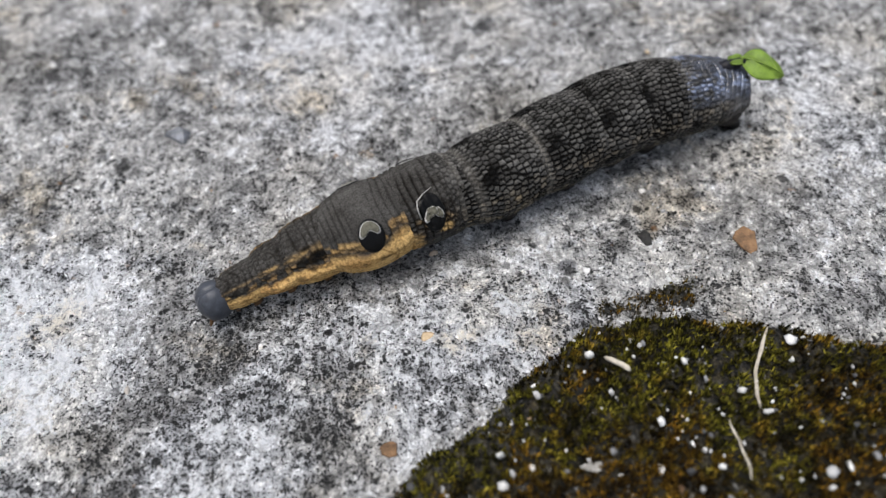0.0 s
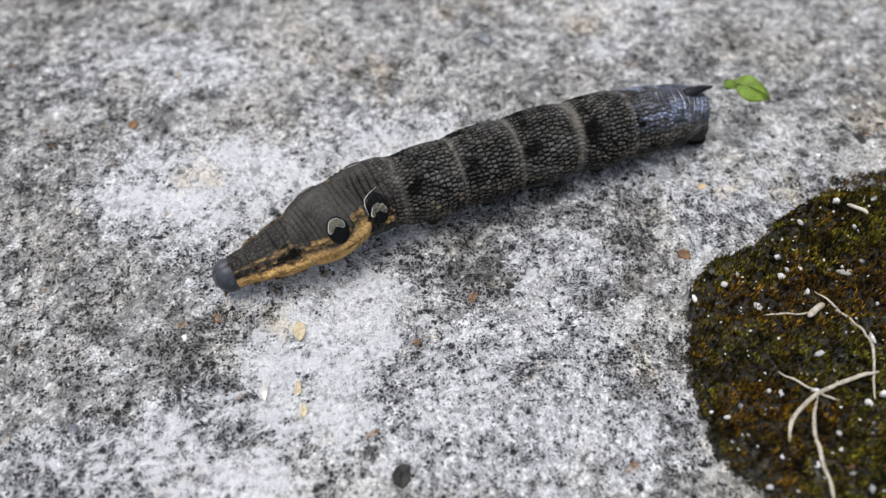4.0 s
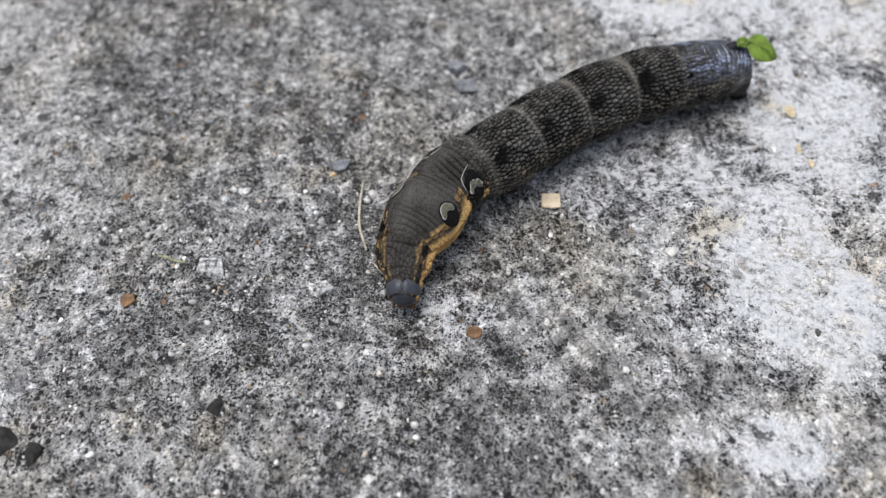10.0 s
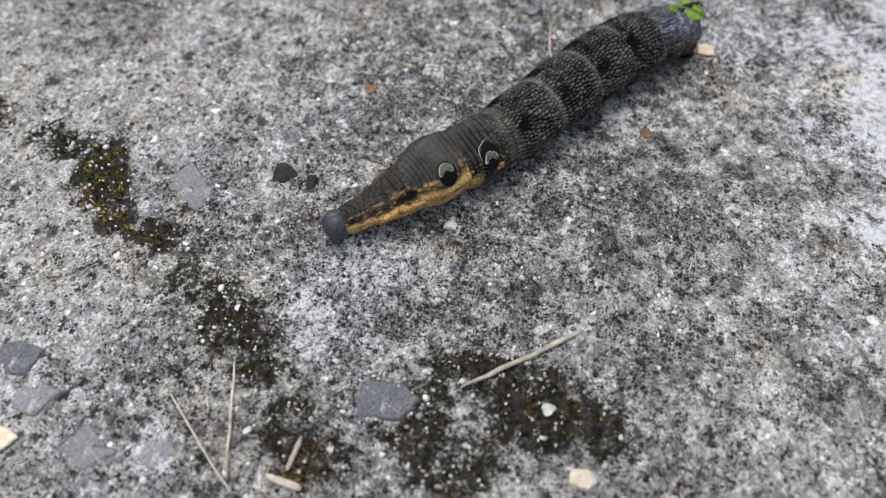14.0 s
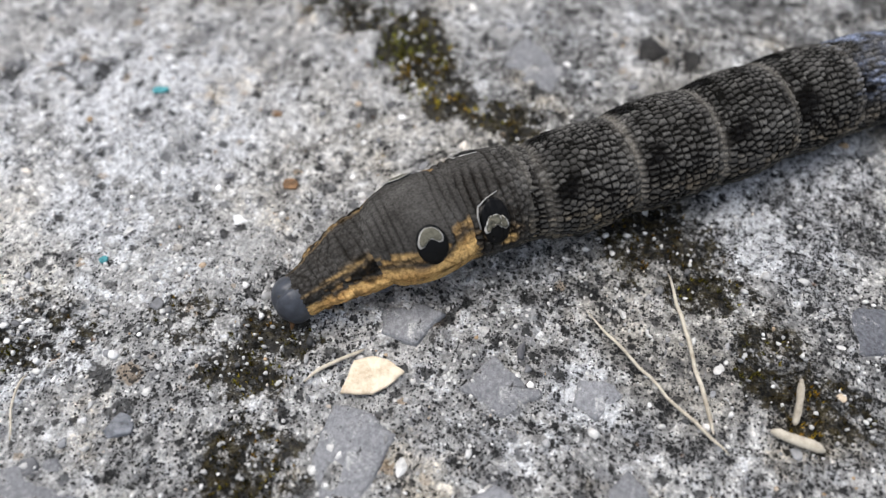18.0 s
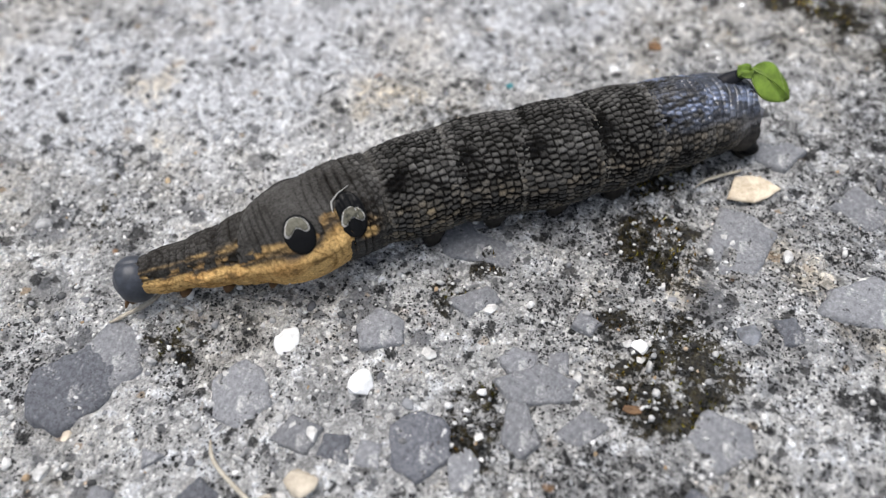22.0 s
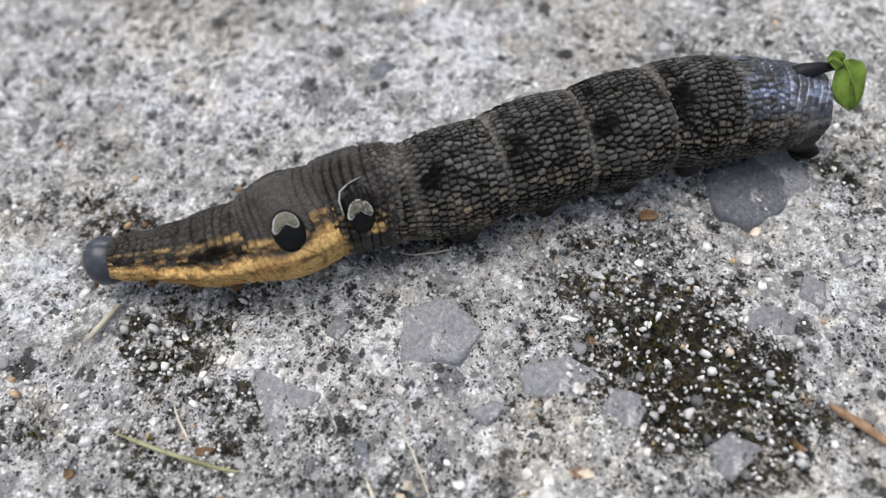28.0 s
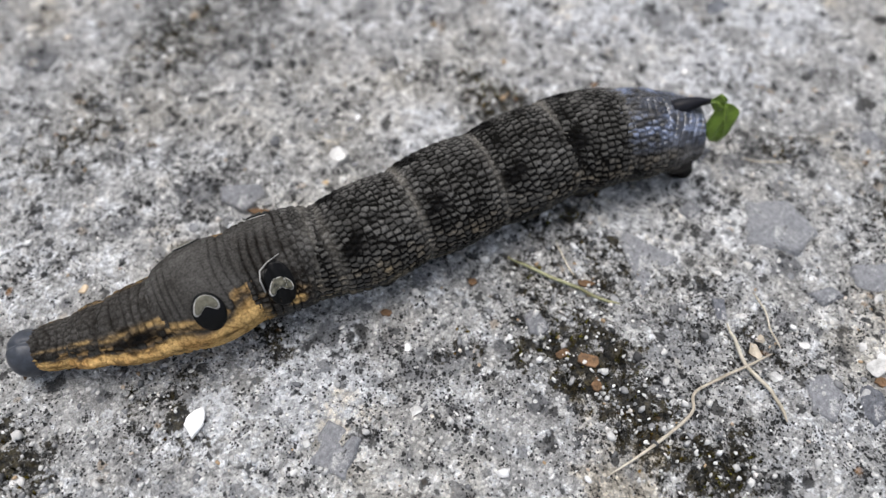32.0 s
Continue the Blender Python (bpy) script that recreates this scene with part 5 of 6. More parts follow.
pebble(-157.8, -179.2, 1.6, 1.4, 36, PALE_STONE, "pale_pebble", "black-flecked white granite pebble on concrete")
pebble(-168.7, -184.4, 0.7, 0.7, 36, CREAM_STONE, "cream_pebble", "cream sandstone pebble resting on concrete")
pebble(-150.8, -144.1, 0.8, 0.7, 25, CREAM_STONE, "cream_pebble", "cream sandstone pebble resting on concrete")
pebble(-155.6, -175.7, 0.9, 0.7, 36, CREAM_STONE, "cream_pebble", "cream sandstone pebble resting on concrete")
pebble(-165.6, -187.0, 1.0, 0.7, 36, PALE_STONE, "pale_pebble", "small pale quartz pebble on gritty concrete")
pebble(-155.7, -179.5, 0.7, 0.6, 36, PALE_STONE, "pale_pebble", "small pale quartz pebble on gritty concrete")
pebble(-150.7, -148.2, 1.0, 1.0, 25, PALE_STONE, "pale_pebble", "small pale quartz pebble on gritty concrete")
pebble(-130.3, -136.1, 0.9, 0.9, 25, PALE_STONE, "pale_pebble", "small pale quartz pebble on gritty concrete")
pebble(-159.7, -169.2, 0.7, 0.8, 36, PALE_STONE, "pale_pebble", "small pale quartz pebble on gritty concrete")
pebble(-153.6, -180.6, 0.8, 0.6, 36, PALE_STONE, "pale_pebble", "small pale quartz pebble on gritty concrete")
pebble(-129.9, -154.4, 0.9, 0.7, 26, PALE_STONE, "pale_pebble", "small pale quartz pebble on gritty concrete")
pebble(-171.5, -183.6, 0.7, 0.5, 36, PALE_STONE, "pale_pebble", "small pale quartz pebble on gritty concrete")
flake(-0.1, 0.3, 1.5, 1.5, 1, WOOD_CHIP, "wood_chip", "tiny square pale wood chip on concrete")
flake(-93.1, -93.6, 3.1, 2.1, 13, CREAM_CHIP, "shell_chip", "cream wedge-shaped chip on grey concrete")
flake(51.9, -0.1, 1.4, 1.6, -2, DARK_FLAKE, "bark_flake", "curled black flake lying on lichen")
flake(115.0, 20.8, 1.7, 0.6, -9, GREY_CHIP, "wood_splinter", "short weathered grey wood splinter on moss")
pebble(-3.4, 5.8, 0.9, 1.3, 20, WHITE_STONE, "white_pebble", "thin chalk-white stone chip on lichen")
pebble(-112.1, -78.9, 1.0, 0.8, 13, WHITE_STONE, "white_pebble", "small chalk-white pebble on gritty concrete")
pebble(-123.5, -83.0, 0.8, 0.6, 40, PALE_STONE, "pale_pebble", "small pale quartz pebble on gritty concrete")
slab(-97.0, -82.0, 4.2, 3.0, 13, SLATE_DARK, "embedded_stone", "dark blue-grey flat stone embedded in the concrete", corners=(15, 70, 150, 215, 300))
flake(122.3, 16.8, 0.4, 0.4, 0, RUST_BIT, "rusty_crumb", "tiny red-brown crumb on moss")
flake(-206.8, -228.8, 1.6, 1.0, 100, WHITE_STONE, "shell_chip", "white flat chip lying on concrete")
flake(-181.0, -198.2, 1.5, 0.9, 20, RUST_BIT, "rusty_crumb", "rust-brown crumb of bark on dark moss")
flake(-183.6, -199.3, 1.0, 0.6, 70, RUST_BIT, "rusty_crumb", "rust-brown crumb of bark on dark moss")
flake(-178.9, -199.8, 0.8, 0.6, 130, RUST_BIT, "rusty_crumb", "rust-brown crumb of bark on dark moss")
flake(-129.0, -62.0, 1.1, 0.7, 20, TEAL_PAINT, "paint_chip", "small faded teal paint chip on concrete")
flake(-124.0, -87.0, 0.6, 0.5, 50, TEAL_PAINT, "paint_chip", "small faded teal paint chip on concrete")
flake(-60.0, -21.6, 1.2, 1.2, 1, RUST_BIT, "rusty_crumb", "rust-brown crumb of bark on concrete")
flake(-10.6, -23.5, 1.5, 1.0, 1, RUST_BIT, "rusty_crumb", "rust-brown crumb of bark on concrete")
flake(-157.0, -180.7, 0.7, 0.6, 41, RUST_BIT, "rusty_crumb", "rust-brown crumb of bark on concrete")
flake(-220.6, -207.9, 1.4, 0.5, 36, RUST_BIT, "rusty_crumb", "rust-brown crumb of bark on concrete")
flake(-200.7, -207.9, 0.7, 0.5, 36, RUST_BIT, "rusty_crumb", "rust-brown crumb of bark on concrete")
flake(11.4, 64.4, 1.1, 1.4, -2, RUST_BIT, "rusty_crumb", "rust-brown crumb of bark on concrete")
flake(142.8, 44.6, 1.7, 2.2, -13, RUST_BIT, "rusty_crumb", "rust-brown crumb of bark on concrete")
flake(-186.5, -191.1, 1.1, 0.5, 36, RUST_BIT, "rusty_crumb", "rust-brown crumb of bark on concrete")
flake(-196.1, -198.8, 0.6, 0.5, 31, RUST_BIT, "rusty_crumb", "rust-brown crumb of bark on concrete")
flake(-161.2, -148.2, 1.2, 0.8, 26, RUST_BIT, "rusty_crumb", "rust-brown crumb of bark on concrete")
flake(-108.2, -73.2, 1.0, 0.9, 13, RUST_BIT, "rusty_crumb", "rust-brown crumb of bark on concrete")
flake(-100.4, -124.1, 1.1, 0.6, 22, RUST_BIT, "rusty_crumb", "rust-brown crumb of bark on concrete")
flake(95.0, 28.0, 1.1, 1.0, -13, RUST_BIT, "rusty_crumb", "rust-brown crumb of bark on concrete")
flake(39.6, 21.4, 1.1, 1.8, -2, YELLOW_LICHEN, "lichen_crust", "thin yellowish lichen crust on pale concrete")
flake(39.3, 12.4, 0.6, 1.9, -2, YELLOW_LICHEN, "lichen_crust", "thin yellowish lichen crust on pale concrete")
flake(40.2, 9.3, 0.6, 1.0, -2, YELLOW_LICHEN, "lichen_crust", "thin yellowish lichen crust on pale concrete")
pebble(-64.3, -44.0, 1.8, 2.0, 9, DARK_FLAKE, "soil_crumb", "crumb of black soil on concrete")
pebble(-69.5, -43.1, 2.5, 2.1, 9, DARK_FLAKE, "soil_crumb", "crumb of black soil on concrete")
pebble(-43.1, -36.7, 1.2, 1.6, 9, DARK_FLAKE, "soil_crumb", "crumb of black soil on concrete")
pebble(-40.9, 11.3, 1.4, 1.7, 1, DARK_FLAKE, "soil_crumb", "crumb of black soil on concrete")
pebble(131.0, 48.2, 1.4, 1.6, -9, DARK_FLAKE, "soil_crumb", "crumb of black soil on concrete")
pebble(68.8, 25.2, 0.7, 0.7, -9, DARK_FLAKE, "soil_crumb", "crumb of black soil on concrete")
straw([(-34.2, -75.8), (-26.9, -70.5), (-21.5, -66.5), (-18.6, -64.5)], 0.42, STRAW_PALE, "stem", "pale dry grass stem lying over moss")
straw([(-73.6, -82.7), (-69.0, -86.9), (-63.8, -91.6), (-59.9, -94.7)], 0.2, STRAW_PALE, "straw", "thin dry straw on concrete")
straw([(-66.0, -76.6), (-63.8, -84.2), (-62.4, -89.3), (-61.3, -93.1)], 0.26, STRAW_PALE, "straw", "thin dry straw on concrete")
straw([(-53.4, -86.2), (-53.7, -88.6), (-54.1, -90.7)], 0.4, STRAW_PALE, "straw", "short broken straw piece")
straw([(-99.3, -95.7), (-97.8, -93.8), (-95.9, -92.3), (-94.6, -91.3)], 0.22, STRAW_PALE, "fibre", "frayed dry fibre beside a chip")
straw([(-125.3, -100.5), (-125.3, -102.7), (-123.8, -106.6)], 0.13, STRAW_PALE, "straw", "thin dry straw on concrete")
straw([(-136.9, -140.1), (-135.5, -141.8), (-133.1, -143.0), (-130.3, -144.0)], 0.26, STRAW_PALE, "straw", "curled dry straw between grey stones")
straw([(-130.3, -144.0), (-129.6, -142.9), (-129.0, -143.0)], 0.22, STRAW_PALE, "straw", "curled dry straw tip")
straw([(-26.0, -12.9), (-23.1, -16.2), (-19.9, -19.6)], 0.2, STRAW_PALE, "straw", "thin dry straw on concrete")
straw([(-57.9, -14.0), (-55.6, -14.8), (-53.2, -15.0)], 0.22, STRAW_GREEN, "straw", "short greenish grass scrap")
straw([(-29.6, 2.6), (-29.4, -2.2), (-28.8, -6.8), (-27.1, -11.1)], 0.26, STRAW_PALE, "straw", "long bent dry straw on grit")
straw([(138.4, 31.5), (135.9, 28.4), (134.5, 26.0), (133.5, 22.9)], 0.24, STRAW_PALE, "straw", "bent pale straw lying on moss")
straw([(129.5, 22.2), (129.5, 19.4), (129.0, 16.0)], 0.16, STRAW_PALE, "straw", "fine dry straw on moss")
straw([(108.7, 17.7), (110.7, 14.1), (112.7, 10.6), (111.8, 7.1), (110.1, 2.2)], 0.28, STRAW_PALE, "root", "pale dry root over moss")
straw([(100.9, 15.1), (104.1, 14.6), (106.8, 14.7)], 0.2, STRAW_PALE, "root", "thin dry root thread on moss")
straw([(106.3, 14.0), (107.6, 14.8), (108.9, 15.5)], 0.5, STRAW_PALE, "seed_husk", "small pale seed husk on moss")
straw([(116.6, 9.0), (115.3, 6.6), (112.6, 3.8)], 0.2, STRAW_PALE, "root", "thin dry root thread on moss")
straw([(97.6, -1.9), (99.0, 0.7), (102.8, 3.2), (107.7, 4.8), (111.8, 5.4)], 0.42, STRAW_PALE, "root", "pale looping dry root over moss")
straw([(102.6, 2.8), (100.7, -1.0), (100.1, -5.5), (99.7, -9.7)], 0.36, STRAW_PALE, "root", "pale looping dry root over moss")
straw([(99.6, 6.9), (102.0, 4.1), (105.0, 2.1)], 0.22, STRAW_PALE, "root", "thin dry root thread on moss")
straw([(119.4, 31.6), (120.6, 30.5), (121.5, 29.4)], 0.35, STRAW_PALE, "seed_husk", "small pale seed husk on moss")
straw([(-195.1, -193.9), (-190.5, -193.1), (-186.5, -192.2), (-182.2, -190.9)], 0.24, STRAW_GREEN, "straw", "greenish dry straw on concrete")
straw([(-203.3, -188.4), (-203.3, -186.3), (-203.5, -183.7)], 0.36, STRAW_PALE, "straw", "short pale straw piece")
straw([(-192.0, -188.9), (-190.1, -190.1), (-188.0, -191.1)], 0.14, STRAW_PALE, "straw", "thin dry straw on concrete")
straw([(-181.9, -164.8), (-179.1, -163.8), (-177.0, -162.0)], 0.12, STRAW_PALE, "fibre", "fine pale fibre on concrete")
straw([(-153.6, -132.6), (-151.8, -130.2), (-150.0, -127.7)], 0.3, STRAW_PALE, "straw", "dry straw behind the caterpillar")
straw([(-172.0, -180.4), (-169.6, -181.9), (-166.6, -184.2)], 0.13, STRAW_PALE, "straw", "thin dry straw on concrete")
straw([(-173.0, -206.9), (-171.2, -201.6), (-170.1, -196.6), (-170.9, -194.2), (-169.1, -189.9), (-167.0, -185.4)], 0.2, STRAW_PALE, "straw", "long wiry bent straw on concrete")
straw([(-172.3, -185.6), (-169.0, -187.8), (-165.7, -189.0), (-162.4, -190.9)], 0.24, STRAW_PALE, "straw", "dry straw crossing another")
straw([(-139.4, -159.6), (-136.7, -159.8), (-133.7, -160.8)], 0.5, BARK_STRIP, "bark_strip", "curled brown bark strip on moss")
straw([(-129.9, -155.7), (-129.0, -156.7), (-128.0, -157.8)], 0.75, STRAW_PALE, "husk", "pale dry husk lying on moss")
straw([(-56.4, -91.9), (-51.6, -92.6)], 0.6, STRAW_PALE, "husk", "pale dry husk on concrete")


# ---- grit and moss: more than can be counted ----
def scatter(count, seed):
    rng = np.random.RandomState(seed)
    a, b = rng.uniform(-0.285, 0.27, count), rng.uniform(-0.158, 0.065, count)
    return MID.x + a * ALONG.x + b * ACROSS.x, MID.y + a * ALONG.y + b * ACROSS.y, rng


def stuff(name, verts, faces, mat, label, category):
    me = bpy.data.meshes.new(name)
    me.vertices.add(len(verts))
    me.vertices.foreach_set("co", verts.astype(np.float32).ravel())
    me.loops.add(faces.size)
    me.loops.foreach_set("vertex_index", faces.astype(np.int32).ravel())
    me.polygons.add(len(faces))
    me.polygons.foreach_set("loop_start", np.arange(0, faces.size, 3, dtype=np.int32))
    me.update()
    me.materials.append(mat)
    return tagged(new(name, me), label, category, kind="stuff")


def island_material(name, stops, rough, scale):
    m, nt, bsdf = material(name, rough)
    bsdf.inputs["Specular IOR Level"].default_value = 0.12
    geo = nt.nodes.new("ShaderNodeNewGeometry")
    col = ramp(nt, geo.outputs["Random Per Island"], stops)
    co = nt.nodes.new("ShaderNodeTexCoord").outputs["Object"]
    fac = noise_tex(nt, co, scale, 3.0, 0.6)
    nt.links.new(mixed(nt, 1.0, col, ramp(nt, fac, [(0.3, grey(0.7)), (0.7, grey(1.2))]), "MULTIPLY"), bsdf.inputs["Base Color"])
    return m


def build_grit():
    x, y, rng = scatter(165000, 5)
    white, moss = spots(x, y, WHITE_SPOTS, 61), mossiness(x, y)
    clump = fractal(x, y, 60, 91, 3)
    later = np.clip((20 - x * 1000) / 60, 0, 1)
    keep = rng.rand(len(x)) < np.clip(0.09 + 0.38 * later * clump * 1.6 - 0.3 * white + (0.8 * np.clip((-105 - x * 1000) / 25, 0, 1) + 0.07 * (cushion_depth(x, y) > 0) - 0.05) * np.clip(1.6 * moss, 0, 1), 0.03, 1)
    x, y, moss, later = x[keep], y[keep], moss[keep], later[keep]
    n = len(x)
    size = (1 + 0.3 * later * np.clip(moss, 0, 1)) * 0.00009 + 0.00013 * rng.rand(n) + (0.00035 + 0.00014 * (cushion_depth(x, y) > 0)) * rng.rand(n) ** np.where(cushion_depth(x, y) > 0, 5, 12)
    bm = bmesh.new()
    bmesh.ops.create_icosphere(bm, subdivisions=1, radius=1.0)
    base = np.array([v.co[:] for v in bm.verts])
    tri = np.array([[v.index for v in f.verts] for f in bm.faces])
    bm.free()
    shape = base[None] * (1 + 0.75 * (rng.rand(n, len(base), 1) - 0.5)) * rng.uniform(0.55, 1.35, (n, 1, 3))
    verts = shape * size[:, None, None]
    verts[:, :, 0] += x[:, None]
    verts[:, :, 1] += y[:, None]
    verts[:, :, 2] += (relief(x, y) + 0.2 * size + 0.0006 * np.clip(moss, 0, 1))[:, None]
    faces = tri[None] + (np.arange(n) * len(base))[:, None, None]
    mat = island_material("grit_grains", [(0.0, (0.05, 0.05, 0.05)), (0.14, (0.20, 0.20, 0.20)), (0.4, (0.46, 0.455, 0.44)), (0.78, (0.60, 0.59, 0.56)), (0.95, (0.78, 0.77, 0.75)), (0.985, (0.40, 0.29, 0.18))], 0.75, 1500)
    return stuff("grit", verts.reshape(-1, 3), faces.reshape(-1, 3), mat, "loose pale and dark sand grains on concrete", "grit")


def moss_sheet(name, count, seed, share, stops, label):
    """Tufts of small pointed leaves, as thick as share(x, y) says."""
    x, y, rng = scatter(count, seed)
    keep = rng.rand(len(x)) < share(x, y)
    x, y = x[keep], y[keep]
    n, k = len(x), 8
    turn = rng.uniform(0, 2 * np.pi, (n, k))
    grown = np.where(cushion_depth(x, y) > 0.4, 1.55, 1.0)[:, None]
    tall = grown * rng.uniform(0.0002, 0.0007, (n, k)) * (0.5 + 0.9 * rng.rand(n, 1))
    out = grown * rng.uniform(0.0001, 0.00038, (n, k))
    wide = grown * (0.00006 + 0.00006 * rng.rand(n, k))
    z = relief(x, y)
    verts = np.zeros((n, k, 3, 3))
    for c, side in ((0, -1), (1, 1)):
        verts[:, :, c, 0] = x[:, None] - np.sin(turn) * wide * side
        verts[:, :, c, 1] = y[:, None] + np.cos(turn) * wide * side
        verts[:, :, c, 2] = (z - 0.0001)[:, None]
    verts[:, :, 2, 0] = x[:, None] + np.cos(turn) * out
    verts[:, :, 2, 1] = y[:, None] + np.sin(turn) * out
    verts[:, :, 2, 2] = z[:, None] + tall
    faces = np.arange(n * k * 3).reshape(-1, 3)
    mat = island_material(name + "_leaves", stops, 0.8, 900)
    nt = mat.node_tree
    bsdf = nt.nodes["Principled BSDF"]
    green = bsdf.inputs["Base Color"].links[0].from_socket
    co = nt.nodes.new("ShaderNodeTexCoord").outputs["Object"]
    fac = ramp(nt, noise_tex(nt, co, 90, 5.0, 0.7), [(0.46, grey(0)), (0.57, grey(0.85))])
    clump = ramp(nt, noise_tex(nt, co, 330, 4.0, 0.7), [(0.42, grey(0.18)), (0.58, grey(1.7))])
    green = mixed(nt, 1.0, green, clump, "MULTIPLY")
    nt.links.new(mixed(nt, fac, green, mixed(nt, 1.0, green, (1.15, 0.62, 0.5), "MULTIPLY")), bsdf.inputs["Base Color"])
    return stuff(name, verts.reshape(-1, 3), faces, mat, label, "moss")


def dull_moss(x, y):
    moss = mossiness(x, y) * (0.45 + 0.55 * np.clip((x * 1000 - 60) / 25, 0, 1))
    lush = fractal(x, y, 150, 93, 4, 0.65)
    return np.clip(1.5 * moss - 0.25, 0, 1) * np.clip(6 * lush - 1.9, np.where(cushion_depth(x, y) > 0, 0.75, 0.16), 1)


GREEN_TUFTS = [(-101, -46, 3, 5, 1.0), (-97, -52, 3, 5, 1.0), (-93, -57, 4, 3, 1.0), (-88, -58, 4, 2, 0.9), (-105, -43, 3, 3, 0.6), (-53, -91, 2, 1, 0.8), (-56, -82, 1, 1, 0.9), (-52, -87, 2, 1, 0.7), (-106, -97, 1, 1, 0.7)]


def green_moss(x, y):
    return 0.8 * np.clip(spots(x, y, GREEN_TUFTS, 83, 1.1) * 1.6 - 0.35, 0, 1) * np.clip(6 * fractal(x, y, 330, 97, 3, 0.65) - 2.25, 0, 1)


def build_moss():
    moss_sheet("moss", 520000, 6, dull_moss, [(0.0, (0.006, 0.005, 0.001)), (0.3, (0.020, 0.017, 0.003)), (0.55, (0.054, 0.050, 0.006)), (0.85, (0.135, 0.122, 0.011)), (1.0, (0.27, 0.24, 0.035))],
               "dark olive and rust-brown moss in damp hollows")
    moss_sheet("green_moss", 400000, 9, green_moss, [(0.0, (0.03, 0.03, 0.006)), (0.35, (0.12, 0.125, 0.012)), (0.75, (0.30, 0.31, 0.03)), (1.0, (0.45, 0.44, 0.08))],
               "bright yellow-green moss along a crack in the concrete")


def build_gravel():
    """Small angular stones bedded in the cement of the later stretch."""
    x, y, rng = scatter(9000, 8)
    later = np.clip((25 - x * 1000) / 70, 0, 1)
    clump = fractal(x, y, 40, 94, 3)
    keep = rng.rand(len(x)) < np.clip(0.03 + 0.75 * later * np.clip(3 * clump - 0.9, 0.1, 1), 0, 1)
    x, y = x[keep], y[keep]
    n = len(x)
    size = 0.00024 + 0.0004 * rng.rand(n) ** 2 + 0.0006 * rng.rand(n) ** 8
    bm = bmesh.new()
    bmesh.ops.create_icosphere(bm, subdivisions=2, radius=1.0)
    base = np.array([v.co[:] for v in bm.verts])
    tri = np.array([[v.index for v in f.verts] for f in bm.faces])
    bm.free()
    shape = np.repeat(base[None], n, 0)
    for _ in range(10):
        cut = rng.normal(size=(n, 1, 3))
        cut /= np.linalg.norm(cut, axis=-1, keepdims=True)
        over = np.clip((shape * cut).sum(-1, keepdims=True) - rng.uniform(0.35, 0.65, (n, 1, 1)), 0, None)
        shape = shape - cut * over
    shape = shape * (1 + 0.12 * (rng.rand(n, len(base), 1) - 0.5)) * rng.uniform(0.7, 1.4, (n, 1, 3)) * (1, 1, 0.42)
    verts = shape * size[:, None, None]
    verts[:, :, 0] += x[:, None]
    verts[:, :, 1] += y[:, None]
    verts[:, :, 2] += (relief(x, y) + 0.05 * size)[:, None]
    faces = tri[None] + (np.arange(n) * len(base))[:, None, None]
    mat = island_material("gravel_stones", [(0.0, (0.10, 0.10, 0.105)), (0.35, (0.24, 0.243, 0.25)), (0.65, (0.42, 0.415, 0.40)), (0.85, (0.62, 0.60, 0.56)), (0.95, (0.84, 0.83, 0.81)), (0.99, (0.5, 0.38, 0.24))], 0.75, 1200)
    return stuff("gravel", verts.reshape(-1, 3), faces.reshape(-1, 3), mat, "small angular grey and white stones bedded in concrete", "gravel")


build_grit()
build_gravel()
build_moss()


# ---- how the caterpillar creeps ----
STATIONS = (0, 2.75, 4, 5.1, 5.9, 6.9, 7.9, 8.9, 12)


def spline(rows, at):
    """A smooth curve through the stations, at a place along them."""
    i = max(0, min(len(STATIONS) - 2, sum(1 for s in STATIONS[1:-1] if s <= at)))
    a, b = STATIONS[i], STATIONS[i + 1]
    f = (at - a) / (b - a)
    p1, p2 = rows[i], rows[i + 1]
    m1 = (rows[i + 1] - rows[i - 1]) * ((b - a) / (STATIONS[i + 1] - STATIONS[i - 1])) if i > 0 else p2 - p1
    m2 = (rows[i + 2] - rows[i]) * ((b - a) / (STATIONS[i + 2] - STATIONS[i])) if i + 2 < len(rows) else p2 - p1
    f2, f3 = f * f, f * f * f
    return p1 * (2 * f3 - 3 * f2 + 1) + m1 * (f3 - 2 * f2 + f) + p2 * (3 * f2 - 2 * f3) + m2 * (f3 - f2)


def along(rows, at):
    """The pose of a ring of the body: x towards the head, z up."""
    ahead = (spline(rows, max(at - 0.3, -0.2)) - spline(rows, min(at + 0.3, 12.2))).normalized()
    left = Vector((0, 0, 1)).cross(ahead).normalized()
    up = ahead.cross(left)
    turn = Matrix((ahead, left, up)).transposed().to_4x4()
    return Matrix.Translation(spline(rows, at)) @ turn


ROLL = ((0, 0), (2.5, 0), (4.5, 5), (7.5, 5), (9, 3), (11, 0), (13.5, 0), (15.5, 3), (17, 5), (18, 2), (19, -4), (20, -11), (23, -10), (24, -6), (25, -10), (26, -12), (28.5, -11), (30, -10), (31, -4), (32, -2))


def rolled(t):
    """Degrees by which the body has rolled onto its left side at t seconds."""
    return pose(0, 0, 0, -float(np.interp(t, *zip(*ROLL))))


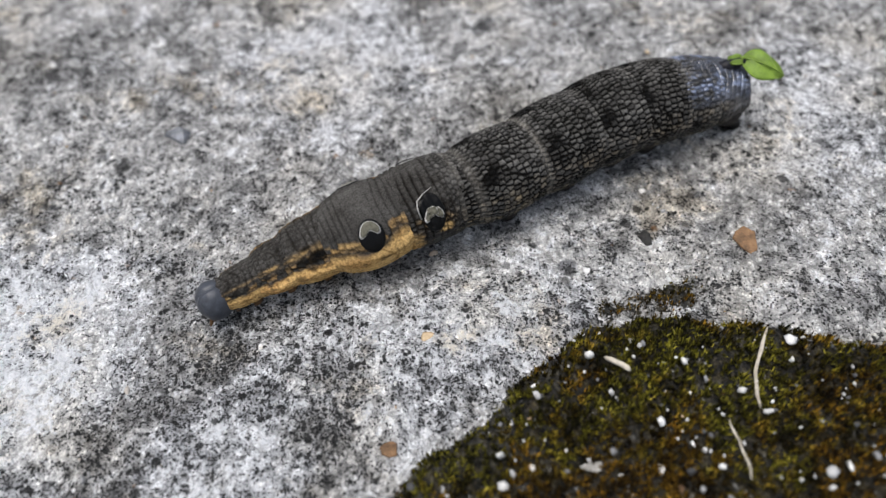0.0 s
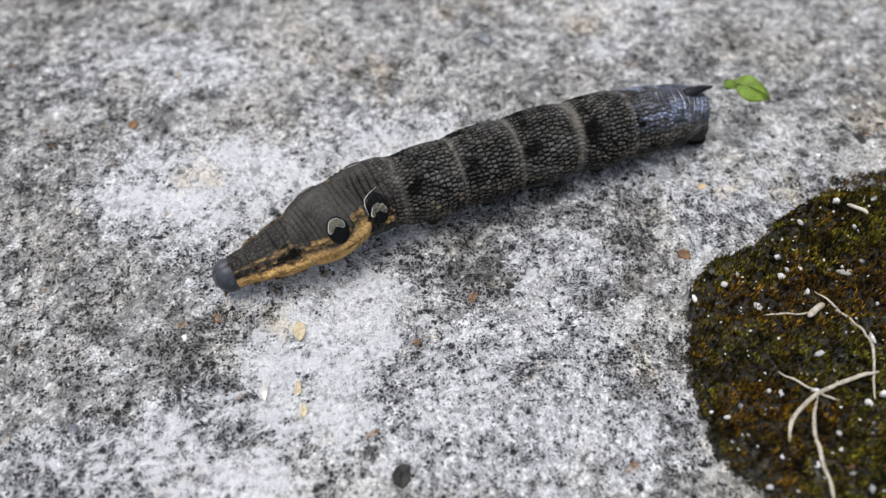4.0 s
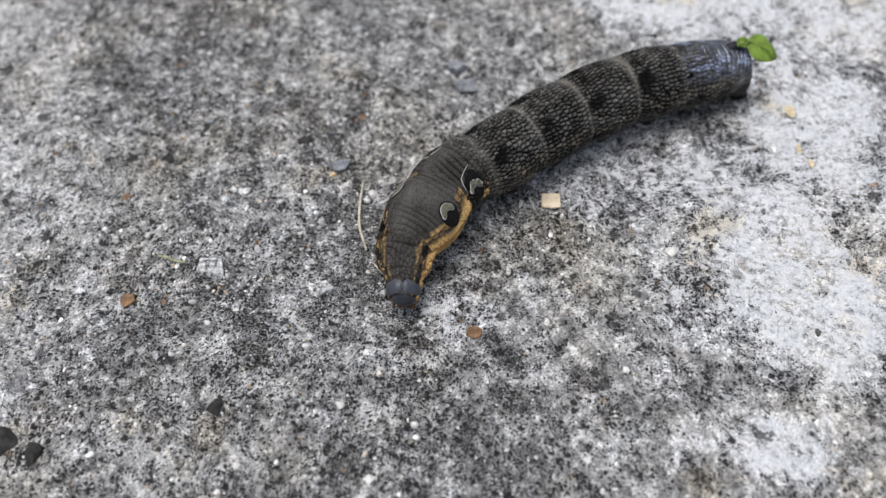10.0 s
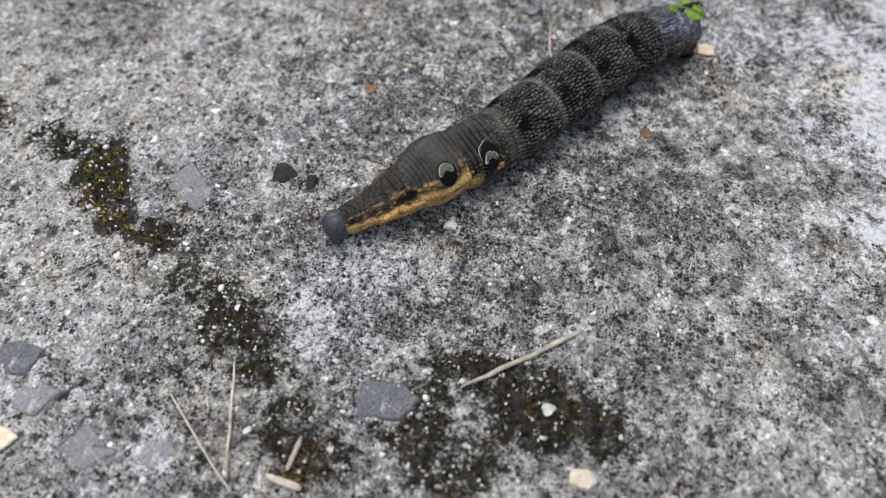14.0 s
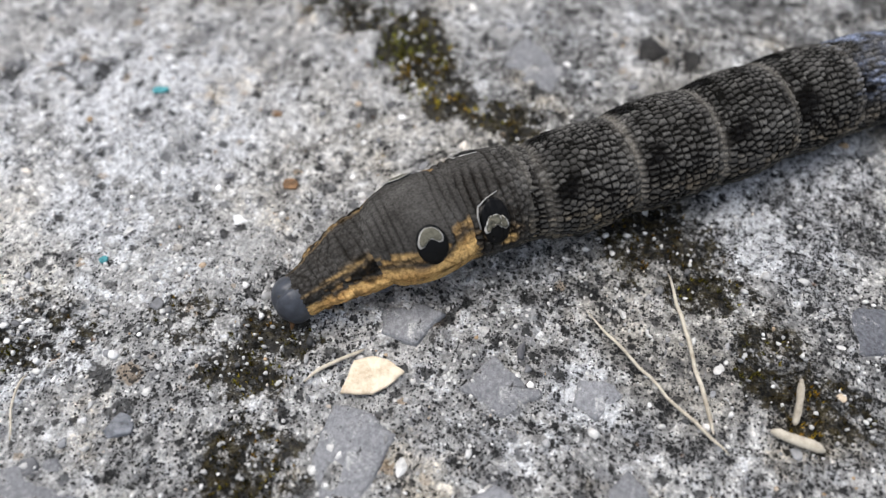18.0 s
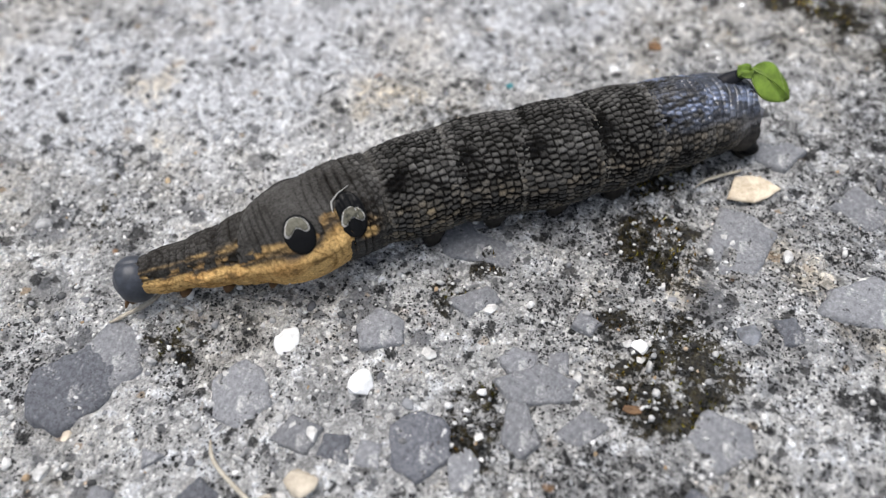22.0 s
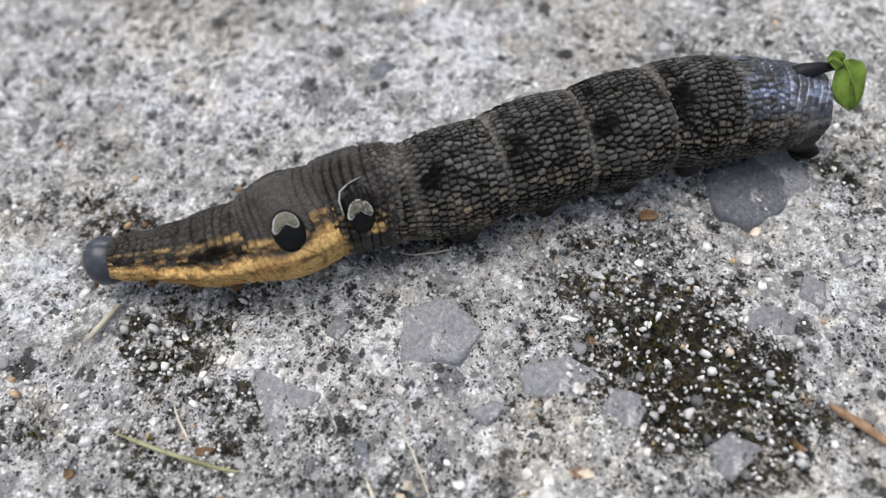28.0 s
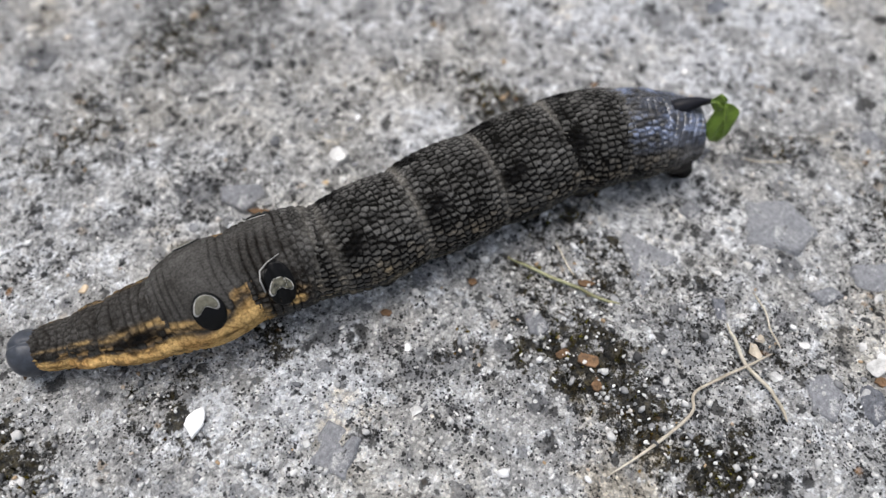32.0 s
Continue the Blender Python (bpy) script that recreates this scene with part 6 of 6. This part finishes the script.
def creep(rows, hanging):
    """Key the body, its rings, its head and the leaf."""
    keys = {ob: [] for ob in (cater, head, leaf, *segs)}
    lean = [1.0 if row[0] in hanging else 0.0 for row in rows]
    lean = [0.7 * b + 0.15 * (a + c) for a, b, c in zip(lean[:1] + lean, lean, lean[1:] + lean[-1:])]
    for (t, head_z, tail_z, *flat), hang in zip(rows, lean):
        neck_z = head_z + (5.7 - head_z) * (0.75 if head_z > 5.7 else 0.55)
        high = (head_z, neck_z, 5.7, 5.7, 5.7, 5.8, 5.8, 5.8, tail_z)
        pts = [Vector((x, y, z)) * 0.001 for (x, y), z in zip(flat, high)]
        middle = spline(pts, 6.5)
        course = pts[0] - pts[-1]
        base = pose(middle.x, middle.y, 0, 0, 0, math.degrees(math.atan2(course.y, course.x)))
        back = base.inverted()
        keys[cater].append((t, base))
        keys[head].append((t, back @ along(pts, 0.0) @ rolled(t)))
        for seg, at in zip(segs, SPINE_AT):
            keys[seg].append((t, back @ along(pts, at) @ rolled(t)))
        near = [a + (b - a) * hang for a, b in ((20, 77), (16, 88), (150, 172))]
        horn = along(pts, 10.8) @ rolled(t) @ Matrix.Translation((-0.0058 - 0.0022 * hang, 0.0004 + 0.0006 * hang, 0.0047 - 0.0012 * hang))
        keys[leaf].append((t, horn @ pose(0, 0, 0, *near)))
    for ob, list_of_rows in keys.items():
        walk(ob, list_of_rows)


def motions():
    # seconds; height of the head, of the tail; then x, y in millimetres of stations from head to tail
    creep([
        (0.0, 3.6, 5.0, (78.0, 48.6), (90.5, 52.5), (96.7, 53.4), (103.9, 55.4), (111.7, 57.1), (120.5, 60.1), (128.1, 62.8), (134.1, 64.5), (149.6, 65.6)),
        (0.5, 3.6, 5.0, (72.6, 48.7), (85.2, 49.7), (89.1, 50.7), (94.7, 53.3), (101.9, 54.9), (110.1, 56.9), (117.7, 58.1), (125.3, 58.9), (148.9, 61.3)),
        (1.0, 3.6, 5.0, (71.7, 39.9), (79.4, 44.7), (83.9, 46.0), (88.9, 49.2), (96.1, 51.6), (105.0, 54.7), (113.7, 57.1), (120.7, 59.2), (139.3, 62.1)),
        (1.5, 3.6, 5.0, (59.0, 44.3), (75.3, 43.6), (79.6, 44.4), (85.2, 47.1), (91.6, 50.0), (99.2, 53.7), (106.8, 56.1), (113.9, 57.8), (135.0, 60.2)),
        (2.0, 3.6, 5.0, (57.0, 36.8), (67.3, 42.1), (71.8, 43.6), (77.1, 46.8), (83.9, 48.3), (92.0, 50.6), (100.6, 52.8), (109.1, 54.9), (134.5, 60.2)),
        (2.5, 3.6, 5.0, (55.5, 34.8), (65.9, 39.3), (70.6, 40.7), (75.9, 44.2), (82.9, 46.5), (91.5, 49.6), (100.3, 52.2), (108.4, 54.5), (131.0, 59.3)),
        (4.5, 3.6, 5.0, (22.8, 25.9), (31.1, 29.1), (36.2, 31.5), (42.2, 35.3), (48.8, 36.7), (57.1, 39.2), (66.1, 41.7), (75.4, 44.0), (99.1, 48.8)),
        (5.0, 6.0, 5.0, (11.3, 28.6), (22.4, 28.7), (29.0, 29.5), (36.9, 31.3), (43.9, 33.1), (51.9, 36.6), (59.6, 40.1), (67.0, 42.3), (83.0, 43.8)),
        (5.5, 8.0, 5.0, (8.8, 28.1), (15.0, 28.7), (19.8, 30.0), (26.3, 33.2), (33.2, 34.0), (41.2, 35.4), (49.5, 36.7), (58.4, 38.1), (82.6, 43.3)),
        (6.0, 3.6, 5.0, (0.4, 12.8), (10.8, 18.9), (15.5, 21.7), (21.7, 26.3), (28.9, 28.8), (37.5, 31.9), (46.0, 34.7), (53.6, 37.0), (69.5, 40.7)),
        (6.5, 3.6, 5.0, (-7.2, 18.4), (7.4, 20.3), (12.1, 22.3), (18.6, 25.9), (24.3, 28.5), (31.2, 32.0), (38.6, 34.6), (46.0, 36.4), (67.4, 40.0)),
        (7.0, 3.6, 5.0, (-9.6, 15.0), (0.2, 18.8), (4.3, 20.4), (10.4, 23.8), (16.8, 25.4), (24.7, 28.1), (33.5, 31.1), (42.8, 33.9), (67.2, 40.3)),
        (7.5, 3.6, 5.0, (-16.3, 12.7), (-3.9, 15.7), (1.1, 17.3), (7.8, 20.7), (14.9, 23.1), (23.6, 26.8), (32.4, 30.4), (40.5, 33.0), (57.7, 36.3)),
        (8.0, 3.6, 5.0, (-15.5, 5.6), (-6.2, 12.3), (-1.3, 14.5), (3.7, 17.7), (9.2, 20.6), (16.0, 24.6), (23.5, 27.8), (30.8, 29.9), (52.7, 35.5)),
        (8.5, 3.6, 5.0, (-18.5, -6.4), (-12.6, 1.4), (-8.8, 4.5), (-4.0, 10.3), (1.9, 14.1), (9.6, 18.9), (18.1, 23.0), (26.4, 26.3), (45.3, 33.1)),
        (9.0, 3.6, 5.0, (-28.4, -11.1), (-18.6, -1.5), (-14.4, 2.4), (-8.5, 8.6), (-3.1, 12.8), (3.0, 18.2), (9.5, 22.5), (16.4, 25.0), (34.8, 27.2)),
        (9.5, 3.6, 5.0, (-24.8, -16.7), (-19.9, -9.4), (-17.4, -6.3), (-13.4, 0.1), (-8.5, 4.2), (-2.4, 9.5), (4.6, 14.8), (12.4, 19.3), (33.7, 28.5)),
        (10.0, 3.6, 5.0, (-20.4, -19.6), (-20.3, -12.1), (-18.3, -8.3), (-14.9, -1.9), (-9.8, 2.5), (-3.1, 8.5), (4.4, 14.3), (12.3, 19.1), (33.0, 27.4)),
        (10.5, 3.6, 5.0, (-16.8, -30.9), (-16.1, -18.9), (-15.1, -13.4), (-13.4, -5.3), (-9.0, 0.4), (-3.0, 7.2), (3.5, 13.4), (9.3, 18.5), (23.4, 27.1)),
        (11.0, 3.6, 5.0, (-27.9, -31.6), (-19.1, -21.0), (-17.4, -16.4), (-15.3, -10.4), (-12.3, -4.7), (-8.2, 2.2), (-3.4, 8.0), (2.1, 12.7), (21.7, 23.5)),
        (11.5, 3.6, 5.0, (-31.8, -37.4), (-26.9, -29.8), (-24.1, -25.9), (-20.9, -20.2), (-16.6, -13.9), (-11.4, -5.5), (-5.8, 2.3), (-0.1, 8.8), (15.7, 22.6)),
        (12.0, 3.6, 5.0, (-38.5, -43.5), (-31.0, -33.8), (-27.7, -29.0), (-23.4, -22.7), (-19.4, -16.6), (-15.2, -8.9), (-10.9, -2.0), (-6.2, 3.5), (7.7, 15.7)),
        (12.5, 3.6, 5.0, (-38.1, -47.6), (-35.4, -39.5), (-33.3, -35.1), (-30.0, -29.3), (-26.0, -24.3), (-21.1, -17.7), (-15.7, -10.7), (-9.7, -3.6), (8.0, 14.5)),
        (13.0, 3.6, 5.0, (-38.3, -48.1), (-35.1, -41.1), (-33.1, -37.1), (-29.9, -31.3), (-26.1, -26.0), (-21.3, -18.8), (-15.7, -11.2), (-9.6, -4.2), (8.5, 10.8)),
        (13.5, 3.6, 5.0, (-52.8, -50.2), (-42.4, -42.6), (-38.5, -38.8), (-33.2, -33.4), (-28.3, -27.5), (-22.8, -19.6), (-17.6, -11.9), (-12.9, -5.5), (-1.2, 4.2)),
        (15.5, 3.6, 5.0, (-68.7, -69.3), (-63.8, -62.7), (-60.8, -59.7), (-56.3, -54.7), (-51.1, -50.5), (-44.8, -44.4), (-38.0, -37.5), (-31.4, -30.8), (-13.8, -14.5)),
        (16.0, 3.6, 5.8, (-82.0, -73.0), (-69.4, -66.5), (-65.7, -63.9), (-59.7, -58.0), (-53.5, -52.6), (-47.2, -45.8), (-41.6, -39.3), (-36.1, -33.6), (-19.3, -17.6)),
        (16.5, 5.0, 5.8, (-82.6, -75.2), (-75.8, -70.2), (-73.7, -66.5), (-68.8, -60.4), (-62.5, -56.6), (-56.1, -51.9), (-49.6, -47.9), (-43.0, -43.9), (-22.3, -31.6)),
        (17.0, 6.5, 5.8, (-94.2, -76.7), (-84.4, -72.5), (-78.1, -70.1), (-72.9, -67.0), (-67.1, -63.2), (-60.1, -57.5), (-53.0, -51.6), (-47.0, -45.8), (-27.8, -30.3)),
        (17.5, 5.5, 5.8, (-99.9, -84.0), (-86.7, -76.9), (-82.7, -73.8), (-77.5, -70.2), (-72.0, -65.8), (-65.3, -60.3), (-58.5, -56.0), (-52.7, -52.8), (-33.2, -45.7)),
        (18.0, 3.6, 5.8, (-102.0, -88.7), (-96.0, -82.6), (-91.6, -79.7), (-86.2, -75.5), (-79.2, -71.8), (-71.2, -66.5), (-63.4, -61.3), (-56.8, -56.4), (-36.2, -43.4)),
        (18.5, 3.6, 5.8, (-111.9, -92.4), (-99.3, -85.8), (-95.0, -83.1), (-90.1, -79.1), (-85.2, -74.5), (-78.9, -68.8), (-72.3, -64.5), (-66.6, -61.3), (-47.0, -54.2)),
        (19.0, 3.6, 5.8, (-113.3, -97.9), (-108.7, -90.2), (-104.2, -87.5), (-99.9, -84.1), (-93.6, -80.7), (-86.4, -75.6), (-78.5, -70.2), (-71.1, -64.4), (-49.3, -47.7)),
        (19.5, 3.6, 5.8, (-122.3, -105.5), (-112.9, -96.4), (-108.2, -93.1), (-102.9, -89.0), (-97.9, -84.4), (-92.6, -78.2), (-86.7, -72.5), (-80.4, -68.2), (-60.6, -55.6)),
        (20.0, 3.6, 5.8, (-125.9, -108.3), (-118.5, -103.0), (-115.8, -100.5), (-112.4, -96.1), (-106.8, -92.1), (-100.6, -87.0), (-93.6, -82.1), (-86.5, -77.1), (-65.5, -62.2)),
        (20.5, 3.6, 5.0, (-135.5, -115.1), (-124.7, -107.9), (-120.5, -104.9), (-115.8, -100.4), (-110.4, -95.3), (-105.2, -88.9), (-100.1, -83.2), (-94.8, -78.7), (-78.5, -68.9)),
        (21.0, 3.6, 5.0, (-143.2, -115.6), (-131.0, -110.7), (-128.2, -108.9), (-124.5, -105.0), (-118.6, -101.3), (-112.0, -97.0), (-105.6, -92.7), (-99.2, -87.7), (-77.9, -70.4)),
        (21.5, 3.6, 5.0, (-151.0, -123.9), (-138.7, -117.4), (-133.9, -114.6), (-128.4, -109.9), (-122.0, -105.4), (-115.2, -99.6), (-109.3, -94.1), (-104.6, -89.5), (-92.1, -80.9)),
        (22.0, 3.6, 5.0, (-151.6, -128.4), (-140.4, -121.0), (-136.9, -118.6), (-133.7, -114.8), (-129.0, -110.5), (-123.0, -105.6), (-117.0, -101.8), (-112.0, -98.0), (-94.6, -84.4)),
        (22.5, 3.6, 5.0, (-162.5, -133.1), (-149.8, -127.3), (-145.1, -125.0), (-141.0, -121.2), (-134.8, -116.8), (-127.9, -110.9), (-121.3, -105.1), (-116.1, -99.9), (-101.4, -86.4)),
        (23.0, 3.6, 5.0, (-161.3, -141.4), (-151.6, -131.9), (-146.9, -129.1), (-143.4, -125.4), (-138.9, -120.9), (-133.8, -115.3), (-128.1, -110.7), (-123.2, -107.2), (-107.0, -97.0)),
        (23.5, 13.0, 5.0, (-168.5, -135.3), (-160.9, -132.1), (-156.6, -129.8), (-151.7, -126.5), (-146.1, -124.1), (-140.0, -120.4), (-133.4, -116.0), (-126.8, -110.7), (-107.9, -95.7)),
        (24.0, 10.0, 5.0, (-174.7, -139.3), (-167.0, -136.8), (-161.5, -134.5), (-154.7, -131.3), (-148.1, -127.2), (-140.9, -121.9), (-134.4, -116.9), (-129.3, -112.4), (-114.0, -100.3)),
        (24.5, 11.0, 5.0, (-176.5, -137.3), (-168.4, -138.1), (-163.5, -136.4), (-158.7, -133.8), (-154.6, -129.6), (-149.2, -124.5), (-142.5, -120.7), (-137.0, -117.8), (-120.0, -104.2)),
        (25.0, 7.5, 5.8, (-184.8, -143.5), (-176.4, -140.0), (-172.4, -138.2), (-168.0, -135.6), (-162.3, -133.1), (-155.4, -129.5), (-147.3, -125.5), (-139.4, -120.9), (-116.6, -107.6)),
        (25.5, 3.6, 5.0, (-187.4, -158.1), (-176.1, -148.4), (-172.4, -145.1), (-169.0, -140.2), (-163.1, -135.8), (-155.7, -131.0), (-147.9, -126.8), (-141.9, -122.8), (-127.3, -110.8)),
        (26.0, 3.6, 5.0, (-187.9, -163.1), (-178.3, -151.5), (-174.3, -147.4), (-171.5, -143.6), (-168.0, -139.1), (-163.3, -133.7), (-157.1, -129.4), (-151.2, -126.3), (-131.9, -116.6)),
        (26.5, 3.6, 5.0, (-190.8, -167.6), (-184.5, -160.3), (-181.0, -156.9), (-178.7, -153.0), (-173.6, -147.8), (-167.4, -141.6), (-160.4, -136.0), (-153.8, -131.0), (-135.7, -119.8)),
        (28.5, 4.5, 5.0, (-209.5, -185.6), (-198.8, -177.6), (-194.3, -172.4), (-190.1, -166.5), (-184.5, -161.3), (-179.3, -154.4), (-174.0, -147.7), (-168.9, -141.6), (-156.1, -131.7)),
        (29.0, 3.6, 5.0, (-205.1, -191.7), (-198.6, -181.4), (-195.5, -176.1), (-192.3, -171.0), (-188.5, -166.2), (-184.7, -159.6), (-180.4, -153.5), (-175.9, -147.7), (-156.6, -130.1)),
        (29.5, 3.6, 5.0, (-204.0, -199.1), (-201.4, -191.0), (-198.7, -186.4), (-196.5, -180.4), (-192.1, -174.4), (-187.6, -166.8), (-182.6, -159.1), (-177.7, -151.6), (-162.8, -134.2)),
        (30.0, 3.6, 5.0, (-206.1, -205.3), (-203.4, -193.9), (-200.7, -188.6), (-198.0, -181.9), (-194.7, -176.4), (-192.0, -169.3), (-188.5, -162.5), (-184.2, -156.3), (-169.5, -143.1)),
        (30.5, 3.6, 5.0, (-211.0, -210.0), (-204.7, -201.3), (-204.1, -198.6), (-202.9, -192.5), (-199.0, -186.4), (-195.1, -178.9), (-190.8, -171.2), (-186.4, -163.2), (-172.8, -142.1)),
        (31.0, 3.6, 5.0, (-212.2, -223.2), (-209.3, -211.0), (-206.8, -205.3), (-204.4, -198.1), (-200.6, -191.4), (-197.2, -183.0), (-194.3, -175.5), (-191.3, -169.0), (-180.9, -155.3)),
        (31.5, 3.6, 5.0, (-215.4, -227.7), (-212.0, -218.1), (-210.9, -212.8), (-209.7, -207.1), (-206.6, -201.1), (-203.4, -193.2), (-199.4, -185.2), (-194.9, -176.9), (-181.3, -156.7)),
        (32.0, 3.6, 5.0, (-223.5, -235.0), (-216.6, -225.3), (-213.8, -219.4), (-211.1, -212.7), (-207.2, -205.9), (-203.9, -197.2), (-200.6, -188.8), (-197.4, -181.0), (-188.0, -169.0)),
    ], (1.0, 6.0, 7.5, 10.5, 12.5, 16.5, 21.5, 22.5, 24.0, 25.5, 28.5, 29.5, 32.0))


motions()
